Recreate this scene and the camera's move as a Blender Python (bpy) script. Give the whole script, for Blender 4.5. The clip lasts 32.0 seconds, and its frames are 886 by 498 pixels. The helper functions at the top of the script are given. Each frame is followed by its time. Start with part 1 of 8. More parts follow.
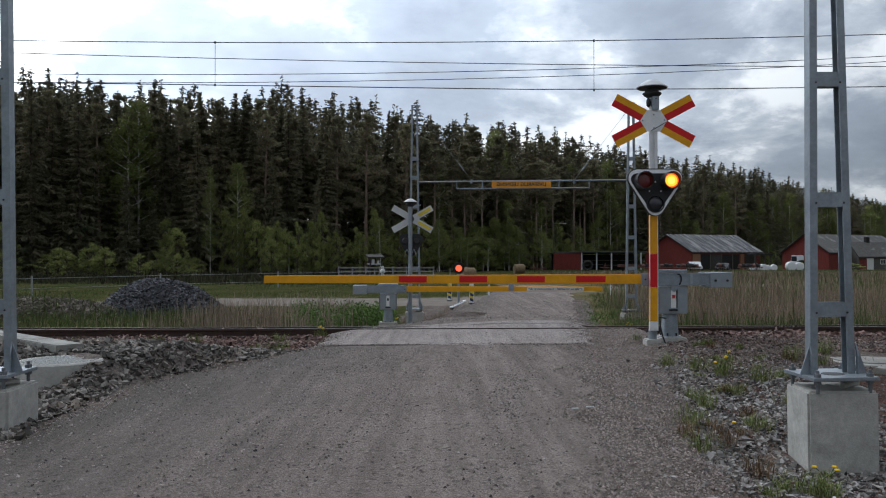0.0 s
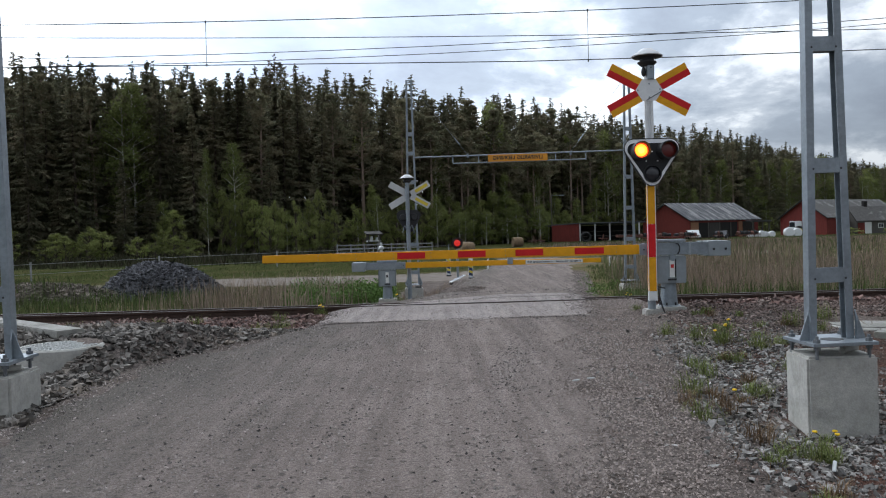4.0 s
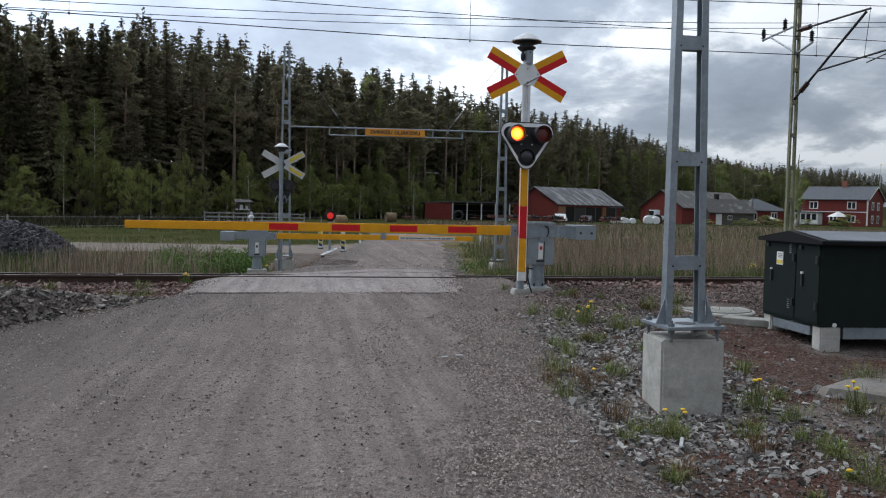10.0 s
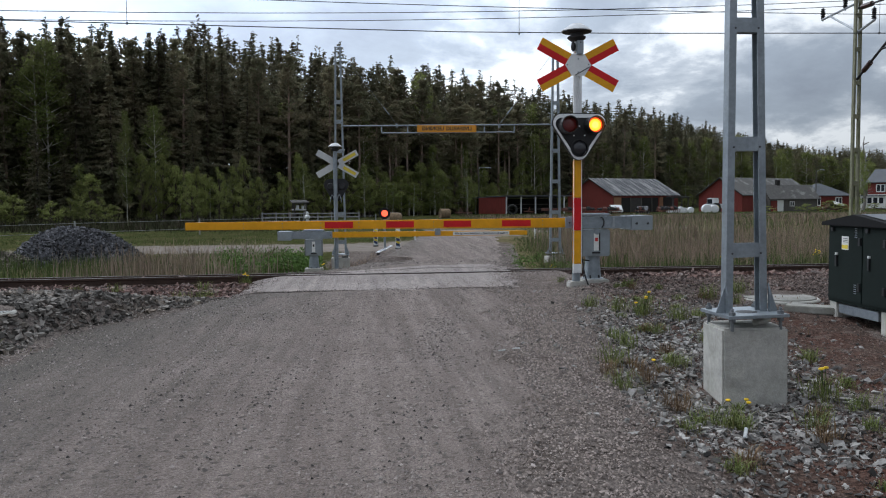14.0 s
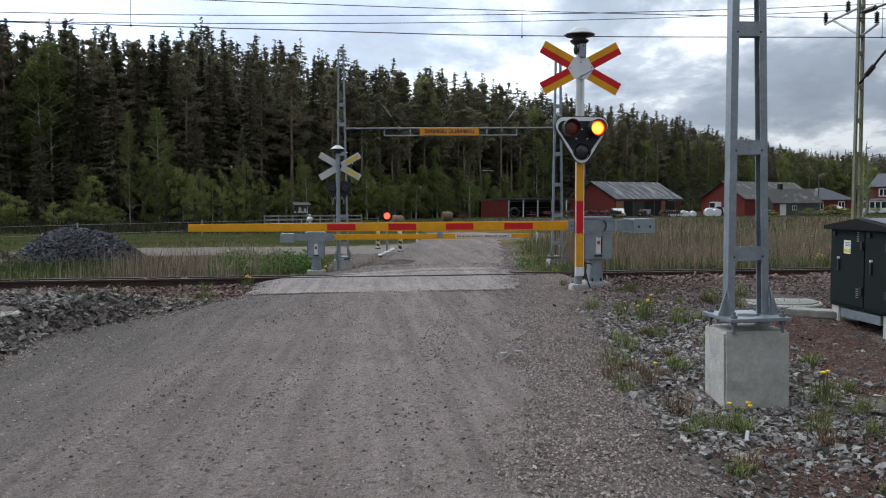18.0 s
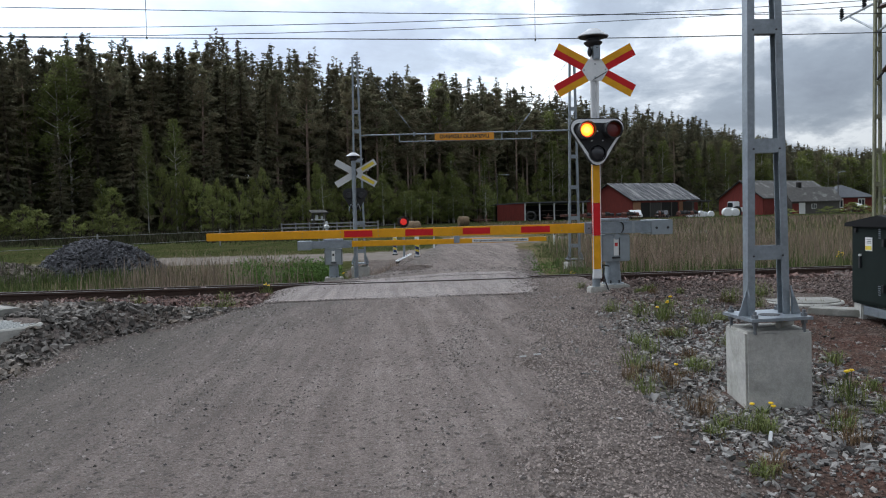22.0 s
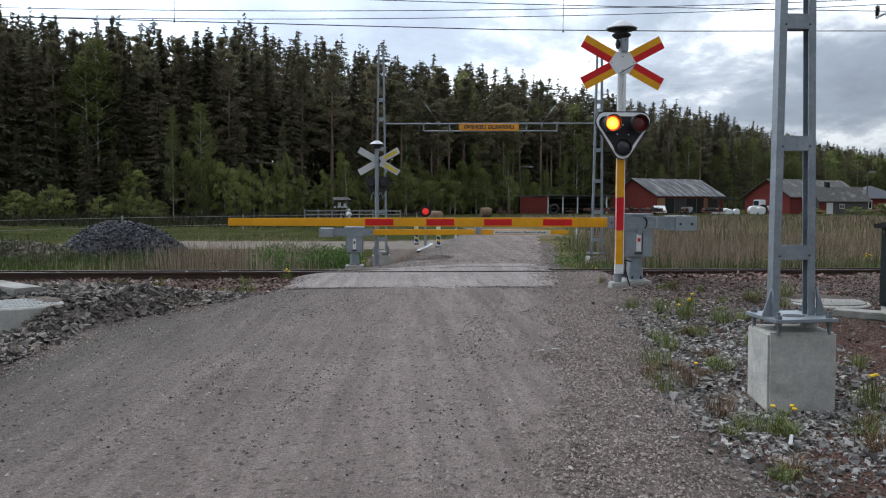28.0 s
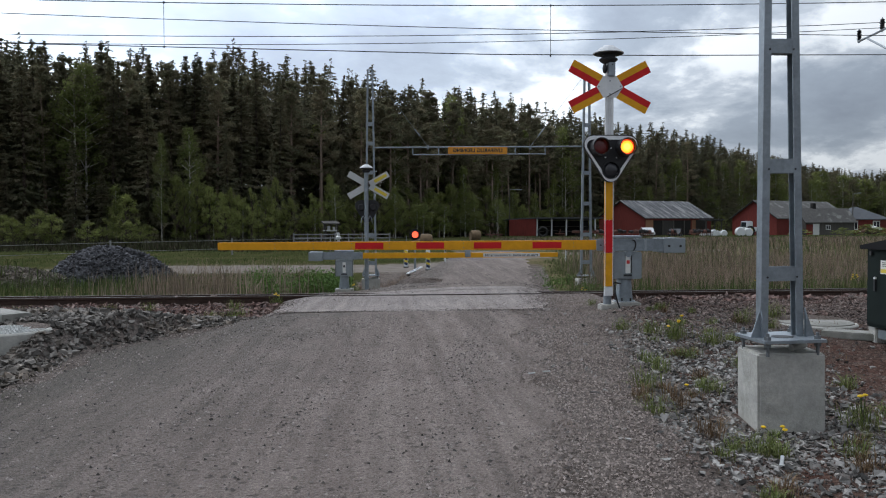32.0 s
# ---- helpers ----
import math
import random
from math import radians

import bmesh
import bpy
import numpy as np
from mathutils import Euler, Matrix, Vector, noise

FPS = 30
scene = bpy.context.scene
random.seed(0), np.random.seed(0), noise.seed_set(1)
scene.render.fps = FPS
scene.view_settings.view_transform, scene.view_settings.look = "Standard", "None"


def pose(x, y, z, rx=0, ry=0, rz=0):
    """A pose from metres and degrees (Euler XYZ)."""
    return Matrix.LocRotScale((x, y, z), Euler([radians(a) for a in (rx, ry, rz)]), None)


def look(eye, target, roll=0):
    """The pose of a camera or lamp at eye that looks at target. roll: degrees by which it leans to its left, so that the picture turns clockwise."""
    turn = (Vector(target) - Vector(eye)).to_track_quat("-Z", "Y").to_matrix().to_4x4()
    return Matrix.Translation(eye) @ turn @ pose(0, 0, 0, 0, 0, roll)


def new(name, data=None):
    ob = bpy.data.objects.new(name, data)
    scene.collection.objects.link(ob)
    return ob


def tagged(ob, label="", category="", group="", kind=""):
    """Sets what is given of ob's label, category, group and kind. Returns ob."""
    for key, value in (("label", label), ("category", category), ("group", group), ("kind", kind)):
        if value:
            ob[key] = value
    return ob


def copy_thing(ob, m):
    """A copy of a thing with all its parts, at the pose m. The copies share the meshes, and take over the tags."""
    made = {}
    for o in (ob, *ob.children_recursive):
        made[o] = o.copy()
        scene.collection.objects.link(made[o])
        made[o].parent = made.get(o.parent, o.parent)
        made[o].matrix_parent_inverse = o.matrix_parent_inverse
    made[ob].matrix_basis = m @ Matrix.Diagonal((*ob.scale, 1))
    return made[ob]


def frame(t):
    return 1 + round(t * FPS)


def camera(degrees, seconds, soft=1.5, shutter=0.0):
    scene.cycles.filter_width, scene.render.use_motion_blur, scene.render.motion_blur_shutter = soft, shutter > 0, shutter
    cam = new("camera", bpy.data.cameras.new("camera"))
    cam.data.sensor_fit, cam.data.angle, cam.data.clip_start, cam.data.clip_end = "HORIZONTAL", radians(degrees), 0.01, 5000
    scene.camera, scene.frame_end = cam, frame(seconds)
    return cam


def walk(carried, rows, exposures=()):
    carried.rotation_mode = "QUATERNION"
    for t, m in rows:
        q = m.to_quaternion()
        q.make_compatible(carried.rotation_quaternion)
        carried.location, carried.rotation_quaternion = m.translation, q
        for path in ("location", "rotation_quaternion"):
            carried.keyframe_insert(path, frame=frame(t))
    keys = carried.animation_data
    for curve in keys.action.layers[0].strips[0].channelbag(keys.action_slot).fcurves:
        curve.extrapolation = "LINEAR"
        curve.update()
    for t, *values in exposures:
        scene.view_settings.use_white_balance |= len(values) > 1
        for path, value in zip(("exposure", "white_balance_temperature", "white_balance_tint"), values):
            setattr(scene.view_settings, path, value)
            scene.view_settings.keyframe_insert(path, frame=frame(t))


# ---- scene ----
cam = camera(56.8, 32.0, soft=1.1)
PATH = [
    (0, (0.022, 0.017, 1.559), (0.02, 2.017, 1.578), -0.0),
    (0.5, (0.024, 0.022, 1.567), (0.026, 2.022, 1.589), -0.1),
    (1, (0.023, 0.02, 1.565), (0.025, 2.02, 1.58), -0.1),
    (1.5, (0.015, 0.028, 1.561), (0.042, 2.028, 1.566), -0.1),
    (2, (0.012, 0.034, 1.57), (0.057, 2.033, 1.56), -1.3),
    (2.5, (0.007, 0.039, 1.561), (0.059, 2.039, 1.545), -0.8),
    (3, (0.028, 0.047, 1.566), (0.058, 2.046, 1.536), -1.1),
    (3.5, (0.017, 0.029, 1.571), (0.022, 2.029, 1.529), -1.0),
    (4, (0.03, 0.03, 1.567), (0.031, 2.029, 1.525), -1.5),
    (4.5, (0.027, 0.038, 1.569), (0.045, 2.037, 1.513), -1.0),
    (6.5, (-0.005, 0.016, 1.562), (0.019, 2.015, 1.488), -1.3),
    (7, (-0.01, 0.002, 1.567), (0.021, 2.0, 1.495), -1.5),
    (7.5, (0.014, 0.005, 1.569), (0.05, 2.004, 1.513), -2.1),
    (8, (0.012, -0.002, 1.567), (0.077, 1.997, 1.513), -1.8),
    (8.5, (-0.001, 0.015, 1.565), (0.091, 2.012, 1.499), -1.9),
    (9, (0.015, 0.061, 1.563), (0.155, 2.055, 1.497), -2.0),
    (9.5, (0.008, 0.057, 1.572), (0.301, 2.033, 1.496), 0.2),
    (10, (-0.001, 0.051, 1.573), (0.31, 2.024, 1.469), 1.3),
    (10.5, (-0.007, 0.076, 1.549), (0.238, 2.055, 1.392), 1.0),
    (11, (0.003, 0.066, 1.555), (0.23, 2.046, 1.388), 1.0),
    (11.5, (0.014, 0.075, 1.554), (0.238, 2.055, 1.377), 0.7),
    (12, (-0.012, 0.04, 1.557), (0.184, 2.024, 1.399), 0.3),
    (12.5, (-0.009, 0.023, 1.559), (0.17, 2.011, 1.442), 0.1),
    (13, (0.003, 0.048, 1.559), (0.191, 2.036, 1.45), -0.2),
    (13.5, (0.006, 0.039, 1.563), (0.188, 2.027, 1.45), -0.2),
    (14, (0.007, 0.041, 1.561), (0.185, 2.029, 1.445), -0.4),
    (14.5, (-0.004, 0.044, 1.567), (0.17, 2.033, 1.458), -0.2),
    (16.5, (0.006, 0.025, 1.555), (0.177, 2.014, 1.438), -0.4),
    (17, (0.013, 0.026, 1.556), (0.182, 2.015, 1.439), -0.3),
    (17.5, (0.009, 0.032, 1.554), (0.189, 2.02, 1.43), -0.4),
    (18, (0.003, 0.023, 1.556), (0.176, 2.012, 1.447), -0.2),
    (18.5, (0.001, 0.037, 1.549), (0.176, 2.026, 1.434), -0.3),
    (19, (0.019, 0.039, 1.552), (0.195, 2.028, 1.434), -1.2),
    (19.5, (0.003, 0.023, 1.55), (0.179, 2.012, 1.437), -1.4),
    (20, (0.024, 0.038, 1.553), (0.197, 2.027, 1.439), -0.9),
    (20.5, (0.029, 0.04, 1.55), (0.225, 2.027, 1.437), -1.1),
    (21, (0.015, 0.035, 1.547), (0.216, 2.023, 1.452), -1.1),
    (21.5, (0.02, 0.038, 1.557), (0.209, 2.027, 1.457), -1.2),
    (22, (0.001, 0.024, 1.552), (0.133, 2.017, 1.456), -1.3),
    (22.5, (0.011, 0.038, 1.555), (0.143, 2.031, 1.454), -1.2),
    (23, (0.014, 0.047, 1.561), (0.153, 2.039, 1.447), -1.2),
    (23.5, (0.023, 0.045, 1.549), (0.167, 2.037, 1.441), -1.4),
    (24, (0.024, 0.034, 1.561), (0.166, 2.026, 1.458), -1.4),
    (24.5, (0.022, 0.039, 1.555), (0.159, 2.031, 1.452), -1.6),
    (26.5, (0.028, 0.04, 1.556), (0.183, 2.031, 1.443), -1.6),
    (27, (0.028, 0.06, 1.554), (0.199, 2.051, 1.457), -0.4),
    (27.5, (0.032, 0.041, 1.576), (0.078, 2.036, 1.444), 0.3),
    (28, (0.022, 0.088, 1.55), (0.101, 2.083, 1.431), 0.2),
    (28.5, (0.038, 0.094, 1.552), (0.14, 2.087, 1.407), -0.2),
    (29, (0.017, 0.072, 1.57), (0.123, 2.066, 1.456), -0.6),
    (29.5, (0.006, 0.058, 1.563), (0.118, 2.054, 1.506), 0.2),
    (30, (0.011, 0.06, 1.557), (0.122, 2.056, 1.507), -0.2),
    (30.5, (0.006, 0.062, 1.563), (0.119, 2.059, 1.515), 0.0),
    (31, (0.006, 0.064, 1.557), (0.111, 2.06, 1.508), -0.2),
    (31.5, (0.008, 0.046, 1.568), (0.107, 2.043, 1.521), -0.2),
    (32, (0.01, 0.063, 1.556), (0.115, 2.059, 1.493), -0.1),
]
EXPOSURES = [(0, -0.41), (1, -0.40), (2, -0.30), (3, -0.17), (4.5, -0.06), (7, -0.01), (8, -0.14), (9, -0.12), (10, -0.18), (11, 0.19), (12, 0.11), (13, -0.14), (17, -0.10), (18, -0.06), (20, -0.08), (21, -0.12), (24, -0.01), (28, 0.01), (29, 0.04), (30, -0.32), (31, -0.33), (32, -0.25)]
walk(cam, [(t, look(eye, target, roll)) for t, eye, target, roll in PATH], EXPOSURES)

# ---- light ----

world = bpy.data.worlds.new("overcast_sky")
scene.world = world
world.use_nodes = True
wt = world.node_tree
wt.nodes.clear()


def wnode(kind, **values):
    n = wt.nodes.new(kind)
    for k, v in values.items():
        n.inputs[int(k[1:])].default_value = v
    return n


def wmath(op, a, b=None):
    n = wt.nodes.new("ShaderNodeMath")
    n.operation = op
    for slot, v in enumerate((a, b)):
        if v is None:
            continue
        if isinstance(v, (int, float)):
            n.inputs[slot].default_value = v
        else:
            wt.links.new(v, n.inputs[slot])
    return n.outputs[0]


SUN_EL, SUN_AZ = radians(42), radians(-40)      # azimuth from +y towards +x
w_out = wt.nodes.new("ShaderNodeOutputWorld")
w_bg = wt.nodes.new("ShaderNodeBackground")
w_sky = wt.nodes.new("ShaderNodeTexSky")
w_sky.sky_type = "NISHITA"
w_sky.sun_disc = False
w_sky.sun_elevation, w_sky.sun_rotation = SUN_EL, SUN_AZ
w_sky.altitude, w_sky.air_density, w_sky.dust_density = 60, 1.0, 2.0
w_co = wt.nodes.new("ShaderNodeTexCoord")
w_sep = wt.nodes.new("ShaderNodeSeparateXYZ")
wt.links.new(w_co.outputs["Generated"], w_sep.inputs[0])
# the clouds lie on a flat layer overhead, seen ever flatter towards the horizon
w_up = wmath("MAXIMUM", wmath("ADD", w_sep.outputs[2], 0.34), 0.06)
w_flat = wt.nodes.new("ShaderNodeCombineXYZ")
wt.links.new(wmath("DIVIDE", w_sep.outputs[0], w_up), w_flat.inputs[0])
wt.links.new(wmath("DIVIDE", w_sep.outputs[1], w_up), w_flat.inputs[1])


def wnoise(scale, detail, rough, shift, distort=0.0):
    m = wt.nodes.new("ShaderNodeMapping")
    m.inputs["Location"].default_value = shift
    wt.links.new(w_flat.outputs[0], m.inputs["Vector"])
    n = wt.nodes.new("ShaderNodeTexNoise")
    n.inputs["Scale"].default_value, n.inputs["Detail"].default_value = scale, detail
    n.inputs["Roughness"].default_value, n.inputs["Distortion"].default_value = rough, distort
    wt.links.new(m.outputs[0], n.inputs["Vector"])
    return n.outputs["Fac"]


def wramp(fac, *stops):
    n = wt.nodes.new("ShaderNodeValToRGB")
    while len(n.color_ramp.elements) < len(stops):
        n.color_ramp.elements.new(0.5)
    for e, (pos, col) in zip(n.color_ramp.elements, stops):
        e.position, e.color = pos, (*col, 1)
    wt.links.new(fac, n.inputs[0])
    return n.outputs[0]


CLOUD_SHIFT = (5.3, 2.1, 0.0)
w_big = wnoise(1.7, 8, 0.55, CLOUD_SHIFT, 0.25)
w_fine = wnoise(5.0, 8, 0.62, (1.3, 4.2, 0.0), 0.2)
w_mix = wmath("ADD", wmath("MULTIPLY", w_big, 0.68), wmath("MULTIPLY", w_fine, 0.32))
w_cloud = wramp(w_mix, (0.36, (0.41, 0.48, 0.60)), (0.46, (0.515, 0.605, 0.735)), (0.515, (0.765, 0.86, 0.99)), (0.56, (1.31, 1.40, 1.50)))
# the veil is brighter round the hidden sun
w_dot = wt.nodes.new("ShaderNodeVectorMath")
w_dot.operation = "DOT_PRODUCT"
w_dot.inputs[1].default_value = (math.sin(SUN_AZ) * math.cos(SUN_EL), math.cos(SUN_AZ) * math.cos(SUN_EL), math.sin(SUN_EL))
wt.links.new(w_co.outputs["Generated"], w_dot.inputs[0])
w_glow = wmath("ADD", 0.50, wmath("MULTIPLY", wmath("POWER", wmath("MAXIMUM", w_dot.outputs["Value"], 0.0), 3.0), 2.05))
# an overcast sky is darker towards the horizon
w_rise = wmath("ADD", 0.70, wmath("MULTIPLY", wmath("MINIMUM", wmath("MAXIMUM", w_sep.outputs[2], 0.0), 0.25), 1.2))
w_glow = wmath("MULTIPLY", w_glow, w_rise)
w_lit = wt.nodes.new("ShaderNodeMixRGB")
w_lit.blend_type = "MULTIPLY"
w_lit.inputs[0].default_value = 1.0
wt.links.new(w_cloud, w_lit.inputs[1])
wt.links.new(w_glow, w_lit.inputs[2])
w_tint = wt.nodes.new("ShaderNodeMixRGB")
w_tint.blend_type = "MIX"
w_tint.inputs[0].default_value = 0.93
w_scale = wt.nodes.new("ShaderNodeMixRGB")
w_scale.blend_type = "MULTIPLY"
w_scale.inputs[0].default_value = 1.0
w_scale.inputs[2].default_value = (0.08, 0.08, 0.08, 1)
wt.links.new(w_sky.outputs[0], w_scale.inputs[1])
wt.links.new(w_scale.outputs[0], w_tint.inputs[1])
wt.links.new(w_lit.outputs[0], w_tint.inputs[2])
wt.links.new(w_tint.outputs[0], w_bg.inputs["Color"])
w_bg.inputs["Strength"].default_value = 1.42
wt.links.new(w_bg.outputs[0], w_out.inputs["Surface"])

sun = new("sun", bpy.data.lights.new("sun", "SUN"))
sun.data.energy, sun.data.angle, sun.data.color = 0.6, radians(25), (1.0, 0.97, 0.92)
sun_from = Vector((math.sin(SUN_AZ) * math.cos(SUN_EL), math.cos(SUN_AZ) * math.cos(SUN_EL), math.sin(SUN_EL)))
sun.matrix_basis = look(sun_from * 50, (0, 0, 0))

# ---- materials ----
def material(name, color, rough=0.7, metal=0.0, grain=0.0, scale=8.0, coarse=0.0, coarse_scale=1.0, bump=0.0, bump_scale=40.0,
             second=None, second_at=(0.5, 0.62), island=0.0, each=0.0, emit=None, strength=0.0, transmit=0.0, stretch=None, spec=None):
    """A procedural surface: a base colour varied at two scales, a second colour in stains, a fine relief."""
    m = bpy.data.materials.new(name)
    m.use_nodes = True
    t = m.node_tree
    b = t.nodes["Principled BSDF"]
    link = t.links.new
    b.inputs["Roughness"].default_value, b.inputs["Metallic"].default_value = rough, metal
    if spec is not None:
        b.inputs["Specular IOR Level"].default_value = spec
    co = t.nodes.new("ShaderNodeTexCoord").outputs["Object"]
    if stretch:
        mp = t.nodes.new("ShaderNodeMapping")
        mp.inputs["Scale"].default_value = stretch
        link(co, mp.inputs[0])
        co = mp.outputs[0]

    def noise_of(s, detail=5.0, r=0.6):
        n = t.nodes.new("ShaderNodeTexNoise")
        n.inputs["Scale"].default_value, n.inputs["Detail"].default_value, n.inputs["Roughness"].default_value = s, detail, r
        link(co, n.inputs["Vector"])
        return n.outputs["Fac"]

    def blend(fac, a, c, kind="MIX"):
        n = t.nodes.new("ShaderNodeMixRGB")
        n.blend_type = kind
        for slot, v in ((0, fac), (1, a), (2, c)):
            if isinstance(v, (int, float)):
                n.inputs[slot].default_value = v
            elif isinstance(v, tuple):
                n.inputs[slot].default_value = (*v[:3], 1)
            else:
                link(v, n.inputs[slot])
        return n.outputs[0]

    def span(fac, lo, hi, a, c):
        n = t.nodes.new("ShaderNodeMapRange")
        n.inputs[1].default_value, n.inputs[2].default_value, n.inputs[3].default_value, n.inputs[4].default_value = lo, hi, a, c
        link(fac, n.inputs[0])
        return n.outputs[0]

    col = tuple(color)
    if second:
        col = blend(span(noise_of(coarse_scale), second_at[0], second_at[1], 0, 1), col, tuple(second))
    if coarse:
        col = blend(1.0, col, span(noise_of(coarse_scale * 1.7, 3), 0.3, 0.7, 1 - coarse, 1 + coarse), "MULTIPLY")
    if grain:
        col = blend(1.0, col, span(noise_of(scale, 6), 0.3, 0.7, 1 - grain, 1 + grain), "MULTIPLY")
    if island:
        g = t.nodes.new("ShaderNodeNewGeometry")
        col = blend(1.0, col, span(g.outputs["Random Per Island"], 0, 1, 1 - island, 1 + island), "MULTIPLY")
    if each:
        g = t.nodes.new("ShaderNodeObjectInfo")
        col = blend(1.0, col, span(g.outputs["Random"], 0, 1, 1 - each, 1 + each), "MULTIPLY")
    if isinstance(col, tuple):
        b.inputs["Base Color"].default_value = (*col, 1)
    else:
        link(col, b.inputs["Base Color"])
    if bump:
        n = t.nodes.new("ShaderNodeBump")
        n.inputs["Strength"].default_value, n.inputs["Distance"].default_value = bump, 0.02
        link(noise_of(bump_scale, 4), n.inputs["Height"])
        link(n.outputs[0], b.inputs["Normal"])
    if emit:
        b.inputs["Emission Color"].default_value, b.inputs["Emission Strength"].default_value = (*emit, 1), strength
    if transmit:
        b.inputs["Transmission Weight"].default_value = transmit
    return m


GALV = material("galvanised_steel", (0.255, 0.287, 0.315), 0.5, 0.65, grain=0.12, scale=30, coarse=0.15, coarse_scale=3, bump=0.05, bump_scale=90)
GALV_DULL = material("weathered_zinc", (0.36, 0.39, 0.42), 0.6, 0.4, grain=0.12, scale=25, coarse=0.18, coarse_scale=4)
DARK_GALV = material("dull_bolts", (0.16, 0.17, 0.18), 0.6, 0.5, grain=0.2, scale=40)
BOX_GREY = material("grey_enamel", (0.25, 0.28, 0.30), 0.5, 0.0, grain=0.06, scale=20, coarse=0.1, coarse_scale=4)
CONCRETE = material("concrete", (0.40, 0.388, 0.358), 0.9, grain=0.12, scale=30, coarse=0.18, coarse_scale=3, bump=0.35, bump_scale=60,
                    second=(0.30, 0.295, 0.262), second_at=(0.5, 0.68))
LID_CONCRETE = material("weathered_lid_concrete", (0.25, 0.243, 0.22), 0.9, grain=0.15, scale=25, coarse=0.2, coarse_scale=2, bump=0.35, bump_scale=60, second=(0.17, 0.165, 0.14), second_at=(0.5, 0.68))
YELLOW = material("yellow_sheeting", (0.74, 0.34, 0.008), 0.5, grain=0.05, scale=20, coarse=0.08, coarse_scale=3, spec=0.3)
RED = material("red_sheeting", (0.60, 0.014, 0.018), 0.5, grain=0.05, scale=20, coarse=0.08, coarse_scale=3, spec=0.25)
WHITE = material("white_paint", (0.74, 0.75, 0.76), 0.5, grain=0.04, scale=20, coarse=0.08, coarse_scale=3)
SIGN_BACK = material("sign_back", (0.52, 0.53, 0.53), 0.5, 0.2, grain=0.06, scale=12, coarse=0.1)
HOOD = material("weathered_hood", (0.50, 0.51, 0.52), 0.55, grain=0.08, scale=14, coarse=0.12, coarse_scale=3)
BLACK = material("black_plastic", (0.012, 0.012, 0.014), 0.6, grain=0.1, scale=30)
FAR_DIM = material("dim_far_lamp", (0.3, 0.02, 0.02), 0.4, emit=(1.0, 0.035, 0.02), strength=0.45)
BORDER = material("grey_white_border", (0.86, 0.87, 0.88), 0.5, grain=0.05, scale=25)
LENS_DARK = material("dark_red_lens", (0.13, 0.012, 0.010), 0.3, grain=0.1, scale=60)
LENS_LIT = material("lit_signal_lamp", (0.6, 0.08, 0.01), 0.4, emit=(1.0, 0.07, 0.012), strength=1.5)
LENS_CORE = material("lit_signal_core", (0.8, 0.3, 0.02), 0.4, emit=(1.0, 0.42, 0.03), strength=2.2)
FAR_LIT = material("lit_far_lamp", (0.7, 0.1, 0.05), 0.4, emit=(1.0, 0.11, 0.05), strength=1.9)
LENS_GREY = material("dark_clear_lens", (0.03, 0.03, 0.035), 0.15, grain=0.2, scale=40)
RUST = material("rusty_rail", (0.055, 0.032, 0.024), 0.85, 0.2, grain=0.25, scale=25, coarse=0.2, coarse_scale=2)
RAIL_TOP = material("rail_head", (0.085, 0.072, 0.064), 0.55, 0.5, grain=0.1, scale=10)
WIRE = material("wire", (0.035, 0.037, 0.04), 0.6, 0.5)
DARK_IRON = material("dark_iron", (0.03, 0.03, 0.033), 0.6, 0.3, grain=0.15, scale=20)


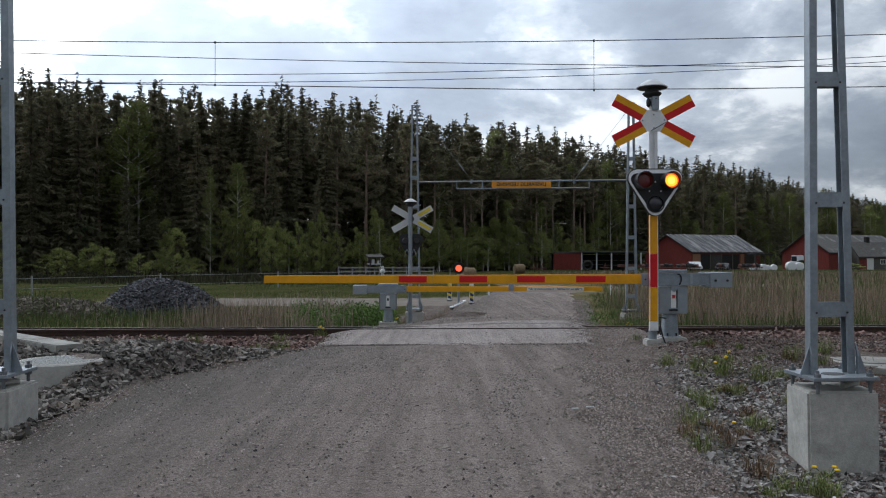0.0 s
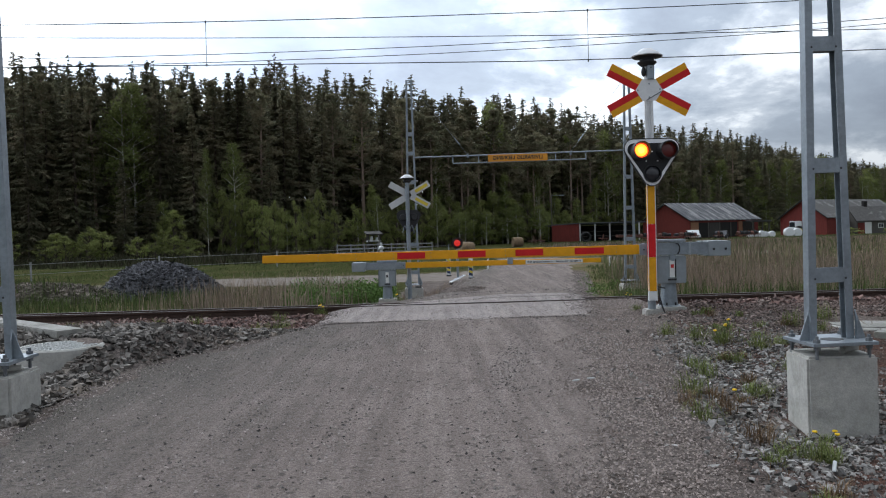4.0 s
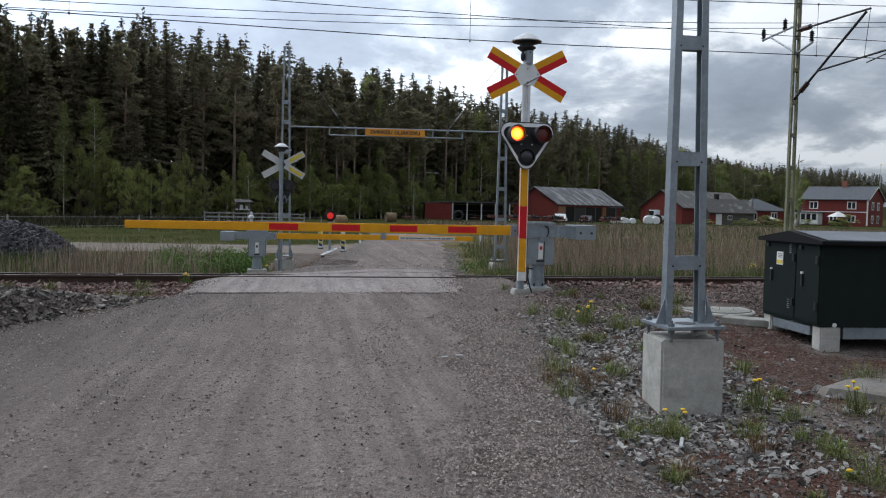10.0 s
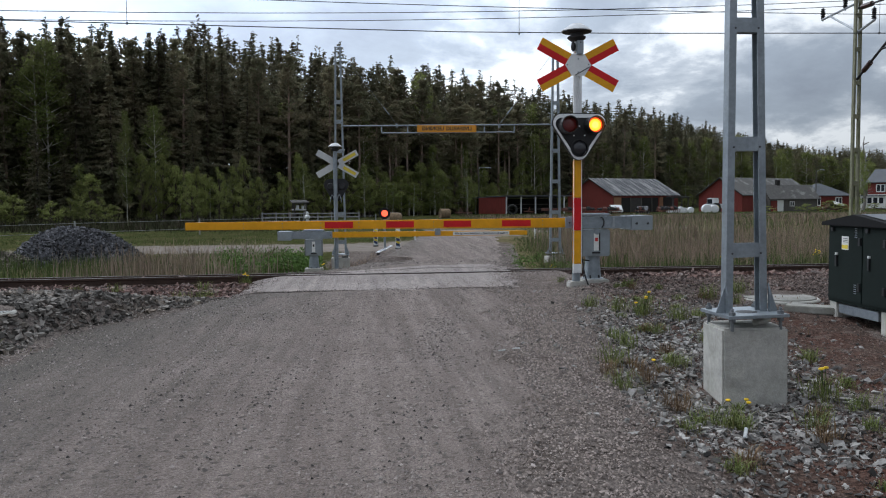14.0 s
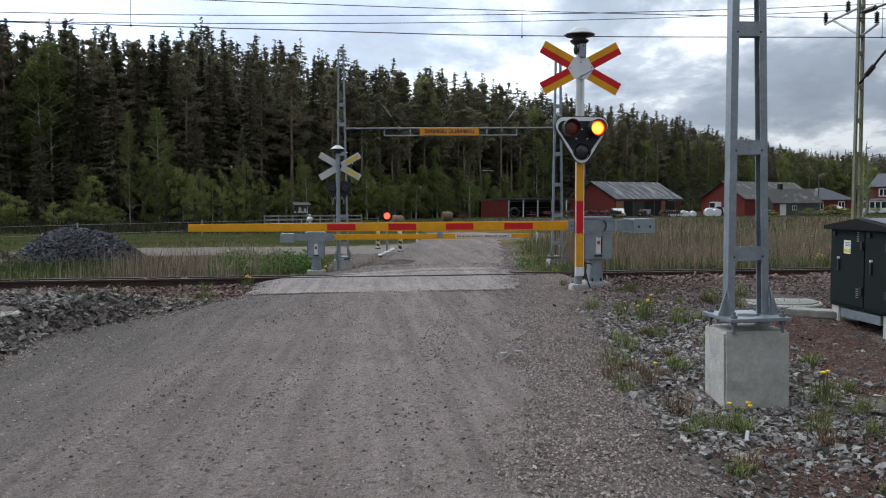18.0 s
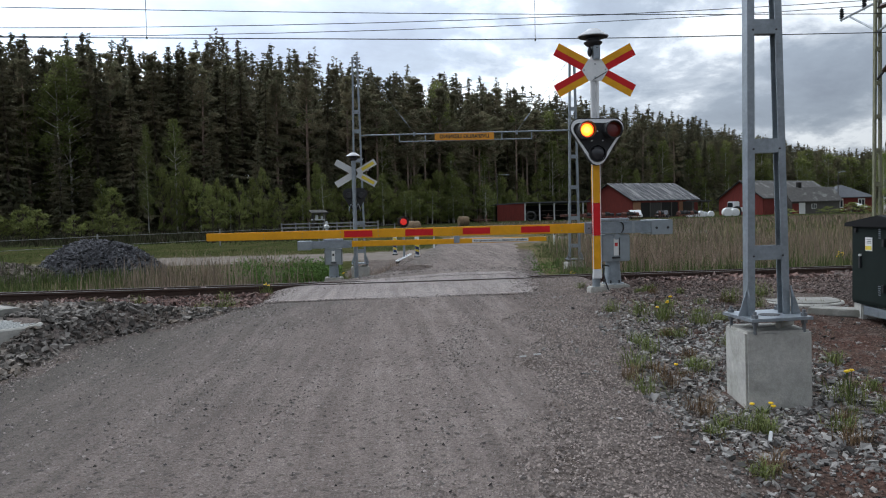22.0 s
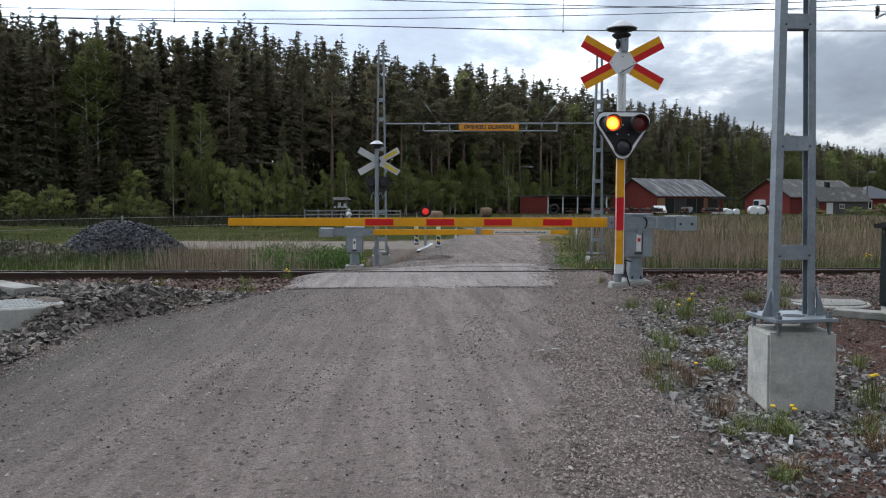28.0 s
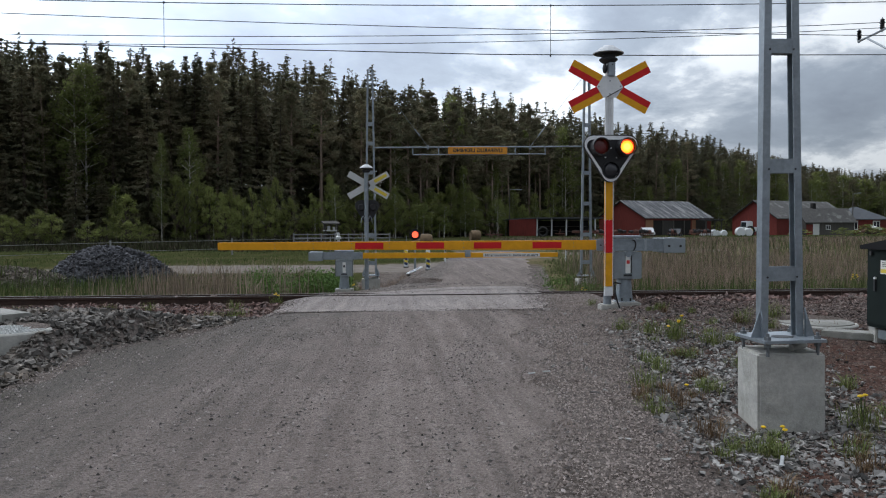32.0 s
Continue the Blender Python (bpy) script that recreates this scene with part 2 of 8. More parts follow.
# ---- mesh helpers ----
class Geo:
    """Vertices and faces of one part."""

    def __init__(self):
        self.v, self.f = [], []

    def add(self, verts, faces):
        n = len(self.v)
        self.v += [tuple(p) for p in verts]
        self.f += [tuple(i + n for i in f) for f in faces]
        return self

    def box(self, c, s, m=None):
        pts = [Vector((c[0] + s[0] / 2 * i, c[1] + s[1] / 2 * j, c[2] + s[2] / 2 * k)) for k in (-1, 1) for j in (-1, 1) for i in (-1, 1)]
        if m:
            pts = [m @ p for p in pts]
        return self.add(pts, [(0, 2, 3, 1), (4, 5, 7, 6), (0, 1, 5, 4), (2, 6, 7, 3), (0, 4, 6, 2), (1, 3, 7, 5)])

    def tube(self, a, b, r0, r1=None, n=12, caps=True):
        a, b = Vector(a), Vector(b)
        r1 = r0 if r1 is None else r1
        q = (b - a).to_track_quat("Z", "Y")
        ring = [Vector((math.cos(2 * math.pi * i / n), math.sin(2 * math.pi * i / n), 0)) for i in range(n)]
        pts = [a + q @ (p * r0) for p in ring] + [b + q @ (p * r1) for p in ring]
        faces = [(i, (i + 1) % n, n + (i + 1) % n, n + i) for i in range(n)]
        if caps:
            faces += [tuple(range(n - 1, -1, -1)), tuple(range(n, 2 * n))]
        return self.add(pts, faces)

    def lathe(self, profile, c=(0, 0, 0), n=24):
        """Radii and heights turned about the upright through c."""
        pts = [(c[0] + r * math.cos(2 * math.pi * i / n), c[1] + r * math.sin(2 * math.pi * i / n), c[2] + z) for r, z in profile for i in range(n)]
        faces = [(k * n + i, k * n + (i + 1) % n, (k + 1) * n + (i + 1) % n, (k + 1) * n + i) for k in range(len(profile) - 1) for i in range(n)]
        if profile[0][0] > 0:
            faces.append(tuple(range(n - 1, -1, -1)))
        if profile[-1][0] > 0:
            faces.append(tuple((len(profile) - 1) * n + i for i in range(n)))
        return self.add(pts, faces)

    def plate(self, outline, y0, y1):
        """An outline in x and z, from depth y0 to y1."""
        n = len(outline)
        pts = [(x, y0, z) for x, z in outline] + [(x, y1, z) for x, z in outline]
        faces = [tuple(range(n)), tuple(range(2 * n - 1, n - 1, -1))] + [(i, n + i, n + (i + 1) % n, (i + 1) % n) for i in range(n)]
        return self.add(pts, faces)

    def frame_plate(self, outer, inner, y0, y1):
        """A band between two outlines of the same count."""
        n = len(outer)
        pts = [(x, y, z) for y in (y0, y1) for o in (outer, inner) for x, z in o]
        faces = []
        for i in range(n):
            j = (i + 1) % n
            faces += [(i, j, n + j, n + i), (2 * n + j, 2 * n + i, 3 * n + i, 3 * n + j), (j, i, 2 * n + i, 2 * n + j), (n + i, n + j, 3 * n + j, 3 * n + i)]
        return self.add(pts, faces)


def part(name, geo, mat, parent=None, label="", bevel=0.0, smooth=False, at=None):
    me = bpy.data.meshes.new(name)
    me.from_pydata(geo.v, [], geo.f)
    if bevel:
        bm = bmesh.new()
        bm.from_mesh(me)
        sharp = [e for e in bm.edges if len(e.link_faces) == 2 and e.calc_face_angle(0) > 0.6]
        bmesh.ops.bevel(bm, geom=sharp, offset=bevel, segments=2, affect="EDGES", clamp_overlap=True)
        bm.to_mesh(me)
        bm.free()
    for m in mat if isinstance(mat, (list, tuple)) else [mat]:
        me.materials.append(m)
    if smooth:
        me.polygons.foreach_set("use_smooth", [True] * len(me.polygons))
        me.set_sharp_from_angle(angle=radians(40))
    ob = new(name, me)
    if parent:
        ob.parent = parent
    if at is not None:
        ob.matrix_basis = at
    if label:
        tagged(ob, label)
    return ob


def thing(name, m, label, category, group="", kind=""):
    ob = new(name)
    ob.empty_display_size = 0.2
    ob.matrix_basis = m
    return tagged(ob, label, category, group, kind)


def stuff_mesh(name, verts, faces, mat, label, category, kind="stuff"):
    """One object from arrays: verts (n, 3) and faces (k, 3 or 4)."""
    verts, faces = np.asarray(verts, np.float32), np.asarray(faces, np.int32)
    me = bpy.data.meshes.new(name)
    k, c = faces.shape
    me.vertices.add(len(verts))
    me.vertices.foreach_set("co", verts.ravel())
    me.loops.add(k * c)
    me.loops.foreach_set("vertex_index", faces.ravel())
    me.polygons.add(k)
    me.polygons.foreach_set("loop_start", np.arange(0, k * c, c, dtype=np.int32))
    me.polygons.foreach_set("use_smooth", np.zeros(k, bool))
    me.update(calc_edges=True)
    for m in mat if isinstance(mat, (list, tuple)) else [mat]:
        me.materials.append(m)
    ob = new(name, me)
    return tagged(ob, label, category, kind=kind)


def lettering(name, text, size, m, mat, parent, stretch=1.0, bold=0.0):
    """Raised letters as a mesh, centred on m."""
    cu = bpy.data.curves.new(name, "FONT")
    cu.body, cu.size, cu.align_x, cu.align_y, cu.extrude = text, size, "CENTER", "CENTER", 0.001
    cu.offset = bold
    tmp = new(name, cu)
    me = bpy.data.meshes.new_from_object(tmp)
    bpy.data.objects.remove(tmp)
    me.materials.clear()
    me.materials.append(mat)
    me.transform(Matrix.Diagonal((stretch, 1, 1, 1)))
    ob = new(name, me)
    ob.parent = parent
    ob.matrix_basis = m
    return ob


# ---- ground ----
TRACK = 0.043                                   # the track runs to the right and slightly away


def rail_s(x, y):
    return y - 17.9 - TRACK * x


def smooth(a, b, v):
    u = np.clip((v - a) / (b - a), 0, 1)
    return u * u * (3 - 2 * u)


def road_left(y):
    return np.interp(y, [-60, 0, 5, 7.1, 8.3, 9.8, 10.8, 12.2, 13.8, 15.6, 17.9, 21, 26, 34, 46, 60], [-7, -4.2, -3.8, -3.64, -3.74, -3.76, -3.5, -2.9, -2.4, -2.25, -2.3, -1.9, -0.75, 0.6, 2.2, 4.0])


def road_right(y):
    return np.interp(y, [-60, 0, 5.3, 6.6, 9.3, 13.7, 16.8, 21, 26, 34, 46, 60], [-6.0, 0.3, 1.25, 1.45, 1.8, 2.5, 2.85, 3.5, 4.4, 5.6, 7.4, 9.0])


def on_road(x, y, soft=0.4):
    return smooth(-soft, soft, x - road_left(y)) * smooth(-soft, soft, road_right(y) - x)


EDGE_X = [-400, -130, -45, -20, 2, 21, 70, 162, 300, 500, 900]
EDGE_Y = [60, 70, 84, 98, 120, 142, 190, 300, 420, 560, 800]


def forest_in(x, y):
    """Metres behind the edge of the wood."""
    return y - np.interp(x, EDGE_X, EDGE_Y)


def wave(x, y):
    return (np.sin(x * 1.7 + 0.6 * np.sin(y * 1.3)) * np.sin(y * 1.9 + 0.7 * np.sin(x * 1.1)) + 0.5 * np.sin(x * 4.1 + y * 3.3) * np.sin(y * 5.2 - x * 2.1))


def beside_deck(x, s):
    """Gravel filled in flush with the rail between the crossing and the near signal."""
    return smooth(4.7, 4.1, x) * (x > 0) * smooth(-0.02, -0.06, s) * smooth(-4.0, -2.6, s)


def bank_rise(x, y):
    """The stone bank left of the road stands higher towards the cable well."""
    away = road_left(y) - x
    return 0.33 * smooth(-0.08, 0.40, away) * smooth(13.4, 11.0, y) * smooth(9.25, 10.15, y + 1.2 * (np.maximum(x, -4.9) + 4.5)) * smooth(-14, -9, x)


def height(x, y):
    x, y = np.asarray(x, float), np.asarray(y, float)
    s = rail_s(x, y)
    near_r = np.interp(y, [-40, 0, 4, 7.5, 10, 12.5, 13.4, 14.4, 15.2], [-0.5, -0.5, -0.42, -0.36, -0.14, 0.05, 0.14, 0.17, 0.08])
    right = smooth(0.0, 1.7, x - road_right(y)) * near_r
    far_r = -0.25 * smooth(6, 12, x) * smooth(13.5, 8, y)
    left = 0.05 * smooth(0, 0.8, road_left(y) - x) - 0.25 * smooth(7, 20, -x)
    near = right + far_r + left
    bed = -0.19 + 0.165 * beside_deck(x, s)
    beyond = -0.19 - 0.55 * smooth(2.2, 4.6, s) + 0.25 * smooth(30, 60, y)
    off = np.where(s < 0.5, near + (bed - near) * np.where(x < 0, smooth(-4.6, -3.3, s), smooth(-2.5, -1.5, s)), beyond)
    fall = np.where(s < 6, -0.065 * np.maximum(s, 0), -0.39 - 0.21 * smooth(6, 14, s))
    crest = np.where(s < 2.3, -0.002 * np.maximum(s, 0), -0.6 * smooth(1.6, 12, s))
    cross = smooth(-1.6, 1.8, x)
    road = fall + (crest - fall) * cross - 0.045 * smooth(-3.5, -3.3, s) * smooth(2.6, 2.3, s)
    k = on_road(x, y, 0.5) * (y < 75)
    z = off + (road - off) * k
    z = z + 0.018 * wave(x, y) * (1 - k) * smooth(-30, 0, y) + 0.004 * wave(x * 0.7, y * 0.5) * k
    z = z - 0.30 * smooth(24.0, 26.5, y) * smooth(36, 33, y) * smooth(-0.25, -0.8, x - 0.06 * (y - 25)) * smooth(-4, -2.5, x)
    z = z + bank_rise(x, y)
    wood = forest_in(x, y)
    return z + 0.06 * np.maximum(wood, 0) * smooth(0, 40, wood) * smooth(900, 100, wood)


def axis(dense0, dense1, step, lo, hi, grow=1.18):
    mid = list(np.arange(dense0, dense1, step))
    up, d = [mid[-1]], step
    while up[-1] < hi:
        d *= grow
        up.append(up[-1] + d)
    down, d = [mid[0]], step
    while down[-1] > lo:
        d *= grow
        down.append(down[-1] - d)
    return np.array(down[:0:-1] + mid + up[1:])


def zone_attribute(me, name, values):
    a = me.attributes.new(name, "FLOAT", "POINT")
    a.data.foreach_set("value", np.asarray(values, np.float32).ravel())


def ground_material():
    m = bpy.data.materials.new("ground_cover")
    m.use_nodes = True
    t = m.node_tree
    link = t.links.new
    b = t.nodes["Principled BSDF"]
    b.inputs["Roughness"].default_value = 1.0
    b.inputs["Specular IOR Level"].default_value = 0.0
    co = t.nodes.new("ShaderNodeTexCoord").outputs["Object"]

    def noise_of(s, d=5.0, r=0.6):
        n = t.nodes.new("ShaderNodeTexNoise")
        n.inputs["Scale"].default_value, n.inputs["Detail"].default_value, n.inputs["Roughness"].default_value = s, d, r
        link(co, n.inputs["Vector"])
        return n.outputs["Fac"]

    def span(fac, lo, hi, a=0.0, c=1.0):
        n = t.nodes.new("ShaderNodeMapRange")
        for i, v in enumerate((lo, hi, a, c)):
            n.inputs[i + 1].default_value = v
        link(fac, n.inputs[0])
        return n.outputs[0]

    def mix(fac, a, c, kind="MIX"):
        n = t.nodes.new("ShaderNodeMixRGB")
        n.blend_type = kind
        for slot, v in ((0, fac), (1, a), (2, c)):
            if isinstance(v, (int, float)):
                n.inputs[slot].default_value = v
            elif isinstance(v, tuple):
                n.inputs[slot].default_value = (*v, 1)
            else:
                link(v, n.inputs[slot])
        return n.outputs[0]

    def add(a, c):
        n = t.nodes.new("ShaderNodeMath")
        n.operation = "ADD"
        link(a, n.inputs[0])
        link(c, n.inputs[1])
        return n.outputs[0]

    def zone(name):
        n = t.nodes.new("ShaderNodeAttribute")
        n.attribute_name = name
        return span(add(n.outputs["Fac"], span(noise_of(3.0, 6), 0.3, 0.7, -0.3, 0.3)), 0.4, 0.6)

    cell = t.nodes.new("ShaderNodeTexVoronoi")
    cell.inputs["Scale"].default_value = 38
    link(co, cell.inputs["Vector"])
    pebble = mix(1.0, mix(span(noise_of(1.1), 0.42, 0.6), (0.148, 0.125, 0.113), (0.112, 0.092, 0.081)), span(cell.outputs["Color"], 0, 1, 0.5, 1.5), "MULTIPLY")
    grass = mix(span(noise_of(0.35), 0.42, 0.6), (0.044, 0.051, 0.019), (0.070, 0.066, 0.030))
    grass = mix(1.0, grass, span(noise_of(9), 0.3, 0.7, 0.6, 1.4), "MULTIPLY")
    straw = mix(1.0, mix(span(noise_of(0.8), 0.4, 0.6), (0.145, 0.115, 0.070), (0.095, 0.090, 0.042)), span(noise_of(12), 0.3, 0.7, 0.6, 1.4), "MULTIPLY")
    red = mix(1.0, mix(span(noise_of(2), 0.4, 0.6), (0.062, 0.040, 0.033), (0.080, 0.058, 0.050)), span(cell.outputs["Color"], 0, 1, 0.55, 1.45), "MULTIPLY")
    track_way = mix(1.0, (0.205, 0.178, 0.157), span(noise_of(1.2, 8), 0.3, 0.7, 0.8, 1.2), "MULTIPLY")
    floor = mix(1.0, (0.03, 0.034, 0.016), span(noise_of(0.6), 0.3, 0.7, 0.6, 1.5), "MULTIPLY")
    col = mix(zone("straw"), grass, straw)
    col = mix(zone("pebble"), col, pebble)
    rust = mix(1.0, mix(span(noise_of(1.5), 0.4, 0.6), (0.085, 0.046, 0.036), (0.085, 0.062, 0.052)), span(cell.outputs["Color"], 0, 1, 0.5, 1.5), "MULTIPLY")
    col = mix(zone("rust"), col, rust)
    col = mix(zone("ballast"), col, red)
    col = mix(zone("way"), col, track_way)
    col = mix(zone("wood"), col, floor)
    link(col, b.inputs["Base Color"])
    bump = t.nodes.new("ShaderNodeBump")
    bump.inputs["Strength"].default_value, bump.inputs["Distance"].default_value = 0.6, 0.03
    link(add(cell.outputs["Distance"], noise_of(14)), bump.inputs["Height"])
    link(bump.outputs[0], b.inputs["Normal"])
    return m


def side_way(x, y):
    """The gravel track that turns off beyond the railway."""
    c = 40.5 + 0.10 * x
    return smooth(3.6, 2.6, np.abs(y - c - 0.8)) * smooth(-19, -15, x) * smooth(4, 2, x)


def build_ground():
    xs = axis(-15, 15, 0.17, -2500, 2500)
    ys = axis(2.5, 30, 0.17, -2200, 3200)
    gx, gy = np.meshgrid(xs, ys)
    gz = height(gx, gy)
    n, k = gx.shape
    i = np.arange(n * k).reshape(n, k)
    faces = np.stack([i[:-1, :-1], i[:-1, 1:], i[1:, 1:], i[1:, :-1]], -1).reshape(-1, 4)
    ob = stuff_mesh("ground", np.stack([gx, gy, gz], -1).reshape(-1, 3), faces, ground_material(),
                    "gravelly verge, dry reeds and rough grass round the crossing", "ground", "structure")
    x, y = gx.ravel(), gy.ravel()
    s = rail_s(x, y)
    zone_attribute(ob.data, "ballast", np.where(x > 4.5, smooth(-4.4, -3.6, s), smooth(-3.2, -2.6, s)) * smooth(3.9, 3.3, s) * (1 - beside_deck(x, s)))
    zone_attribute(ob.data, "pebble", 0.85 * (s > 1.5) * smooth(46, 40, y) * np.maximum(smooth(2.6, 1.4, np.abs(x - road_left(y) + 0.4)) * smooth(23.5, 25.5, y), smooth(0.9, 0.4, np.abs(x - road_right(y)))) + (s < 0) * smooth(0, 1, y + 30) * np.maximum(smooth(11, 9, x) * smooth(-9, -7, x), 0.2))
    zone_attribute(ob.data, "rust", (s < -2.5) * smooth(0.7, 1.5, x - road_right(y)) * (0.30 + 0.35 * (wave(x * 0.5, y * 0.5 + 1) > 0) + 0.3 * smooth(7.5, 5, y)))
    zone_attribute(ob.data, "straw", (s > 3) * np.where(x > 4, smooth(95, 70, y), smooth(32, 29, y)) * 0.9)
    zone_attribute(ob.data, "way", np.maximum(side_way(x, y), smooth(1.8, 1.2, np.abs(y - 52 - 0.55 * (x - 9))) * smooth(4, 6, x) * smooth(40, 30, x)))
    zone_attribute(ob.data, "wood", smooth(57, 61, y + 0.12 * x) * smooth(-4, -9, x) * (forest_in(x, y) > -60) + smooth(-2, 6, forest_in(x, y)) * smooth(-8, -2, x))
    ob.data.polygons.foreach_set("use_smooth", [True] * len(ob.data.polygons))
    return ob


ground = build_ground()

def gravel_material(name, base, pale, dark, cells=42.0, streak=0.24, silt=True):
    """Packed gravel: single pebbles, wheel-worn streaks along the road, damp and dusty patches."""
    m = bpy.data.materials.new(name)
    m.use_nodes = True
    t = m.node_tree
    link = t.links.new
    b = t.nodes["Principled BSDF"]
    b.inputs["Roughness"].default_value = 0.93
    b.inputs["Specular IOR Level"].default_value = 0.2
    co = t.nodes.new("ShaderNodeTexCoord").outputs["Object"]

    def mapped(scale, turn=0.0):
        n = t.nodes.new("ShaderNodeMapping")
        n.inputs["Scale"].default_value, n.inputs["Rotation"].default_value = scale, (0, 0, turn)
        link(co, n.inputs[0])
        return n.outputs[0]

    def noise_of(v, s, d=5.0):
        n = t.nodes.new("ShaderNodeTexNoise")
        n.inputs["Scale"].default_value, n.inputs["Detail"].default_value, n.inputs["Roughness"].default_value = s, d, 0.62
        link(v, n.inputs["Vector"])
        return n.outputs["Fac"]

    def span(fac, lo, hi, a, c):
        n = t.nodes.new("ShaderNodeMapRange")
        for i, v in enumerate((lo, hi, a, c)):
            n.inputs[i + 1].default_value = v
        link(fac, n.inputs[0])
        return n.outputs[0]

    def mix(fac, a, c, kind="MIX"):
        n = t.nodes.new("ShaderNodeMixRGB")
        n.blend_type = kind
        for slot, v in ((0, fac), (1, a), (2, c)):
            if isinstance(v, (int, float)):
                n.inputs[slot].default_value = v
            elif isinstance(v, tuple):
                n.inputs[slot].default_value = (*v, 1)
            else:
                link(v, n.inputs[slot])
        return n.outputs[0]

    def cells_of(s):
        n = t.nodes.new("ShaderNodeTexVoronoi")
        n.inputs["Scale"].default_value = s
        link(co, n.inputs["Vector"])
        return n

    small, large, mid = cells_of(cells * 1.9), cells_of(cells * 0.62), cells_of(cells * 0.9)
    col = mix(span(noise_of(co, 0.5, 4), 0.40, 0.62, 0, 1), base, pale)
    col = mix(span(noise_of(mapped((1.8, 0.10, 1), 0.145), 1.0, 6), 0.44, 0.62, 0, 0.6), col, dark)
    col = mix(1.0, col, span(noise_of(mapped((7.0, 0.35, 1), 0.145), 1.0, 6), 0.3, 0.7, 1 - streak, 1 + streak), "MULTIPLY")
    col = mix(1.0, col, span(small.outputs["Color"], 0, 1, 0.66, 1.34), "MULTIPLY")
    col = mix(span(large.outputs["Color"], 0.80, 0.86, 0, 0.75), col, tuple(v * 0.4 for v in base))
    col = mix(span(mid.outputs["Color"], 0.84, 0.9, 0, 0.35), col, tuple(v * 1.5 for v in pale))
    col = mix(span(noise_of(mapped((3.2, 1.1, 1), 0.145), 1.0, 8), 0.52, 0.68, 0, 0.45), col, dark)
    col = mix(1.0, col, span(noise_of(co, 130, 3), 0.3, 0.7, 0.75, 1.25), "MULTIPLY")
    # the little-used left side is greyer, grown over with silt and moss
    parts = t.nodes.new("ShaderNodeSeparateXYZ")
    link(co, parts.inputs[0])
    slant = t.nodes.new("ShaderNodeMath")
    slant.operation = "MULTIPLY_ADD"
    slant.inputs[1].default_value = -0.13
    link(parts.outputs[1], slant.inputs[0])
    link(parts.outputs[0], slant.inputs[2])
    ragged = t.nodes.new("ShaderNodeMath")
    link(slant.outputs[0], ragged.inputs[0])
    link(span(noise_of(mapped((2.0, 0.7, 1), 0.145), 1.0, 7), 0.3, 0.7, -0.7, 0.7), ragged.inputs[1])
    col = mix(span(ragged.outputs[0], -4.5, -1.7, 0.80 if silt else 0.0, 0.0), col, mix(1.0, (0.120, 0.108, 0.093), span(small.outputs["Color"], 0, 1, 0.7, 1.3), "MULTIPLY"))
    link(col, b.inputs["Base Color"])
    bump = t.nodes.new("ShaderNodeBump")
    bump.inputs["Strength"].default_value, bump.inputs["Distance"].default_value = 1.0, 0.03
    h = t.nodes.new("ShaderNodeMath")
    h.operation = "ADD"
    link(small.outputs["Distance"], h.inputs[0])
    link(noise_of(co, 30, 6), h.inputs[1])
    link(h.outputs[0], bump.inputs["Height"])
    link(bump.outputs[0], b.inputs["Normal"])
    return m


ROAD_GRAVEL = gravel_material("road_gravel", (0.268, 0.219, 0.196), (0.306, 0.252, 0.226), (0.186, 0.150, 0.133))
ASPHALT = gravel_material("worn_asphalt", (0.43, 0.372, 0.350), (0.49, 0.43, 0.405), (0.35, 0.300, 0.278), 60.0, 0.22, False)


def draped(name, y0, y1, step, mat, label, category, lift, across=44, edge=0.10, inset=0.0):
    """A strip of the roadway laid on the ground."""
    ys = np.arange(y0, y1 + step / 2, step)
    rows = []
    for y in ys:
        a = road_left(y) + inset + edge * math.sin(y * 2.3) + edge * 0.6 * math.sin(y * 6.1 + 1)
        b = road_right(y) - inset + edge * math.sin(y * 1.9 + 2) + edge * 0.6 * math.sin(y * 5.3)
        rows.append([(a + (b - a) * u, y) for u in np.linspace(0, 1, across)])
    p = np.array(rows)
    u = np.linspace(0, 1, across)
    z = height(p[..., 0], p[..., 1]) + lift - 0.03 * (np.abs(u * 2 - 1) ** 14)
    i = np.arange(p.shape[0] * across).reshape(-1, across)
    faces = np.stack([i[:-1, :-1], i[:-1, 1:], i[1:, 1:], i[1:, :-1]], -1).reshape(-1, 4)
    ob = stuff_mesh(name, np.concatenate([p, z[..., None]], -1).reshape(-1, 3), faces, mat, label, category, "structure")
    ob.data.polygons.foreach_set("use_smooth", [True] * len(ob.data.polygons))
    return ob


draped("road", -25, 14.6, 0.2, ROAD_GRAVEL, "grey gravel road with faint wheel tracks", "road", 0.012)
draped("road_beyond", 20.2, 62, 0.4, ROAD_GRAVEL, "grey gravel road beyond the railway", "road", 0.012)


# ---- railway ----
def track_pose(x, s, z=0.0):
    """On the track: metres along it and across it from the near rail."""
    return Matrix.Translation((x, 17.9 + s + TRACK * x, z)) @ Matrix.Rotation(math.atan(TRACK), 4, "Z")


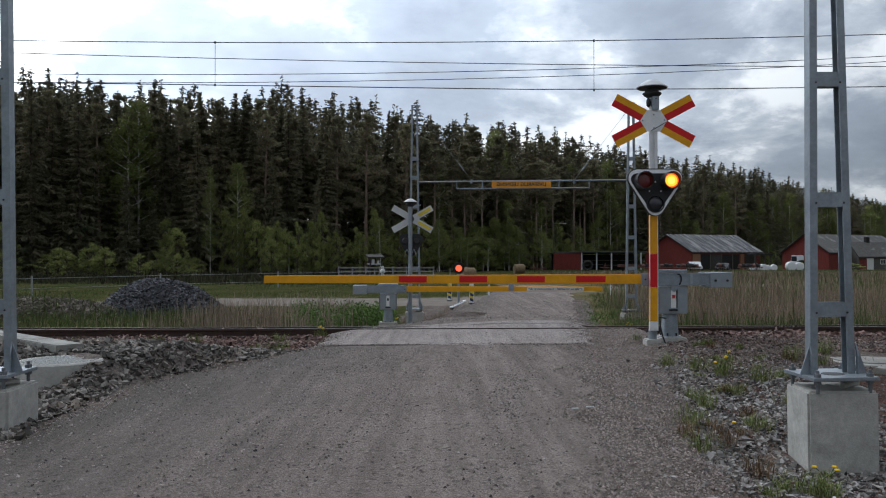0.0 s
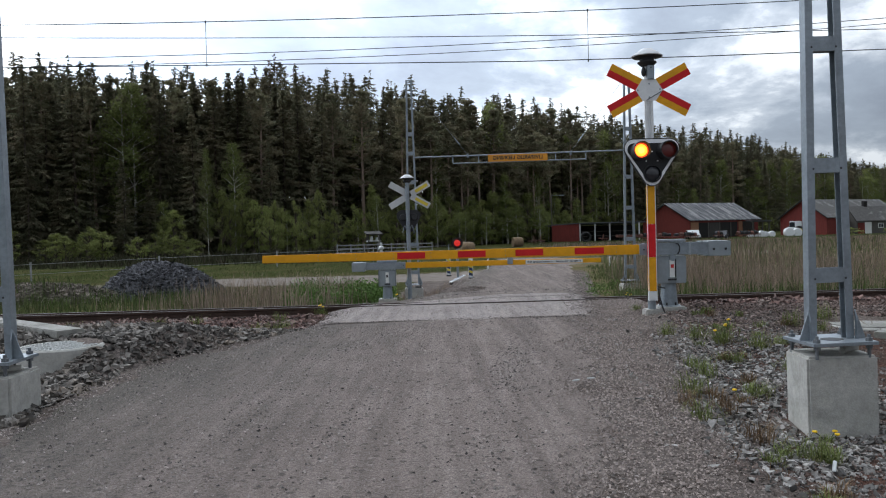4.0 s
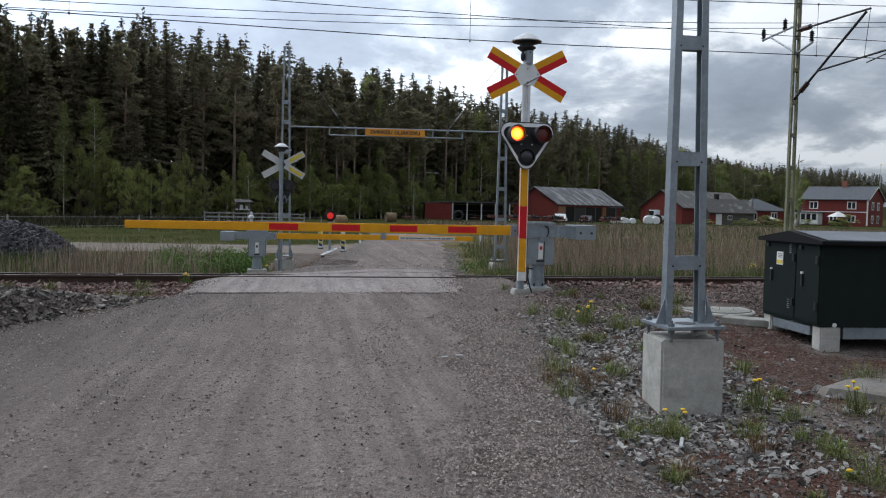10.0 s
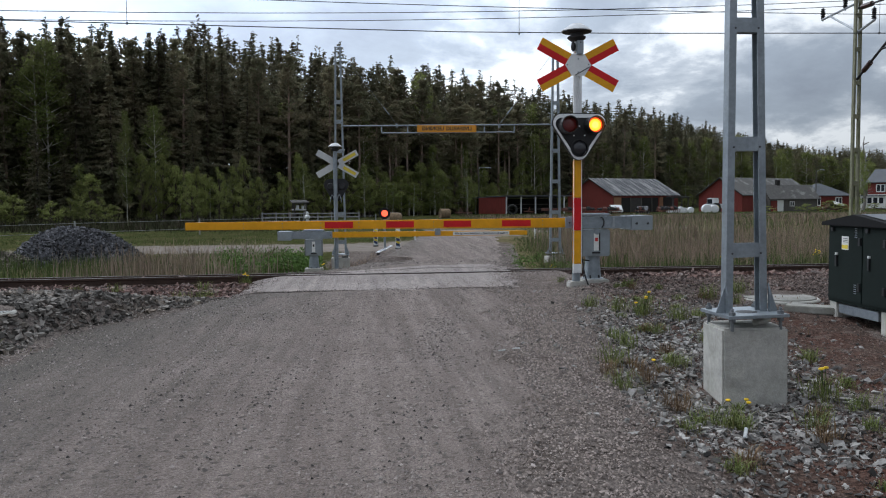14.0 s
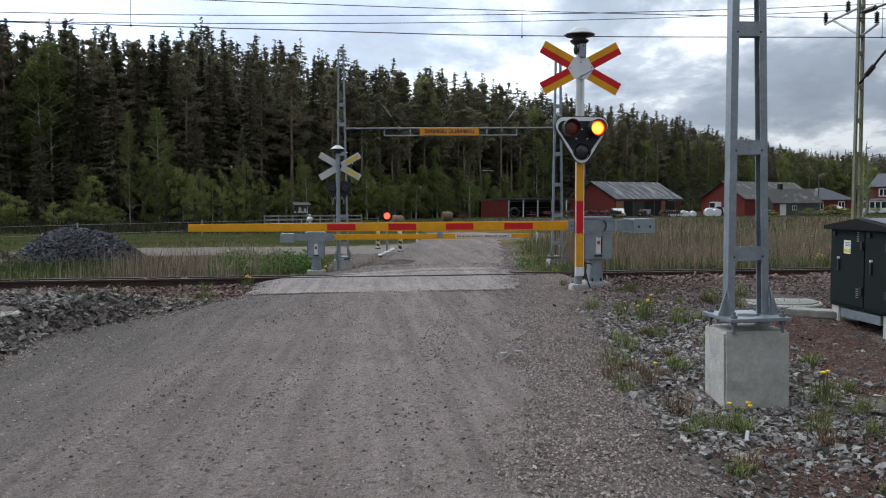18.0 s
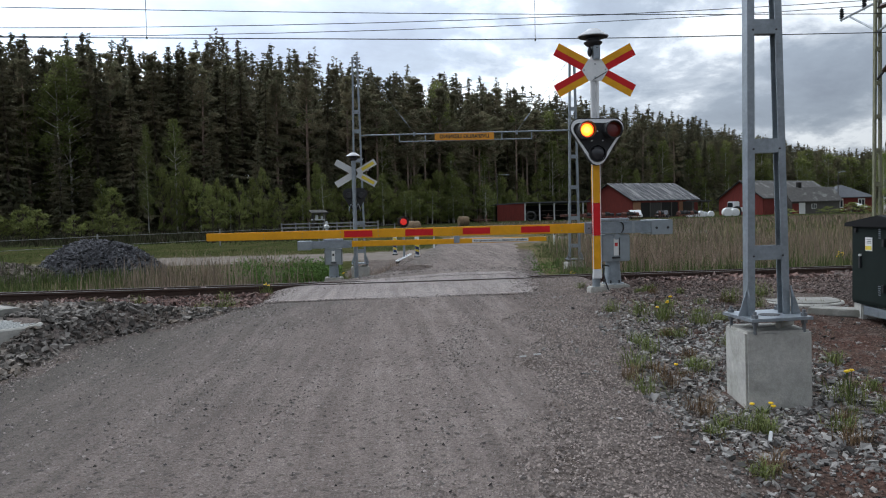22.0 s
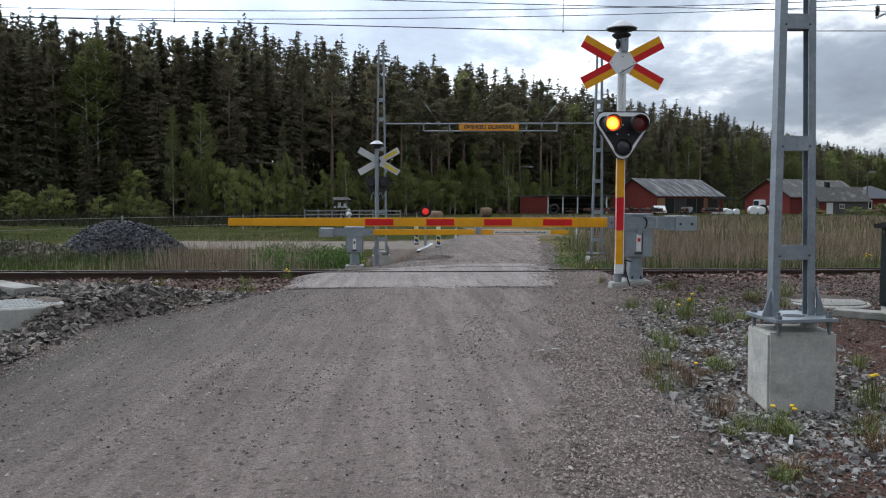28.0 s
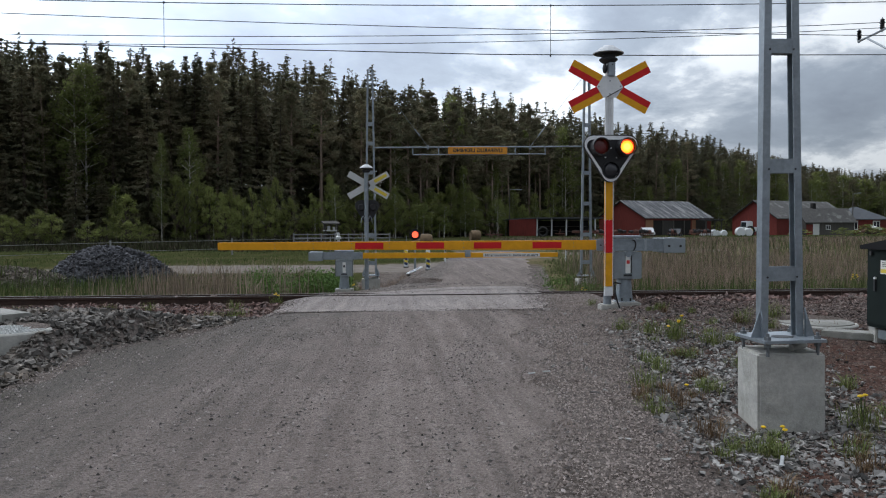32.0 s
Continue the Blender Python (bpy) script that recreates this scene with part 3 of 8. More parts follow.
def rail(m, label):
    ob = thing("rail", m, label, "rail", "running rails")
    web = [(-0.075, -0.172), (0.075, -0.172), (0.075, -0.160), (0.012, -0.142), (0.010, -0.05), (0.036, -0.038), (0.036, -0.001), (-0.036, -0.001), (-0.036, -0.038), (-0.010, -0.05), (-0.012, -0.142), (-0.075, -0.160)]
    g = Geo()
    n = len(web)
    g.add([(x, y, z) for x in (-90.0, 90.0) for y, z in web], [(i, (i + 1) % n, n + (i + 1) % n, n + i) for i in range(n)] + [tuple(range(n)), tuple(range(2 * n - 1, n - 1, -1))])
    part("web", g, RUST, ob)
    part("rail_head", Geo().box((0, 0, 0.001), (180, 0.066, 0.008)), RAIL_TOP, ob, "shiny worn head", bevel=0.003)
    return ob


rail(track_pose(0, 0), "rusty brown steel rail on the near side of the track")
rail(track_pose(0, 1.505, -0.09), "rusty brown steel rail on the far side of the track")


SLEEPER = material("concrete_sleeper", (0.30, 0.27, 0.24), 0.9, grain=0.15, scale=20, coarse=0.15, coarse_scale=2, each=0.12)


def sleepers():
    base = thing("sleeper", track_pose(-60, 0.72, -0.30), "concrete sleeper half sunk in ballast", "sleeper", "sleepers")
    part("beam", Geo().box((0, 0, 0.0), (0.26, 2.5, 0.20)), SLEEPER, base, bevel=0.02)
    for side in (-0.82, -0.62, 0.68, 0.88):
        part("rail_clip", Geo().box((0, side, 0.12), (0.10, 0.05, 0.04)), RUST, base)
    for k in range(1, 134):
        x = -60 + 0.65 * k
        if not -2.6 < x < 3.1 and x < 26:
            copy_thing(base, track_pose(x, 0.72, -0.30))


sleepers()


def crossing_deck():
    """Asphalt between and beside the rails, with a groove along each rail."""
    def slab(s0, s1, y_edge, name, label, lift=0.03):
        rows, steps = [], max(3, int((s1 - s0) / 0.12))
        for s in np.linspace(s0, s1, steps):
            y_mid = 17.9 + s
            a, b = road_left(y_mid) - 0.05 + 0.08 * math.sin(7 * s), road_right(y_mid) + 0.08 + 0.08 * math.sin(5 * s + 1)
            rows.append([(a + (b - a) * u, y_mid + TRACK * (a + (b - a) * u) + (y_edge * math.sin(9 * u + s) if s in (s0,) else 0)) for u in np.linspace(0, 1, 40)])
        p = np.array(rows)
        z = height(p[..., 0], p[..., 1]) + lift + 0.006 * wave(p[..., 0] * 1.3, p[..., 1] * 1.1) * 0.5
        top = np.concatenate([p, z[..., None]], -1)
        low = top.copy()
        low[..., 2] -= 0.2
        i = np.arange(p.shape[0] * 40).reshape(-1, 40)
        n = i.size
        quads = [np.stack([i[:-1, :-1], i[:-1, 1:], i[1:, 1:], i[1:, :-1]], -1).reshape(-1, 4)]
        for line in (i[0], i[-1][::-1], i[::-1, 0], i[:, -1]):
            quads.append(np.stack([line[1:], line[:-1], line[:-1] + n, line[1:] + n], -1))
        return stuff_mesh(name, np.concatenate([top.reshape(-1, 3), low.reshape(-1, 3)]), np.concatenate(quads), ASPHALT, label, "road", "structure")

    slab(-3.45, -0.055, 0.10, "road_apron", "pale worn asphalt apron before the rails", 0.03)
    slab(0.10, 1.40, 0.0, "road_infill", "pale asphalt between the rails of the crossing")
    slab(1.56, 2.35, 0.0, "road_edge", "pale asphalt strip past the far rail")


crossing_deck()

TEXT_BLACK = material("black_lettering", (0.02, 0.02, 0.02), 0.6)
LABEL_WHITE = material("white_label", (0.72, 0.72, 0.70), 0.5, grain=0.05, scale=30)
LABEL_YELLOW = material("yellow_label", (0.68, 0.52, 0.05), 0.5, grain=0.05, scale=30)
CLEAR_RED = material("red_label", (0.5, 0.03, 0.03), 0.5)


def rounded(points, radius, n=7):
    """An outline with its corners rounded."""
    out = []
    for k, p in enumerate(points):
        a, b, c = Vector(points[k - 1]), Vector(p), Vector(points[(k + 1) % len(points)])
        u, v = (a - b).normalized(), (c - b).normalized()
        half = u.angle(v) / 2
        centre = b + (u + v).normalized() * (radius / math.sin(half))
        p0, p1 = b + u * (radius / math.tan(half)) - centre, b + v * (radius / math.tan(half)) - centre
        turn = math.atan2(p0.x * p1.y - p0.y * p1.x, p0.dot(p1))
        for i in range(n):
            a2 = turn * i / (n - 1)
            out.append(tuple(centre + Vector((p0.x * math.cos(a2) - p0.y * math.sin(a2), p0.x * math.sin(a2) + p0.y * math.cos(a2)))))
    return out


def disc(r, y0, y1, c=(0, 0), n=28):
    return Geo().plate([(c[0] + r * math.cos(2 * math.pi * i / n), c[1] + r * math.sin(2 * math.pi * i / n)) for i in range(n)], y0, y1)


LAMPS = {"left": [], "right": [], "far": []}


LENS_HEART = material("lit_signal_heart", (0.9, 0.6, 0.1), 0.4, emit=(1.0, 0.62, 0.08), strength=2.6)


def lamp_rotor(parent, x, z, r, side, depth, lit=None, dark=None):
    """A two-faced lamp disc, turned to flash: one face glows, the other is a dark lens."""
    rotor = part("lamp", disc(r * 0.98, -0.004, 0.004, n=24), LENS_DARK, parent, "signal lamp that flashes red", at=pose(x, depth, z))
    part("glowing_face", disc(r * 0.97, -0.012, -0.005, n=24), lit or LENS_LIT, rotor, "lit orange-red lens")
    if lit is None:
        part("lamp_core", disc(r * 0.80, -0.016, -0.0125, n=24), LENS_CORE, rotor, "bright amber core")
        part("lamp_heart", disc(r * 0.45, -0.020, -0.0165, n=24), LENS_HEART, rotor, "yellow-white heart of the lamp")
    part("lamp_back", Geo().add(*dome(r * 0.97, 0.006, 0.02)), dark or LENS_DARK, rotor, "dark red lens")
    LAMPS[side].append((rotor, (x, depth, z)))
    return rotor


def dome(r, y, bulge, n=24, rings=4):
    """A lens cap that bulges towards +y."""
    pts, faces = [(0, y + bulge, 0)], []
    for k in range(1, rings + 1):
        a = k / rings * math.pi / 2
        pts += [(r * math.sin(a) * math.cos(2 * math.pi * i / n), y + bulge * math.cos(a), r * math.sin(a) * math.sin(2 * math.pi * i / n)) for i in range(n)]
    faces += [(0, 1 + (i + 1) % n, 1 + i) for i in range(n)]
    for k in range(rings - 1):
        a, b = 1 + k * n, 1 + (k + 1) * n
        faces += [(a + i, a + (i + 1) % n, b + (i + 1) % n, b + i) for i in range(n)]
    return pts, faces


def bell(parent, z, k=1.0):
    # a dark disc under the pale brim paints its shaded underside
    part("bell_rim", Geo().lathe([(0.10 * k, -0.022), (0.235 * k, -0.010), (0.243 * k, -0.002), (0.10 * k, -0.002)], (0, 0, z), 28), DARK_IRON, parent, "shaded underside of the hood, put in as a dark disc", smooth=True)
    part("bell_hat", Geo().lathe([(0.255 * k, 0.0), (0.26 * k, 0.012), (0.17 * k, 0.08 * k), (0.085 * k, 0.135 * k), (0.0, 0.145 * k)], (0, 0, z), 28), HOOD, parent, "pale grey conical bell hood", smooth=True)
    part("bell_gong", Geo().lathe([(0.05 * k, -0.165 * k), (0.09 * k, -0.16 * k), (0.135 * k, -0.125 * k), (0.158 * k, -0.10 * k), (0.155 * k, -0.085 * k), (0.115 * k, -0.065 * k), (0.12 * k, -0.01)], (0, 0, z), 28), DARK_IRON, parent, "dark bell", smooth=True)


def shield(parent, z, w, h, facing, lamps):
    """The three-cornered signal: plate, border, three lamps in tubes. facing -1: towards the camera's side."""
    def outline(grow, rad):
        return [(x, zz + z) for x, zz in rounded([(-w / 2 - 0.24 * w - grow * 1.2, h * 0.5 + grow), (w / 2 + 0.24 * w + grow * 1.2, h * 0.5 + grow), (0, -h * 0.5 - 0.24 * h - grow * 1.6)], rad)]

    o = facing
    y = 0.12 * o
    outer, mid, inner = outline(0.0, 0.20 * w), outline(-0.014, 0.187 * w), outline(-0.078, 0.13 * w)
    ys = sorted((y, y + 0.05 * o))
    part("background_plate", Geo().plate(outer, ys[0] + 0.004, ys[1] - 0.004), BLACK, parent, "black three-cornered background plate")
    part("border", Geo().frame_plate(mid, inner, ys[0] - 0.002, ys[0] + 0.004) if o < 0 else Geo().frame_plate(mid, inner, ys[1] - 0.004, ys[1] + 0.002), BORDER, parent, "pale grey reflective border")
    part("rim", Geo().frame_plate(outer, mid, *sorted((y + 0.02 * o, y + 0.056 * o))), BLACK, parent)
    return y


def signal_post():
    """The near post: striped pole, three-cornered light signal, St Andrew's cross, bell."""
    ob = thing("crossing_signal", pose(3.53, 13.8, 0.05, 0, 0, 2), "tall crossing signal with yellow and red cross, bell and flashing lights", "railway signal")
    part("foot", Geo().box((0, 0, 0.03), (0.27, 0.27, 0.20)), CONCRETE, ob, "concrete foot", bevel=0.02)
    part("socket", Geo().tube((0, 0, 0.08), (0, 0, 0.30), 0.068, n=20), GALV, ob, "steel socket", smooth=True)
    part("pole", Geo().tube((0, 0, 0.25), (0, 0, 4.20), 0.055, n=20), WHITE, ob, "white painted pole", smooth=True)
    loop = [(0.07, -0.03, 0.52), (0.10, -0.08, 0.45), (0.10, -0.12, 0.33), (0.13, -0.15, 0.18), (0.17, -0.17, 0.06), (0.18, -0.18, 0.0)]
    cable = Geo()
    for a, b in zip(loop, loop[1:]):
        cable.tube(a, b, 0.013, n=8)
    part("cable", cable, BLACK, ob, "black cable looping down to the ground")
    part("cable_branch", Geo().tube((0.08, -0.02, 0.50), (0.24, 0.03, 0.47), 0.011, n=8), BLACK, ob)
    for z0, z1, mat in ((0.27, 0.43, WHITE), (0.43, 1.0, YELLOW), (1.0, 1.555, RED), (1.555, 2.20, YELLOW)):
        part("reflective_strip", Geo().box((0, -0.05, (z0 + z1) / 2), (0.138, 0.06, z1 - z0 - 0.004)), mat, ob, bevel=0.006)
    for e in (-1, 1):
        part("strip_edge", Geo().box((e * 0.068, -0.083, 1.24), (0.010, 0.008, 1.94)), WHITE, ob)
        part("profile_rib", Geo().box((e * 0.048, -0.055, 3.05), (0.045, 0.05, 1.3)), WHITE, ob, bevel=0.008)
    # light signal
    z, w, h = 2.60, 0.806, 0.75
    y = shield(ob, z, w, h, -1, True)
    for x, side in ((-0.222, "left"), (0.222, "right")):
        # deep tube added to keep the turned-away glow off the plate
        part("lens_hood", Geo().frame_plate([(x + 0.142 * math.cos(a), z + 0.165 + 0.145 * math.sin(a)) for a in np.linspace(0, 2 * math.pi, 28, endpoint=False)],
                                            [(x + 0.131 * math.cos(a), z + 0.165 + 0.131 * math.sin(a)) for a in np.linspace(0, 2 * math.pi, 28, endpoint=False)], y - 0.30, y - 0.045), BLACK, ob)
        lamp_rotor(ob, x, z + 0.165, 0.125, side, y - 0.20)
    part("white_lens", Geo().add(*[[(p[0], -p[1] + y - 0.05, p[2] + z - 0.21) for p in dome(0.13, 0, 0.04)[0]], dome(0.13, 0, 0.04)[1]]), LENS_GREY, ob, "unlit clear lens", smooth=True)
    part("lens_hood", Geo().frame_plate([(0.15 * math.cos(a), z - 0.21 + 0.15 * math.sin(a)) for a in np.linspace(0, 2 * math.pi, 28, endpoint=False)],
                                        [(0.132 * math.cos(a), z - 0.21 + 0.132 * math.sin(a)) for a in np.linspace(0, 2 * math.pi, 28, endpoint=False)], y - 0.09, y - 0.045), BLACK, ob)
    for bx, bz in ((0, 0.155), (-0.095, 0.0), (0.095, 0.0)):
        part("bolt", disc(0.012, y - 0.056, y - 0.046, (bx, z + bz), 10), WHITE, ob)
    # cross
    zc, yc = 3.785, -0.085
    hexagon = [(-0.228, 0.0), (-0.112, 0.18), (0.112, 0.18), (0.228, 0.0), (0.112, -0.18), (-0.112, -0.18)]
    part("cross_centre", Geo().plate([(x, zc + zz) for x, zz in hexagon], yc - 0.012, yc), WHITE, ob, "white six-sided centre plate")
    for sx in (-1, 1):
        for sz in (-1, 1):
            a = radians(28)
            along, across = Vector((sx * math.cos(a), sz * math.sin(a))), Vector((-sx * math.sin(a), sz * math.cos(a)))
            for lo, hi, mat in ((0.0, 0.11, YELLOW), (-0.11, 0.0, RED)):
                quad = [along * 0.17 + across * hi, along * 0.745 + across * hi, along * 0.745 + across * lo, along * 0.17 + across * lo]
                part("cross_arm", Geo().plate([(p.x, zc + p.y) for p in quad], yc - 0.004 if mat is YELLOW else yc - 0.0041, yc + 0.008), mat, ob)
    for bx, bz in ((0, 0.1), (0, -0.12), (-0.19, 0), (0.18, 0.01)):
        part("bolt", disc(0.013, yc - 0.018, yc - 0.012, (bx, zc + bz), 10), GALV, ob)
    part("stay_rod", Geo().tube((-0.05, yc - 0.02, zc - 0.17), (0.2, yc - 0.02, zc - 0.03), 0.007, n=6), DARK_IRON, ob)
    part("bell_box", Geo().box((0.025, -0.09, 4.075), (0.115, 0.10, 0.23)), GALV, ob, "grey bell box", bevel=0.01)
    part("box_bolt", disc(0.012, -0.148, -0.138, (0.025, 4.15), 8), DARK_IRON, ob)
    part("side_horn", Geo().lathe([(0.012, -0.085), (0.034, -0.055), (0.04, 0.0), (0.03, 0.05), (0.012, 0.075)], (-0.075, -0.05, 4.10), 14), DARK_IRON, ob, "small dark horn", smooth=True)
    bell(ob, 4.35)
    return ob


signal_post()


def far_post():
    """The post across the track, seen from behind."""
    ob = thing("crossing_signal", pose(-0.95, 23.8, -0.36, 0, 0, 2), "crossing signal seen from behind, grey back of cross and bell", "railway signal")
    part("pole", Geo().tube((0, 0, 0), (0, 0, 3.42), 0.06, n=16), GALV, ob, "grey tubular pole", smooth=True)
    zc = 3.02
    for sx in (-1, 1):
        for sz in (-1, 1):
            a = radians(30)
            along, across = Vector((sx * math.cos(a), sz * math.sin(a))), Vector((-sx * math.sin(a), sz * math.cos(a)))
            quad = [along * 0.05 + across * 0.092, along * 0.66 + across * 0.092, along * 0.66 - across * 0.092, along * 0.05 - across * 0.092]
            part("cross_arm", Geo().plate([(p.x + 0.06, zc + p.y) for p in quad], 0.08 + 0.004 * sx * sz, 0.09 + 0.004 * sx * sz), SIGN_BACK, ob)
            if sx > 0:
                quad = [along * 0.2 + across * 0.045, along * 0.6 + across * 0.045, along * 0.6 - across * 0.045, along * 0.2 - across * 0.045]
                part("yellow_label", Geo().plate([(p.x + 0.06, zc + p.y) for p in quad], 0.066, 0.072), LABEL_YELLOW, ob, "faded yellow label strip")
    w, h, z = 0.64, 0.66, 2.26
    outline = [(x + 0.02, zz + z) for x, zz in rounded([(-0.74 * w, h * 0.5), (0.74 * w, h * 0.5), (0, -0.74 * h)], 0.26 * w)]
    part("background_plate", Geo().plate(outline, 0.10, 0.13), BLACK, ob, "black back of the light signal")
    for x, dz in ((-0.15, 0.12), (0.19, 0.12), (0.02, -0.14)):
        part("lamp_housing", Geo().tube((x, 0.10, z + dz), (x, -0.03, z + dz), 0.10, 0.08, n=14), BLACK, ob)
    for k, (x0, x1) in enumerate(((-0.05, -0.16), (0.05, 0.17))):
        pts = [Vector((x0 + (x1 - x0) * u, -0.04 - 0.03 * math.sin(math.pi * u), 2.02 + 0.16 * math.sin(math.pi * u) - 0.1 * u)) for u in np.linspace(0, 1, 7)]
        g = Geo()
        for a, b in zip(pts, pts[1:]):
            g.tube(a, b, 0.012, n=6)
        part("cable_loop", g, GALV, ob)
    bell(ob, 3.50, 0.78)
    return ob


far_post()


def barrier(m, boom, label, plates, far=False):
    """A barrier drive on its pedestal, with arms, counterweights and a yellow boom towards -x."""
    ob = thing("barrier", m, label, "barrier", "level crossing barriers")
    part("foundation", Geo().box((0, 0, -0.02), (0.47, 0.47, 0.26)), CONCRETE, ob, "concrete foundation", bevel=0.015)
    part("flange", Geo().tube((0, 0, 0.10), (0, 0, 0.13), 0.19, n=20), GALV_DULL, ob)
    for a in range(6):
        part("flange_bolt", Geo().tube((0.15 * math.cos(a * 1.047), 0.15 * math.sin(a * 1.047), 0.13), (0.15 * math.cos(a * 1.047), 0.15 * math.sin(a * 1.047), 0.18), 0.016, n=6), DARK_IRON, ob)
    part("pedestal", Geo().tube((0, 0, 0.12), (0, 0, 0.52), 0.150, 0.120, n=24), GALV, ob, "round steel pedestal", smooth=True)
    drive = part("drive_box", Geo().box((0, 0.0, 0.74), (0.50, 0.40, 0.46)), BOX_GREY, ob, "grey metal drive housing", bevel=0.015)
    part("lock_bar", Geo().box((0.005, -0.205, 0.76), (0.085, 0.012, 0.30)), LABEL_WHITE, drive, "white instruction label")
    part("lock_bar", Geo().box((0.06, -0.21, 0.78), (0.016, 0.02, 0.34)), DARK_IRON, drive)
    part("warning_label", Geo().box((0.005, -0.213, 0.80), (0.05, 0.006, 0.06)), CLEAR_RED, drive, "small red label")
    part("axle_cover", Geo().tube((0.01, -0.20, 0.94), (0.01, -0.225, 0.94), 0.055, n=18), GALV, drive)
    part("latch", Geo().box((0.0, -0.21, 0.575), (0.14, 0.03, 0.03)), DARK_IRON, drive)
    part("housing_lid", Geo().box((0.0, 0.02, 1.225), (0.58, 0.30, 0.045)), GALV_DULL, ob, "rounded housing lid", bevel=0.02)
    for y in (-0.215, 0.215):
        part("side_arm", Geo().box((0.16, y, 1.09), (1.1, 0.03, 0.20)).box((0.16, y - 0.012, 1.18), (1.1, 0.03, 0.02)).box((0.16, y - 0.012, 1.0), (1.1, 0.03, 0.02)), GALV, ob, "channel-section steel arm", bevel=0.004)
        part("arm_joint", Geo().box((0.30, y - 0.02, 1.09), (0.04, 0.012, 0.21)), GALV_DULL, ob)
        part("boom_clamp", Geo().box((-0.42, y * 0.75, 1.09), (0.22, 0.05, 0.19)), GALV, ob, bevel=0.004)
        for bx in (-0.48, -0.36):
            part("bolt", Geo().tube((bx, y - 0.035, 1.09), (bx, y - 0.01, 1.09), 0.014, n=6), DARK_IRON, ob)
    part("counterweight", Geo().box((0.80, -0.12, 1.08), (0.38, 0.28, 0.25)), BOX_GREY, ob, "grey counterweight", bevel=0.008)
    part("counterweight", Geo().box((0.80, 0.20, 1.08), (0.38, 0.24, 0.25)), BOX_GREY, ob, "grey counterweight", bevel=0.008)
    hose = [(0.06, -0.24, 1.18), (0.10, -0.25, 1.17), (0.125, -0.25, 1.12), (0.12, -0.25, 1.05), (0.09, -0.24, 1.0)]
    lead = Geo()
    for a, b in zip(hose, hose[1:]):
        lead.tube(a, b, 0.011, n=6)
    part("cable", lead, BLACK, ob, "short black cable")
    for bx in (0.70, 0.90):
        part("weight_bolt", Geo().tube((bx, -0.275, 1.07), (bx, -0.255, 1.07), 0.022, n=6), DARK_IRON, ob)
    length, h0, h1, tilt = boom
    bar = part("boom", Geo().add([(x, y, z) for x, k in ((-0.46, h0), (-length, h1)) for y in (-0.05, 0.05) for z in (1.09 - k / 2 - tilt * (x + 0.46), 1.09 + k / 2 - tilt * (x + 0.46))],
                                 [(0, 1, 3, 2), (4, 6, 7, 5), (0, 4, 5, 1), (2, 3, 7, 6), (1, 5, 7, 3), (0, 2, 6, 4)]), YELLOW, ob, "long yellow barrier boom", bevel=0.006)

    def mid(x):
        return 1.09 - tilt * (x + 0.46)

    for x0, x1 in plates:
        part("red_plate", Geo().box(((x0 + x1) / 2, -0.053, mid((x0 + x1) / 2)), (abs(x1 - x0), 0.008, 0.105)), RED, bar, "red reflective stripe")
    for k in range(9):
        x = -0.9 - k * (length - 1.2) / 9
        for dz in (-0.035, 0.035):
            part("rivet", Geo().tube((x, -0.056, mid(x) + dz), (x, -0.049, mid(x) + dz), 0.008, n=6), GALV, bar)
    return ob, bar, mid


NEAR_Z = 0.09
# near boom spans from the drive to the tip left of the road
barrier(pose(3.87, 14.0, NEAR_Z, 0, 0, 2), (6.86, 0.165, 0.125, 0.0), "level crossing barrier with its yellow and red boom lowered",
        [(x - 3.87, x1 - 3.87) for x, x1 in ((-0.74, -0.27), (0.28, 0.75), (1.255, 1.725), (2.26, 2.76))])
far_barrier, far_boom, _ = barrier(pose(-1.58, 23.6, -0.46, 0, 0, 182), (6.2, 0.165, 0.125, 0.0), "level crossing barrier across the track, yellow boom lowered", [], True)
part("foundation", Geo().box((0, 0, 0.03), (0.52, 0.52, 0.24)), CONCRETE, far_barrier, "tall concrete foundation", bevel=0.015)
part("back_label", Geo().box((0.0, 0.204, 0.76), (0.09, 0.010, 0.30)), LABEL_WHITE, far_barrier, "white instruction label")
part("back_label_text", Geo().box((0.0, 0.211, 0.80), (0.05, 0.006, 0.07)), TEXT_BLACK, far_barrier)
for e in (-1, 1):
    part("housing_edge", Geo().box((0.235 * e, 0.204, 0.74), (0.02, 0.012, 0.45)), DARK_GALV, far_barrier, "dark folded edge")
part("back_latch", Geo().box((0.0, 0.208, 0.575), (0.16, 0.02, 0.035)), DARK_IRON, far_barrier)
strip = part("notice_plate", Geo().box((-4.83, 0.056, 1.09), (1.66, 0.008, 0.10)), LABEL_WHITE, far_boom, "white notice strip with black lettering")
notice = [lettering("notice_word", w, 0.075, pose(0, 0, 0), TEXT_BLACK, far_boom, 1.0, 0.002) for w in "Kör igenom bommen - Stanna inte på spåret".split()]
word_w = [max(v.co.x for v in w.data.vertices) - min(v.co.x for v in w.data.vertices) for w in notice]
fit = 1.56 / (sum(word_w) + 0.022 * (len(notice) - 1))
at = -4.83 + 0.78                               # read from the near side, the first word lies furthest along the boom's +x
for word, w in zip(notice, word_w):
    word.data.transform(Matrix.Diagonal((fit, 1, 1, 1)))
    word.matrix_basis = pose(at - w * fit / 2, 0.0625, 1.09, 90, 0, 180)
    at -= (w + 0.022) * fit
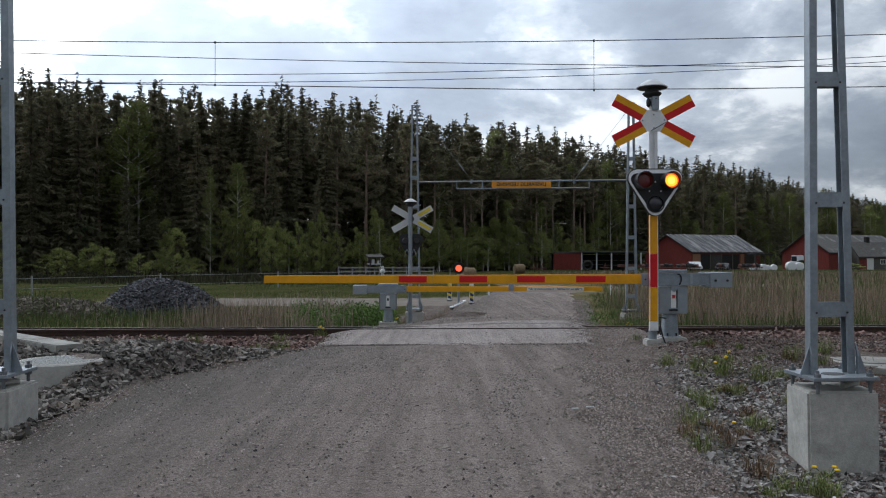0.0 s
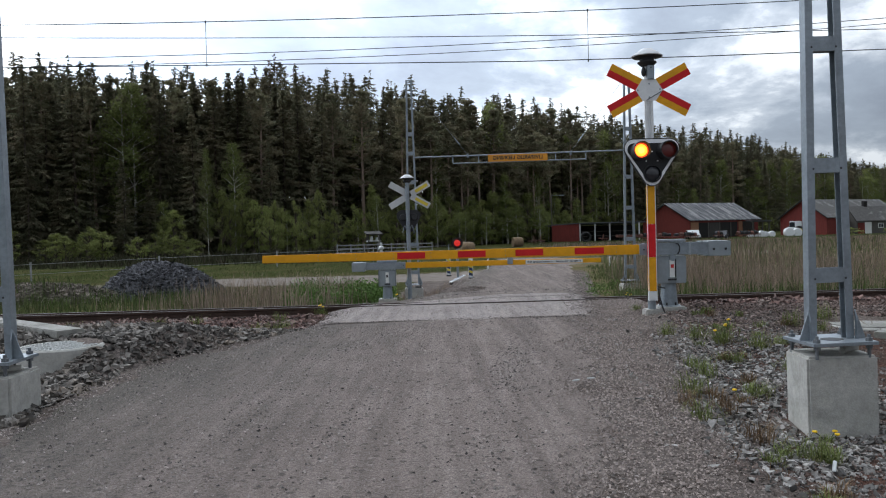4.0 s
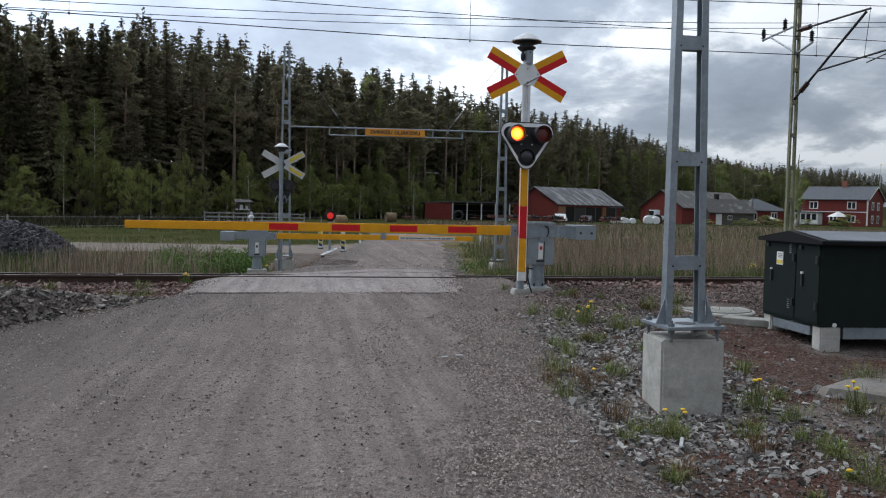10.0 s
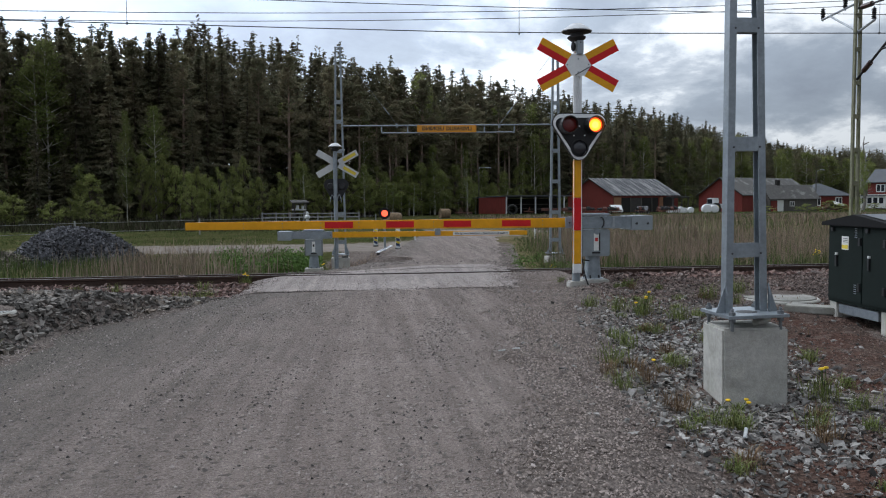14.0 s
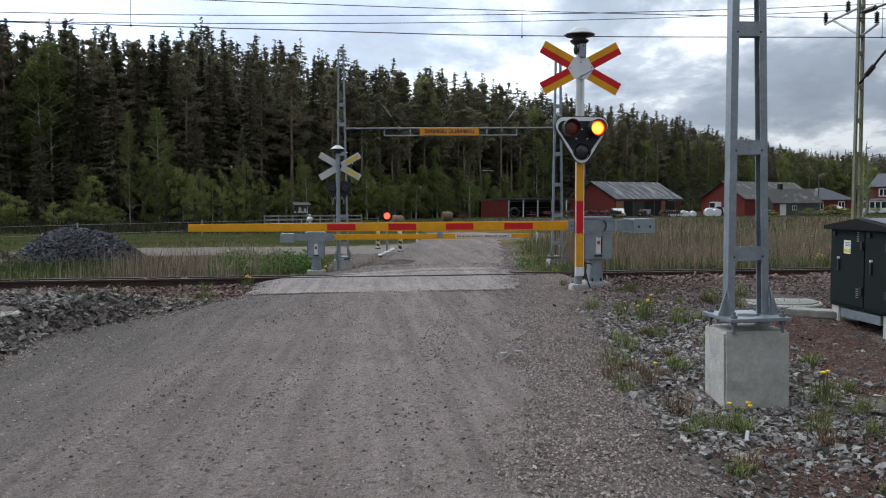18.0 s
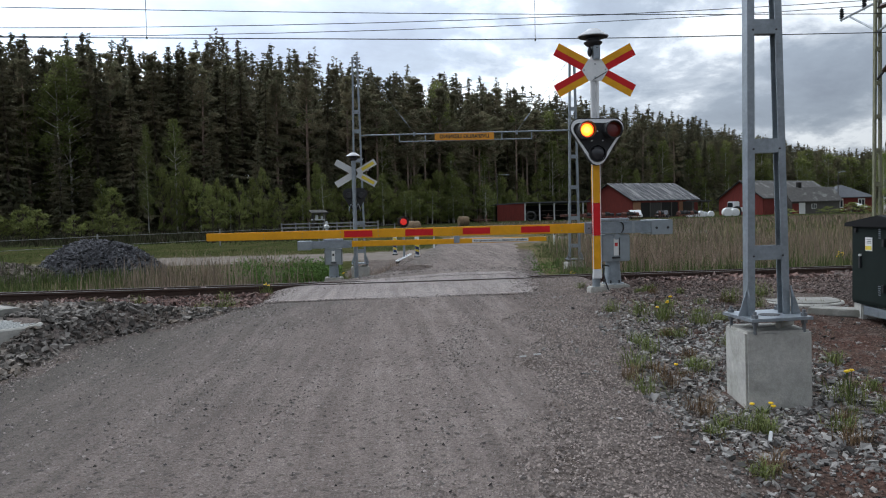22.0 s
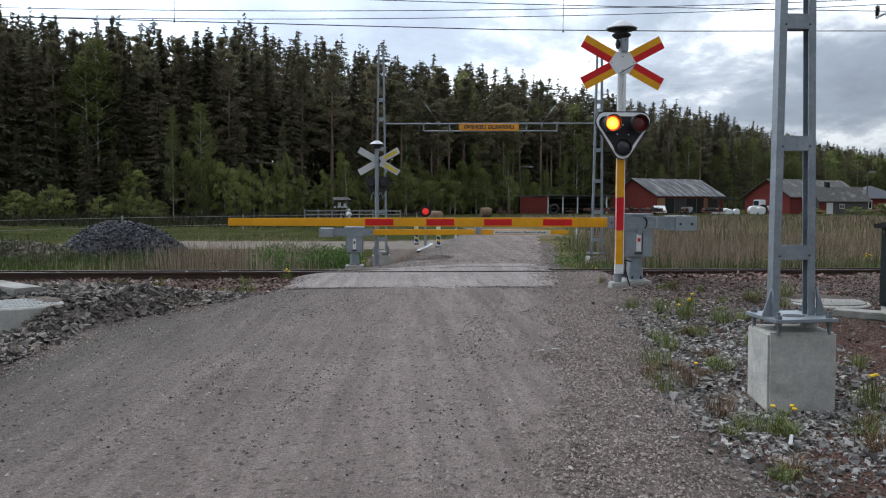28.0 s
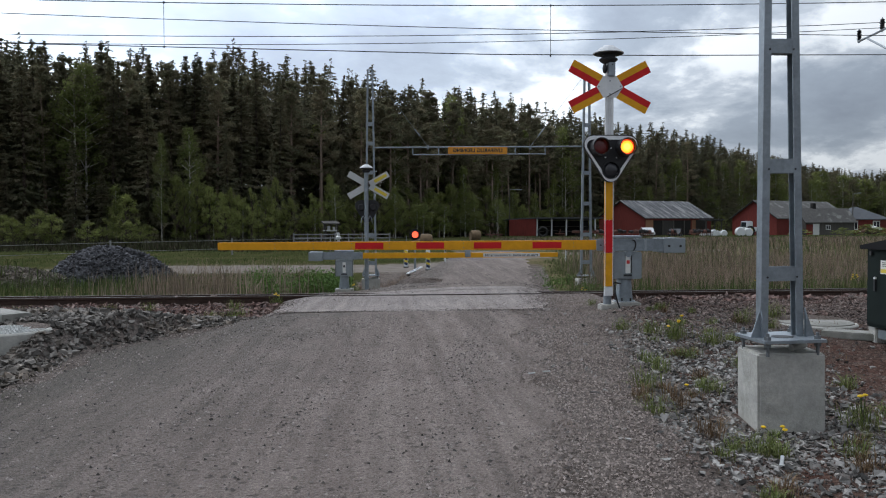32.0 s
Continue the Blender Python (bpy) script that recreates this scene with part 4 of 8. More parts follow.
part("boom_joint", Geo().box((-3.55, 0.05, 1.14), (0.16, 0.10, 0.20)), GALV, far_boom, "grey joint bracket", bevel=0.01)


# ---- warning portals ----
def portal_mast(m, top, label, base=0.37, upper=0.16, block_h=1.0, braces=(), block=(0.62, 0.62, 0, 0, 0)):
    ob = thing("portal_mast", m, label, "mast", "warning portal masts")
    block = part("foundation", Geo().box((0, 0, -block_h / 2), (block[0], block[1], block_h), pose(block[2], block[3], 0, 0, 0, block[4])), CONCRETE, ob, "cast concrete foundation block", bevel=0.02)
    part("base_plate", Geo().box((0, 0, 0.115), (0.60, 0.60, 0.03)), GALV, ob, "bolted base plate", bevel=0.003)
    # no real hole: a dark disc paints the shade inside one
    part("cable_hole", Geo().tube((0, -0.05, 0.130), (0, -0.05, 0.1325), 0.10, n=20), DARK_IRON, ob)
    for x in (-0.24, 0.24):
        for y in (-0.24, 0.24):
            bolt = part("anchor_bolt", Geo().tube((x, y, -0.02), (x, y, 0.19), 0.016, n=10).tube((x, y, 0.13), (x, y, 0.16), 0.034, n=6).tube((x, y, 0.065), (x, y, 0.098), 0.034, n=6), DARK_GALV, ob, "dull anchor bolt with its nuts")
    part("conduit", Geo().tube((0.06, -0.1, 0.03), (0.26, 0.02, 0.035), 0.03, n=12), CONCRETE, ob, "short grey conduit")
    for e in (-1, 1):
        a, b = Vector((e * base / 2, 0, 0.13)), Vector((e * upper / 2, 0, top))
        shape = [(0.038, -0.052), (0.038, 0.052), (-0.033, 0.052), (-0.033, 0.042), (0.030, 0.042), (0.030, -0.042), (-0.033, -0.042), (-0.033, -0.052)]
        n = len(shape)
        g = Geo().add([(p.x + e * x, y, p.z) for p in (a, b) for x, y in shape],
                      [(i, (i + 1) % n, n + (i + 1) % n, n + i) for i in range(n)] + [(0, 1, 4, 5), (1, 2, 3, 4), (5, 6, 7, 0)])
        part("leg", g, GALV, ob, "channel-section leg")
        part("gusset", Geo().add([(e * (base / 2 + 0.05), y, z) for y, z in ((-0.10, 0.13), (-0.10, 0.30), (-0.06, 0.40), (-0.06, 0.13))] + [(e * (base / 2 + 0.038), y, z) for y, z in ((-0.10, 0.13), (-0.10, 0.30), (-0.06, 0.40), (-0.06, 0.13))],
                                 [(0, 1, 2, 3), (7, 6, 5, 4), (0, 4, 5, 1), (1, 5, 6, 2), (2, 6, 7, 3), (3, 7, 4, 0)]), GALV, ob)
        part("gusset", Geo().add([(e * (base / 2 + x), -0.062, z) for x, z in ((0.045, 0.13), (0.14, 0.13), (0.045, 0.40))] + [(e * (base / 2 + x), -0.050, z) for x, z in ((0.045, 0.13), (0.14, 0.13), (0.045, 0.40))],
                                 [(0, 1, 2), (5, 4, 3), (0, 3, 4, 1), (1, 4, 5, 2), (2, 5, 3, 0)]), GALV, ob)
    for z in braces:
        w = base + (upper - base) * (z - 0.13) / (top - 0.13)
        part("brace_plate", Geo().box((0, -0.045, z), (w + 0.05, 0.012, 0.135)).box((0, 0.045, z), (w + 0.05, 0.012, 0.135)).box((0, 0, z - 0.06), (w, 0.10, 0.01)), GALV, ob, "welded brace plate")
        for e in (-1, 1):
            part("bolt", Geo().tube((e * (w / 2 - 0.02), -0.056, z - 0.03), (e * (w / 2 - 0.02), -0.049, z - 0.03), 0.01, n=6), DARK_IRON, ob)
    part("mast_cap", Geo().box((0, 0, top), (upper + 0.09, 0.13, 0.02)), GALV, ob)
    return ob


NEAR_BRACES = (0.72, 1.73, 2.84, 3.92, 4.95, 5.9, 6.7)
portal_mast(pose(3.592, 7.6, 0.355, 0, -0.75, 2.5), 7.2, "galvanised lattice mast bolted to a concrete block beside the road", block_h=0.95, braces=NEAR_BRACES, block=(0.62, 0.55, 0.02, 0.03, -6), base=0.345, upper=0.145)
portal_mast(pose(-4.15, 7.55, 0.38, 0, 0, 2.5), 7.2, "galvanised lattice mast on a concrete block at the road's edge", block_h=0.7, braces=NEAR_BRACES)
FAR_BRACES = (0.66, 1.68, 2.82, 3.95, 5.0, 5.7)
portal_mast(pose(-1.05, 30.0, -0.45, 0, 0, 2.5), 7.55, "galvanised lattice mast of the far warning portal", block_h=0.8, braces=[z - 0.1 for z in FAR_BRACES], block=(0.66, 0.6, 0, 0, 0))
portal_mast(pose(6.88, 30.0, -0.50, 0, 0, 2.5), 7.70, "galvanised lattice mast of the far warning portal", block_h=0.8, braces=[z - 0.05 for z in FAR_BRACES], block=(0.70, 0.6, 0, 0, 0))


def warning_bar():
    ob = thing("warning_bar", pose(2.93, 29.9, 4.30), "galvanised bar with an orange warning board hung over the road", "warning sign")
    part("upper_rail", Geo().tube((-3.85, 0, -0.01), (3.85, 0, 0.06), 0.028, n=10), GALV, ob)
    part("lower_rail", Geo().tube((-2.44, 0, -0.26), (2.40, 0, -0.22), 0.024, n=10), GALV, ob)
    for x in (-2.44, -1.50, 1.30, 2.40):
        part("hanger", Geo().tube((x, 0, -0.25), (x, 0, 0.02), 0.022, n=8), GALV, ob)
    board = part("warning_board", Geo().box((-0.08, -0.03, -0.105), (2.16, 0.012, 0.255)), material("orange_board", (0.66, 0.27, 0.015), 0.5, grain=0.06, scale=12, coarse=0.1), ob, "orange-yellow board with see-through lettering", bevel=0.003)
    # the lettering shows through from the far side
    words = [lettering("board_word", w, 0.2, pose(0, -0.037, -0.105, 90, 0, 0), TEXT_BLACK, board, 1.0, 0.007) for w in ("LIVSFARLIG", "LEDNING")]
    wide = [max(v.co.x for v in w.data.vertices) - min(v.co.x for v in w.data.vertices) for w in words]
    k = 1.80 / (sum(wide) + 0.08)
    for word, off in zip(words, (0.82 - wide[0] * k / 2, -0.98 + wide[1] * k / 2)):
        word.data.transform(Matrix.Diagonal((-k, 0.92, 1, 1)))
        word.data.flip_normals()
        word.matrix_basis = pose(off, -0.037, -0.105, 90, 0, 0)
    for (x0, z0), (x1, z1) in (((-1.9, 0.04), (-3.87, 2.66)), ((1.85, 0.05), (3.87, 2.7))):
        part("stay_wire", Geo().tube((x0, 0, z0), (x1, 0, z1), 0.006, n=6), GALV, ob)
        part("insulator", Geo().tube((x0 + (x1 - x0) * 0.14, 0, z0 + (z1 - z0) * 0.14), (x0 + (x1 - x0) * 0.24, 0, z0 + (z1 - z0) * 0.24), 0.022, n=8), GALV, ob)
        part("eye", Geo().tube((x0, 0, -0.06), (x0, 0, 0.08), 0.04, n=8), GALV, ob)
    return ob


warning_bar()


# ---- overhead line ----
def wire(name, pts, r, label, category="wire", group=""):
    ob = thing(name, pose(0, 0, 0), label, category, group)
    g = Geo()
    rings = []
    for k, p in enumerate(pts):
        d = (Vector(pts[min(k + 1, len(pts) - 1)]) - Vector(pts[max(k - 1, 0)])).to_track_quat("Z", "Y")
        rings += [Vector(p) + d @ Vector((r * math.cos(i * math.pi / 3), r * math.sin(i * math.pi / 3), 0)) for i in range(6)]
    g.add(rings, [(k * 6 + i, k * 6 + (i + 1) % 6, k * 6 + 6 + (i + 1) % 6, k * 6 + 6 + i) for k in range(len(pts) - 1) for i in range(6)])
    part("strand", g, WIRE, ob)
    return ob


def mid_y(x, s=0.75):
    return 17.9 + s + TRACK * x


def contact_z(x):
    return float(np.interp(x, [-50, -8.6, -5.13, 3.47, 11.9, 14, 60], [5.55, 5.447, 5.426, 5.383, 5.56, 5.60, 5.5]))


contact = wire("contact_wire", [(x, mid_y(x), contact_z(x)) for x in np.arange(-50, 60.1, 4)], 0.011, "taut copper contact wire over the track")
carrier_pts = [(x, mid_y(x), 6.38 + 0.0011 * (x + 8) ** 2) for x in np.arange(-34, 34.1, 2)]
wire("carrier_wire", carrier_pts, 0.010, "sagging carrier wire above the contact wire")
for x in (-22.5, -14.0, -5.13, 3.47, 12.4, 21.0):
    z0, z1 = contact_z(x), 6.38 + 0.0011 * (x + 8) ** 2
    d = wire("dropper", [(x, mid_y(x), z0), (x, mid_y(x), z1)], 0.006, "thin upright dropper wire", group="droppers")
    for z in (z0, z1):
        part("clamp", Geo().box((x, mid_y(x), z), (0.03, 0.03, 0.05)), DARK_IRON, d)


def sagged(points):
    """A smooth line through a few places."""
    xs = [p[0] for p in points]
    ys = np.polyfit(xs, [p[1] for p in points], 1)
    zs = np.polyfit(xs, [p[2] for p in points], min(2, len(points) - 1))
    return [(x, float(np.polyval(ys, x)), float(np.polyval(zs, x))) for x in np.arange(-45, 45.1, 3)]


wire("power_line", sagged([(-10.95, 20.73, 6.73), (0, 21.2, 6.58), (7.67, 21.53, 6.58), (13.9, 21.8, 6.62)]), 0.010, "bare power line strung from mast to mast", group="power lines")
wire("power_line", sagged([(-11.6, 22.0, 6.48), (0, 22.5, 6.64), (8.13, 22.85, 6.96), (13.9, 23.1, 7.3)]), 0.010, "bare power line strung from mast to mast", group="power lines")
wire("power_line", sagged([(-11.4, 23.1, 6.49), (0, 23.6, 6.64), (8.53, 23.97, 7.09), (13.9, 24.2, 7.35)]), 0.010, "bare power line strung from mast to mast", group="power lines")


def catenary_mast():
    MAST = material("greenish_mast", (0.17, 0.17, 0.11), 0.75, 0.2, grain=0.2, scale=12, coarse=0.25, coarse_scale=2)
    INSUL = material("brown_insulator", (0.045, 0.02, 0.018), 0.3, grain=0.1, scale=20)
    ob = thing("catenary_mast", pose(13.9, 22.5, -0.5, 0, 0, 2.5), "greenish steel mast carrying the overhead line", "mast")
    for e in (-1, 1):
        part("leg", Geo().add([(x + e * k, y, z) for z, k in ((0, 0.10), (9.6, 0.06)) for y in (-0.05, 0.05) for x in (-0.03, 0.03)],
                              [(0, 2, 3, 1), (4, 5, 7, 6), (0, 1, 5, 4), (2, 6, 7, 3), (0, 4, 6, 2), (1, 3, 7, 5)]), MAST, ob, "steel channel")
    for k in range(10):
        part("brace_plate", Geo().box((0, 0, 0.6 + k * 0.95), (0.18 - 0.007 * k, 0.09, 0.12)), MAST, ob)
    part("cross_arm", Geo().tube((0, 1.75, 7.50), (0, 0, 7.62), 0.035, n=8), GALV_DULL, ob, "grey bracket for the power lines")
    part("cross_arm", Geo().tube((0, -0.75, 6.98), (0, 0.1, 6.75), 0.035, n=8), GALV_DULL, ob, "grey bracket for the power lines")
    part("arm_brace", Geo().tube((0, 1.3, 7.50), (0, 0, 6.80), 0.03, n=8), GALV_DULL, ob)
    for y, dz in ((-0.7, 7.0), (0.6, 7.60), (1.7, 7.53)):
        for j in range(6):
            part("insulator", Geo().lathe([(0.035, 0.0), (0.075, 0.02), (0.035, 0.05)], (0, y, dz + j * 0.05), 12), BLACK, ob, "ribbed dark insulator")
        part("insulator_pin", Geo().tube((0, y, dz - 0.08), (0, y, dz + 0.34), 0.02, n=8), GALV_DULL, ob)
    tip = Vector((0.0, -3.05, 7.40))
    part("top_tube", Geo().tube((0, 0, 7.45), tip, 0.03, n=8), DARK_IRON, ob, "cantilever tie tube")
    part("strut", Geo().tube((0, 0, 5.45), tip + Vector((0, 0.15, -0.05)), 0.035, n=8), DARK_IRON, ob, "sloping cantilever strut")
    part("register_arm", Geo().tube((0, -1.0, 6.12), (0, -4.2, 6.25), 0.028, n=8), DARK_IRON, ob)
    part("steady_arm", Geo().tube((0, -3.0, 6.03), (0, -4.1, 6.2), 0.016, n=6), DARK_IRON, ob)
    part("hanger", Geo().tube((0, -2.9, 6.2), tip, 0.008, n=5), DARK_IRON, ob)
    for a, b in (((0, -0.2, 7.447), (0, -0.62, 7.44)), ((0, -0.3, 5.65), (0, -0.6, 5.84))):
        part("insulator", Geo().tube(a, b, 0.075, n=12), INSUL, ob, "brown insulator")
    return ob


catenary_mast()


# ---- relay cabinet, wells ----
CAB = material("dark_green_cabinet", (0.011, 0.017, 0.0155), 0.75, spec=0.12, grain=0.06, scale=18, coarse=0.1, coarse_scale=2)
CAB_ROOF = material("cabinet_roof", (0.010, 0.010, 0.011), 0.75, grain=0.1, scale=14, spec=0.15)
ROOF_GREY = material("cabinet_roof_sheet", (0.13, 0.14, 0.155), 0.6, grain=0.12, scale=10, coarse=0.15, spec=0.3)


def cabinet():
    ob = thing("relay_cabinet", pose(6.42, 9.62, -0.17, 0, 0, -1.5), "dark green steel relay cabinet on concrete feet", "cabinet")
    L, W, z0, z1 = 3.0, 1.42, 0.30, 1.41
    for x in (0.16, L - 0.16):
        for y in (0.10, W - 0.10):
            part("foot", Geo().box((x, y, 0.10), (0.28, 0.2, 0.42)), CONCRETE, ob, "concrete foot", bevel=0.015)
    part("sill_beam", Geo().box((L / 2, 0.06, 0.22), (L - 0.7, 0.06, 0.15)), GALV, ob, "galvanised sill")
    part("sill_beam", Geo().box((0.05, W / 2, 0.22), (0.06, W - 0.5, 0.12)), GALV, ob, "galvanised sill")
    part("body", Geo().box((L / 2, W / 2, (z0 + z1) / 2), (L, W, z1 - z0)), CAB, ob, "dark green sheet steel body", bevel=0.01)
    for y0, y1 in ((0.03, 0.56), (0.58, 1.39)):
        d = part("door", Geo().box((-0.008, (y0 + y1) / 2, (z0 + z1) / 2), (0.022, y1 - y0, z1 - z0 - 0.09)), CAB, ob, "flush cabinet door", bevel=0.004)
        part("handle", Geo().box((-0.03, y1 - 0.16 if y0 < 0.1 else y1 - 0.22, 0.88), (0.03, 0.035, 0.16)), BLACK, d, "black handle")
        part("lock", Geo().box((-0.03, y1 - 0.16 if y0 < 0.1 else y1 - 0.22, 0.975), (0.032, 0.03, 0.03)), LABEL_WHITE, d)
        part("catch", Geo().tube((-0.02, y1 - 0.12, 1.31), (-0.05, y1 - 0.12, 1.31), 0.03, n=12), BLACK, d)
        for z in (1.16, 0.56):
            part("hinge", Geo().box((-0.03, y0 + 0.035, z), (0.03, 0.045, 0.10)), BLACK, d, "black hinge")
    for z in (1.27, 0.52):
        for k in range(5):
            part("vent_slot", Geo().box((-0.022, 0.72, z - 0.05 + k * 0.028), (0.008, 0.05, 0.010)), GALV, ob)
    plate = part("warning_plate", Geo().box((-0.024, 0.97, 1.13), (0.008, 0.16, 0.18)), LABEL_WHITE, ob, "white and yellow warning plate")
    part("plate_bar", Geo().box((-0.0295, 0.97, 1.08), (0.004, 0.14, 0.05)), LABEL_YELLOW, plate)
    for k in range(3):
        part("plate_bar", Geo().box((-0.0295, 0.96, 1.19 - k * 0.022), (0.004, 0.10, 0.008)), TEXT_BLACK, plate)
    rise = 0.11
    part("roof", Geo().add([(-0.07, -0.09, z1), (-0.07, W / 2, z1 + rise), (-0.07, W + 0.09, z1), (L + 0.07, -0.09, z1), (L + 0.07, W / 2, z1 + rise), (L + 0.07, W + 0.09, z1)] + [(-0.07, -0.09, z1 - 0.05), (-0.07, W + 0.09, z1 - 0.05), (L + 0.07, -0.09, z1 - 0.05), (L + 0.07, W + 0.09, z1 - 0.05)],
                           [(0, 3, 4, 1), (1, 4, 5, 2), (0, 1, 2, 7, 6), (3, 8, 9, 5, 4), (6, 8, 3, 0), (2, 5, 9, 7), (6, 7, 9, 8)]), CAB_ROOF, ob, "low black gabled roof", bevel=0.006)
    part("roof_sheet", Geo().add([(0.02, -0.07, z1 + 0.018), (0.02, W / 2 - 0.03, z1 + rise - 0.002 + 0.008), (L, W / 2 - 0.03, z1 + rise + 0.006), (L, -0.07, z1 + 0.018), (0.02, -0.07, z1 + 0.004), (L, -0.07, z1 + 0.004)],
                                 [(0, 3, 2, 1), (4, 5, 3, 0)]), ROOF_GREY, ob, "grey roof sheet")
    part("cable_label", Geo().tube((0.20, -0.004, 0.33), (0.20, -0.012, 0.33), 0.03, n=12), LABEL_WHITE, ob)
    return ob


cabinet()
GRATE = material("grating", (0.30, 0.31, 0.30), 0.6, 0.5, grain=0.15, scale=40)


def well(m, r, h, label, grated):
    ob = thing("concrete_well", m, label, "manhole", "cable wells")
    part("ring", Geo().lathe([(r, -h), (r, -0.02), (r - 0.02, 0.0), (r - 0.05, 0.0), (r - 0.055, -0.02), (0.0, -0.02)], (0, 0, 0), 40), CONCRETE, ob, "cast concrete ring", smooth=True)
    if grated:
        g = Geo()
        n = int(2 * r / 0.05)
        for k in range(1, n):
            x = -r + 2 * r * k / n
            half = math.sqrt(max(0.0, (r - 0.055) ** 2 - x * x))
            if half > 0.03:
                g.box((x, 0, -0.008), (0.012, 2 * half, 0.02)).box((0, x, -0.008), (2 * half, 0.012, 0.018))
        part("grating", g, GRATE, ob, "grey steel grating")
    else:
        part("lid", Geo().lathe([(r - 0.07, -0.02), (r - 0.07, 0.012), (r - 0.08, 0.018), (0.0, 0.018)], (0, 0, 0), 40), LID_CONCRETE, ob, "round concrete lid", smooth=True)
    return ob


well(pose(-4.52, 9.72, 0.34), 0.48, 0.6, "round concrete cable well with a steel grating", True)
well(pose(6.33, 12.2, 0.035), 0.60, 0.35, "round concrete cable well with a flat lid", False)


def trough(m, n, label):
    ob = thing("cable_trough", m, label, "cable duct", "cable troughs")
    for k in range(n):
        part("lid", Geo().box((0.5 + k * 1.0, 0, 0), (0.985, 0.36, 0.10)), LID_CONCRETE, ob, bevel=0.012)
    return ob


trough(pose(-6.95, 12.45, 0.395, 0, 0, -42), 3, "row of pale concrete cable trough lids")
trough(pose(6.05, 11.45, -0.02, 0, 0, -38), 2, "row of pale concrete cable trough lids by the cabinet")
trough(pose(6.75, 12.85, 0.02, 0, 0, 4), 4, "row of pale concrete cable trough lids behind the cabinet")


# ---- forest ----
def leaf_material(name, color, second, island=0.28, rough=0.8):
    m = material(name, color, rough, second=second, second_at=(0.42, 0.6), coarse_scale=0.25, coarse=0.25, island=island, each=0.32, spec=0.2)
    t = m.node_tree
    b = t.nodes["Principled BSDF"]
    through_light = t.nodes.new("ShaderNodeBsdfTranslucent")
    t.links.new(b.inputs["Base Color"].links[0].from_socket, through_light.inputs["Color"])
    both = t.nodes.new("ShaderNodeMixShader")
    both.inputs[0].default_value = 0.48
    t.links.new(b.outputs[0], both.inputs[1])
    t.links.new(through_light.outputs[0], both.inputs[2])
    t.links.new(both.outputs[0], t.nodes["Material Output"].inputs["Surface"])
    return m


SPRUCE = leaf_material("spruce_needles", (0.156, 0.158, 0.096), (0.204, 0.174, 0.114))
PINE = leaf_material("pine_needles", (0.162, 0.160, 0.097), (0.208, 0.174, 0.114))
BIRCH = leaf_material("birch_leaves", (0.158, 0.190, 0.060), (0.196, 0.208, 0.078))
SHRUB = leaf_material("shrub_leaves", (0.228, 0.262, 0.084), (0.264, 0.272, 0.106))
BARK = material("spruce_bark", (0.075, 0.055, 0.045), 0.9, grain=0.25, scale=6, bump=0.4, bump_scale=12, each=0.15)
PINE_BARK = material("pine_bark", (0.26, 0.185, 0.145), 0.9, grain=0.25, scale=5, second=(0.20, 0.155, 0.128), coarse_scale=0.4, each=0.15)
BIRCH_BARK = material("birch_bark", (0.42, 0.40, 0.36), 0.8, grain=0.3, scale=4, second=(0.10, 0.09, 0.08), second_at=(0.58, 0.64), coarse_scale=3)


def sprays(rng, starts, ends, widths, per, droop):
    """Ragged foliage along branches: small triangles set along each line and to both its sides."""
    starts, ends = np.asarray(starts), np.asarray(ends)
    n = len(starts)
    u = rng.random((n, per)) ** 0.62
    d = ends - starts
    length = np.linalg.norm(d, axis=1)[:, None]
    c = starts[:, None] + d[:, None] * u[..., None]
    side = np.cross(d / length, (0, 0, 1.0))
    side /= np.linalg.norm(side, axis=1)[:, None] + 1e-6
    w = np.asarray(widths)[:, None] * (1.1 - 0.45 * u)
    sg = rng.choice([-1.0, 1.0], (n, per))
    tip = c + side[:, None] * (sg * w * rng.uniform(0.5, 1.2, (n, per)))[..., None] + d[:, None] * rng.uniform(0.02, 0.2, (n, per))[..., None]
    tip[..., 2] -= droop * w * rng.uniform(0.3, 1.3, (n, per))
    base = d[:, None] / length[:, None] * (w * rng.uniform(0.25, 0.5, (n, per)))[..., None]
    a, b = c - base, c + base
    a[..., 2] += rng.uniform(-0.15, 0.15, (n, per)) * w
    v = np.stack([a, b, tip], 2).reshape(-1, 3)
    return v, np.arange(len(v)).reshape(-1, 3)


def joined(parts):
    vs, fs, k = [], [], 0
    for v, f in parts:
        vs.append(v)
        fs.append(f + k)
        k += len(v)
    return np.concatenate(vs), np.concatenate(fs)


def trunk_arrays(h, r, rng, n=7, bend=0.01, top=0.08):
    zs = np.linspace(-0.6, h, 9)
    ox = np.cumsum(rng.normal(0, bend * h / 9, 9))
    oy = np.cumsum(rng.normal(0, bend * h / 9, 9))
    v, f = [], []
    for k, z in enumerate(zs):
        rr = r * (1 - (1 - top) * max(z, 0) / h)
        for i in range(n):
            a = 2 * math.pi * i / n
            v.append((ox[k] + rr * math.cos(a), oy[k] + rr * math.sin(a), z))
    for k in range(8):
        for i in range(n):
            j = (i + 1) % n
            f += [(k * n + i, k * n + j, (k + 1) * n + j), (k * n + i, (k + 1) * n + j, (k + 1) * n + i)]
    return np.array(v), np.array(f), lambda z: (np.interp(z, zs, ox), np.interp(z, zs, oy))


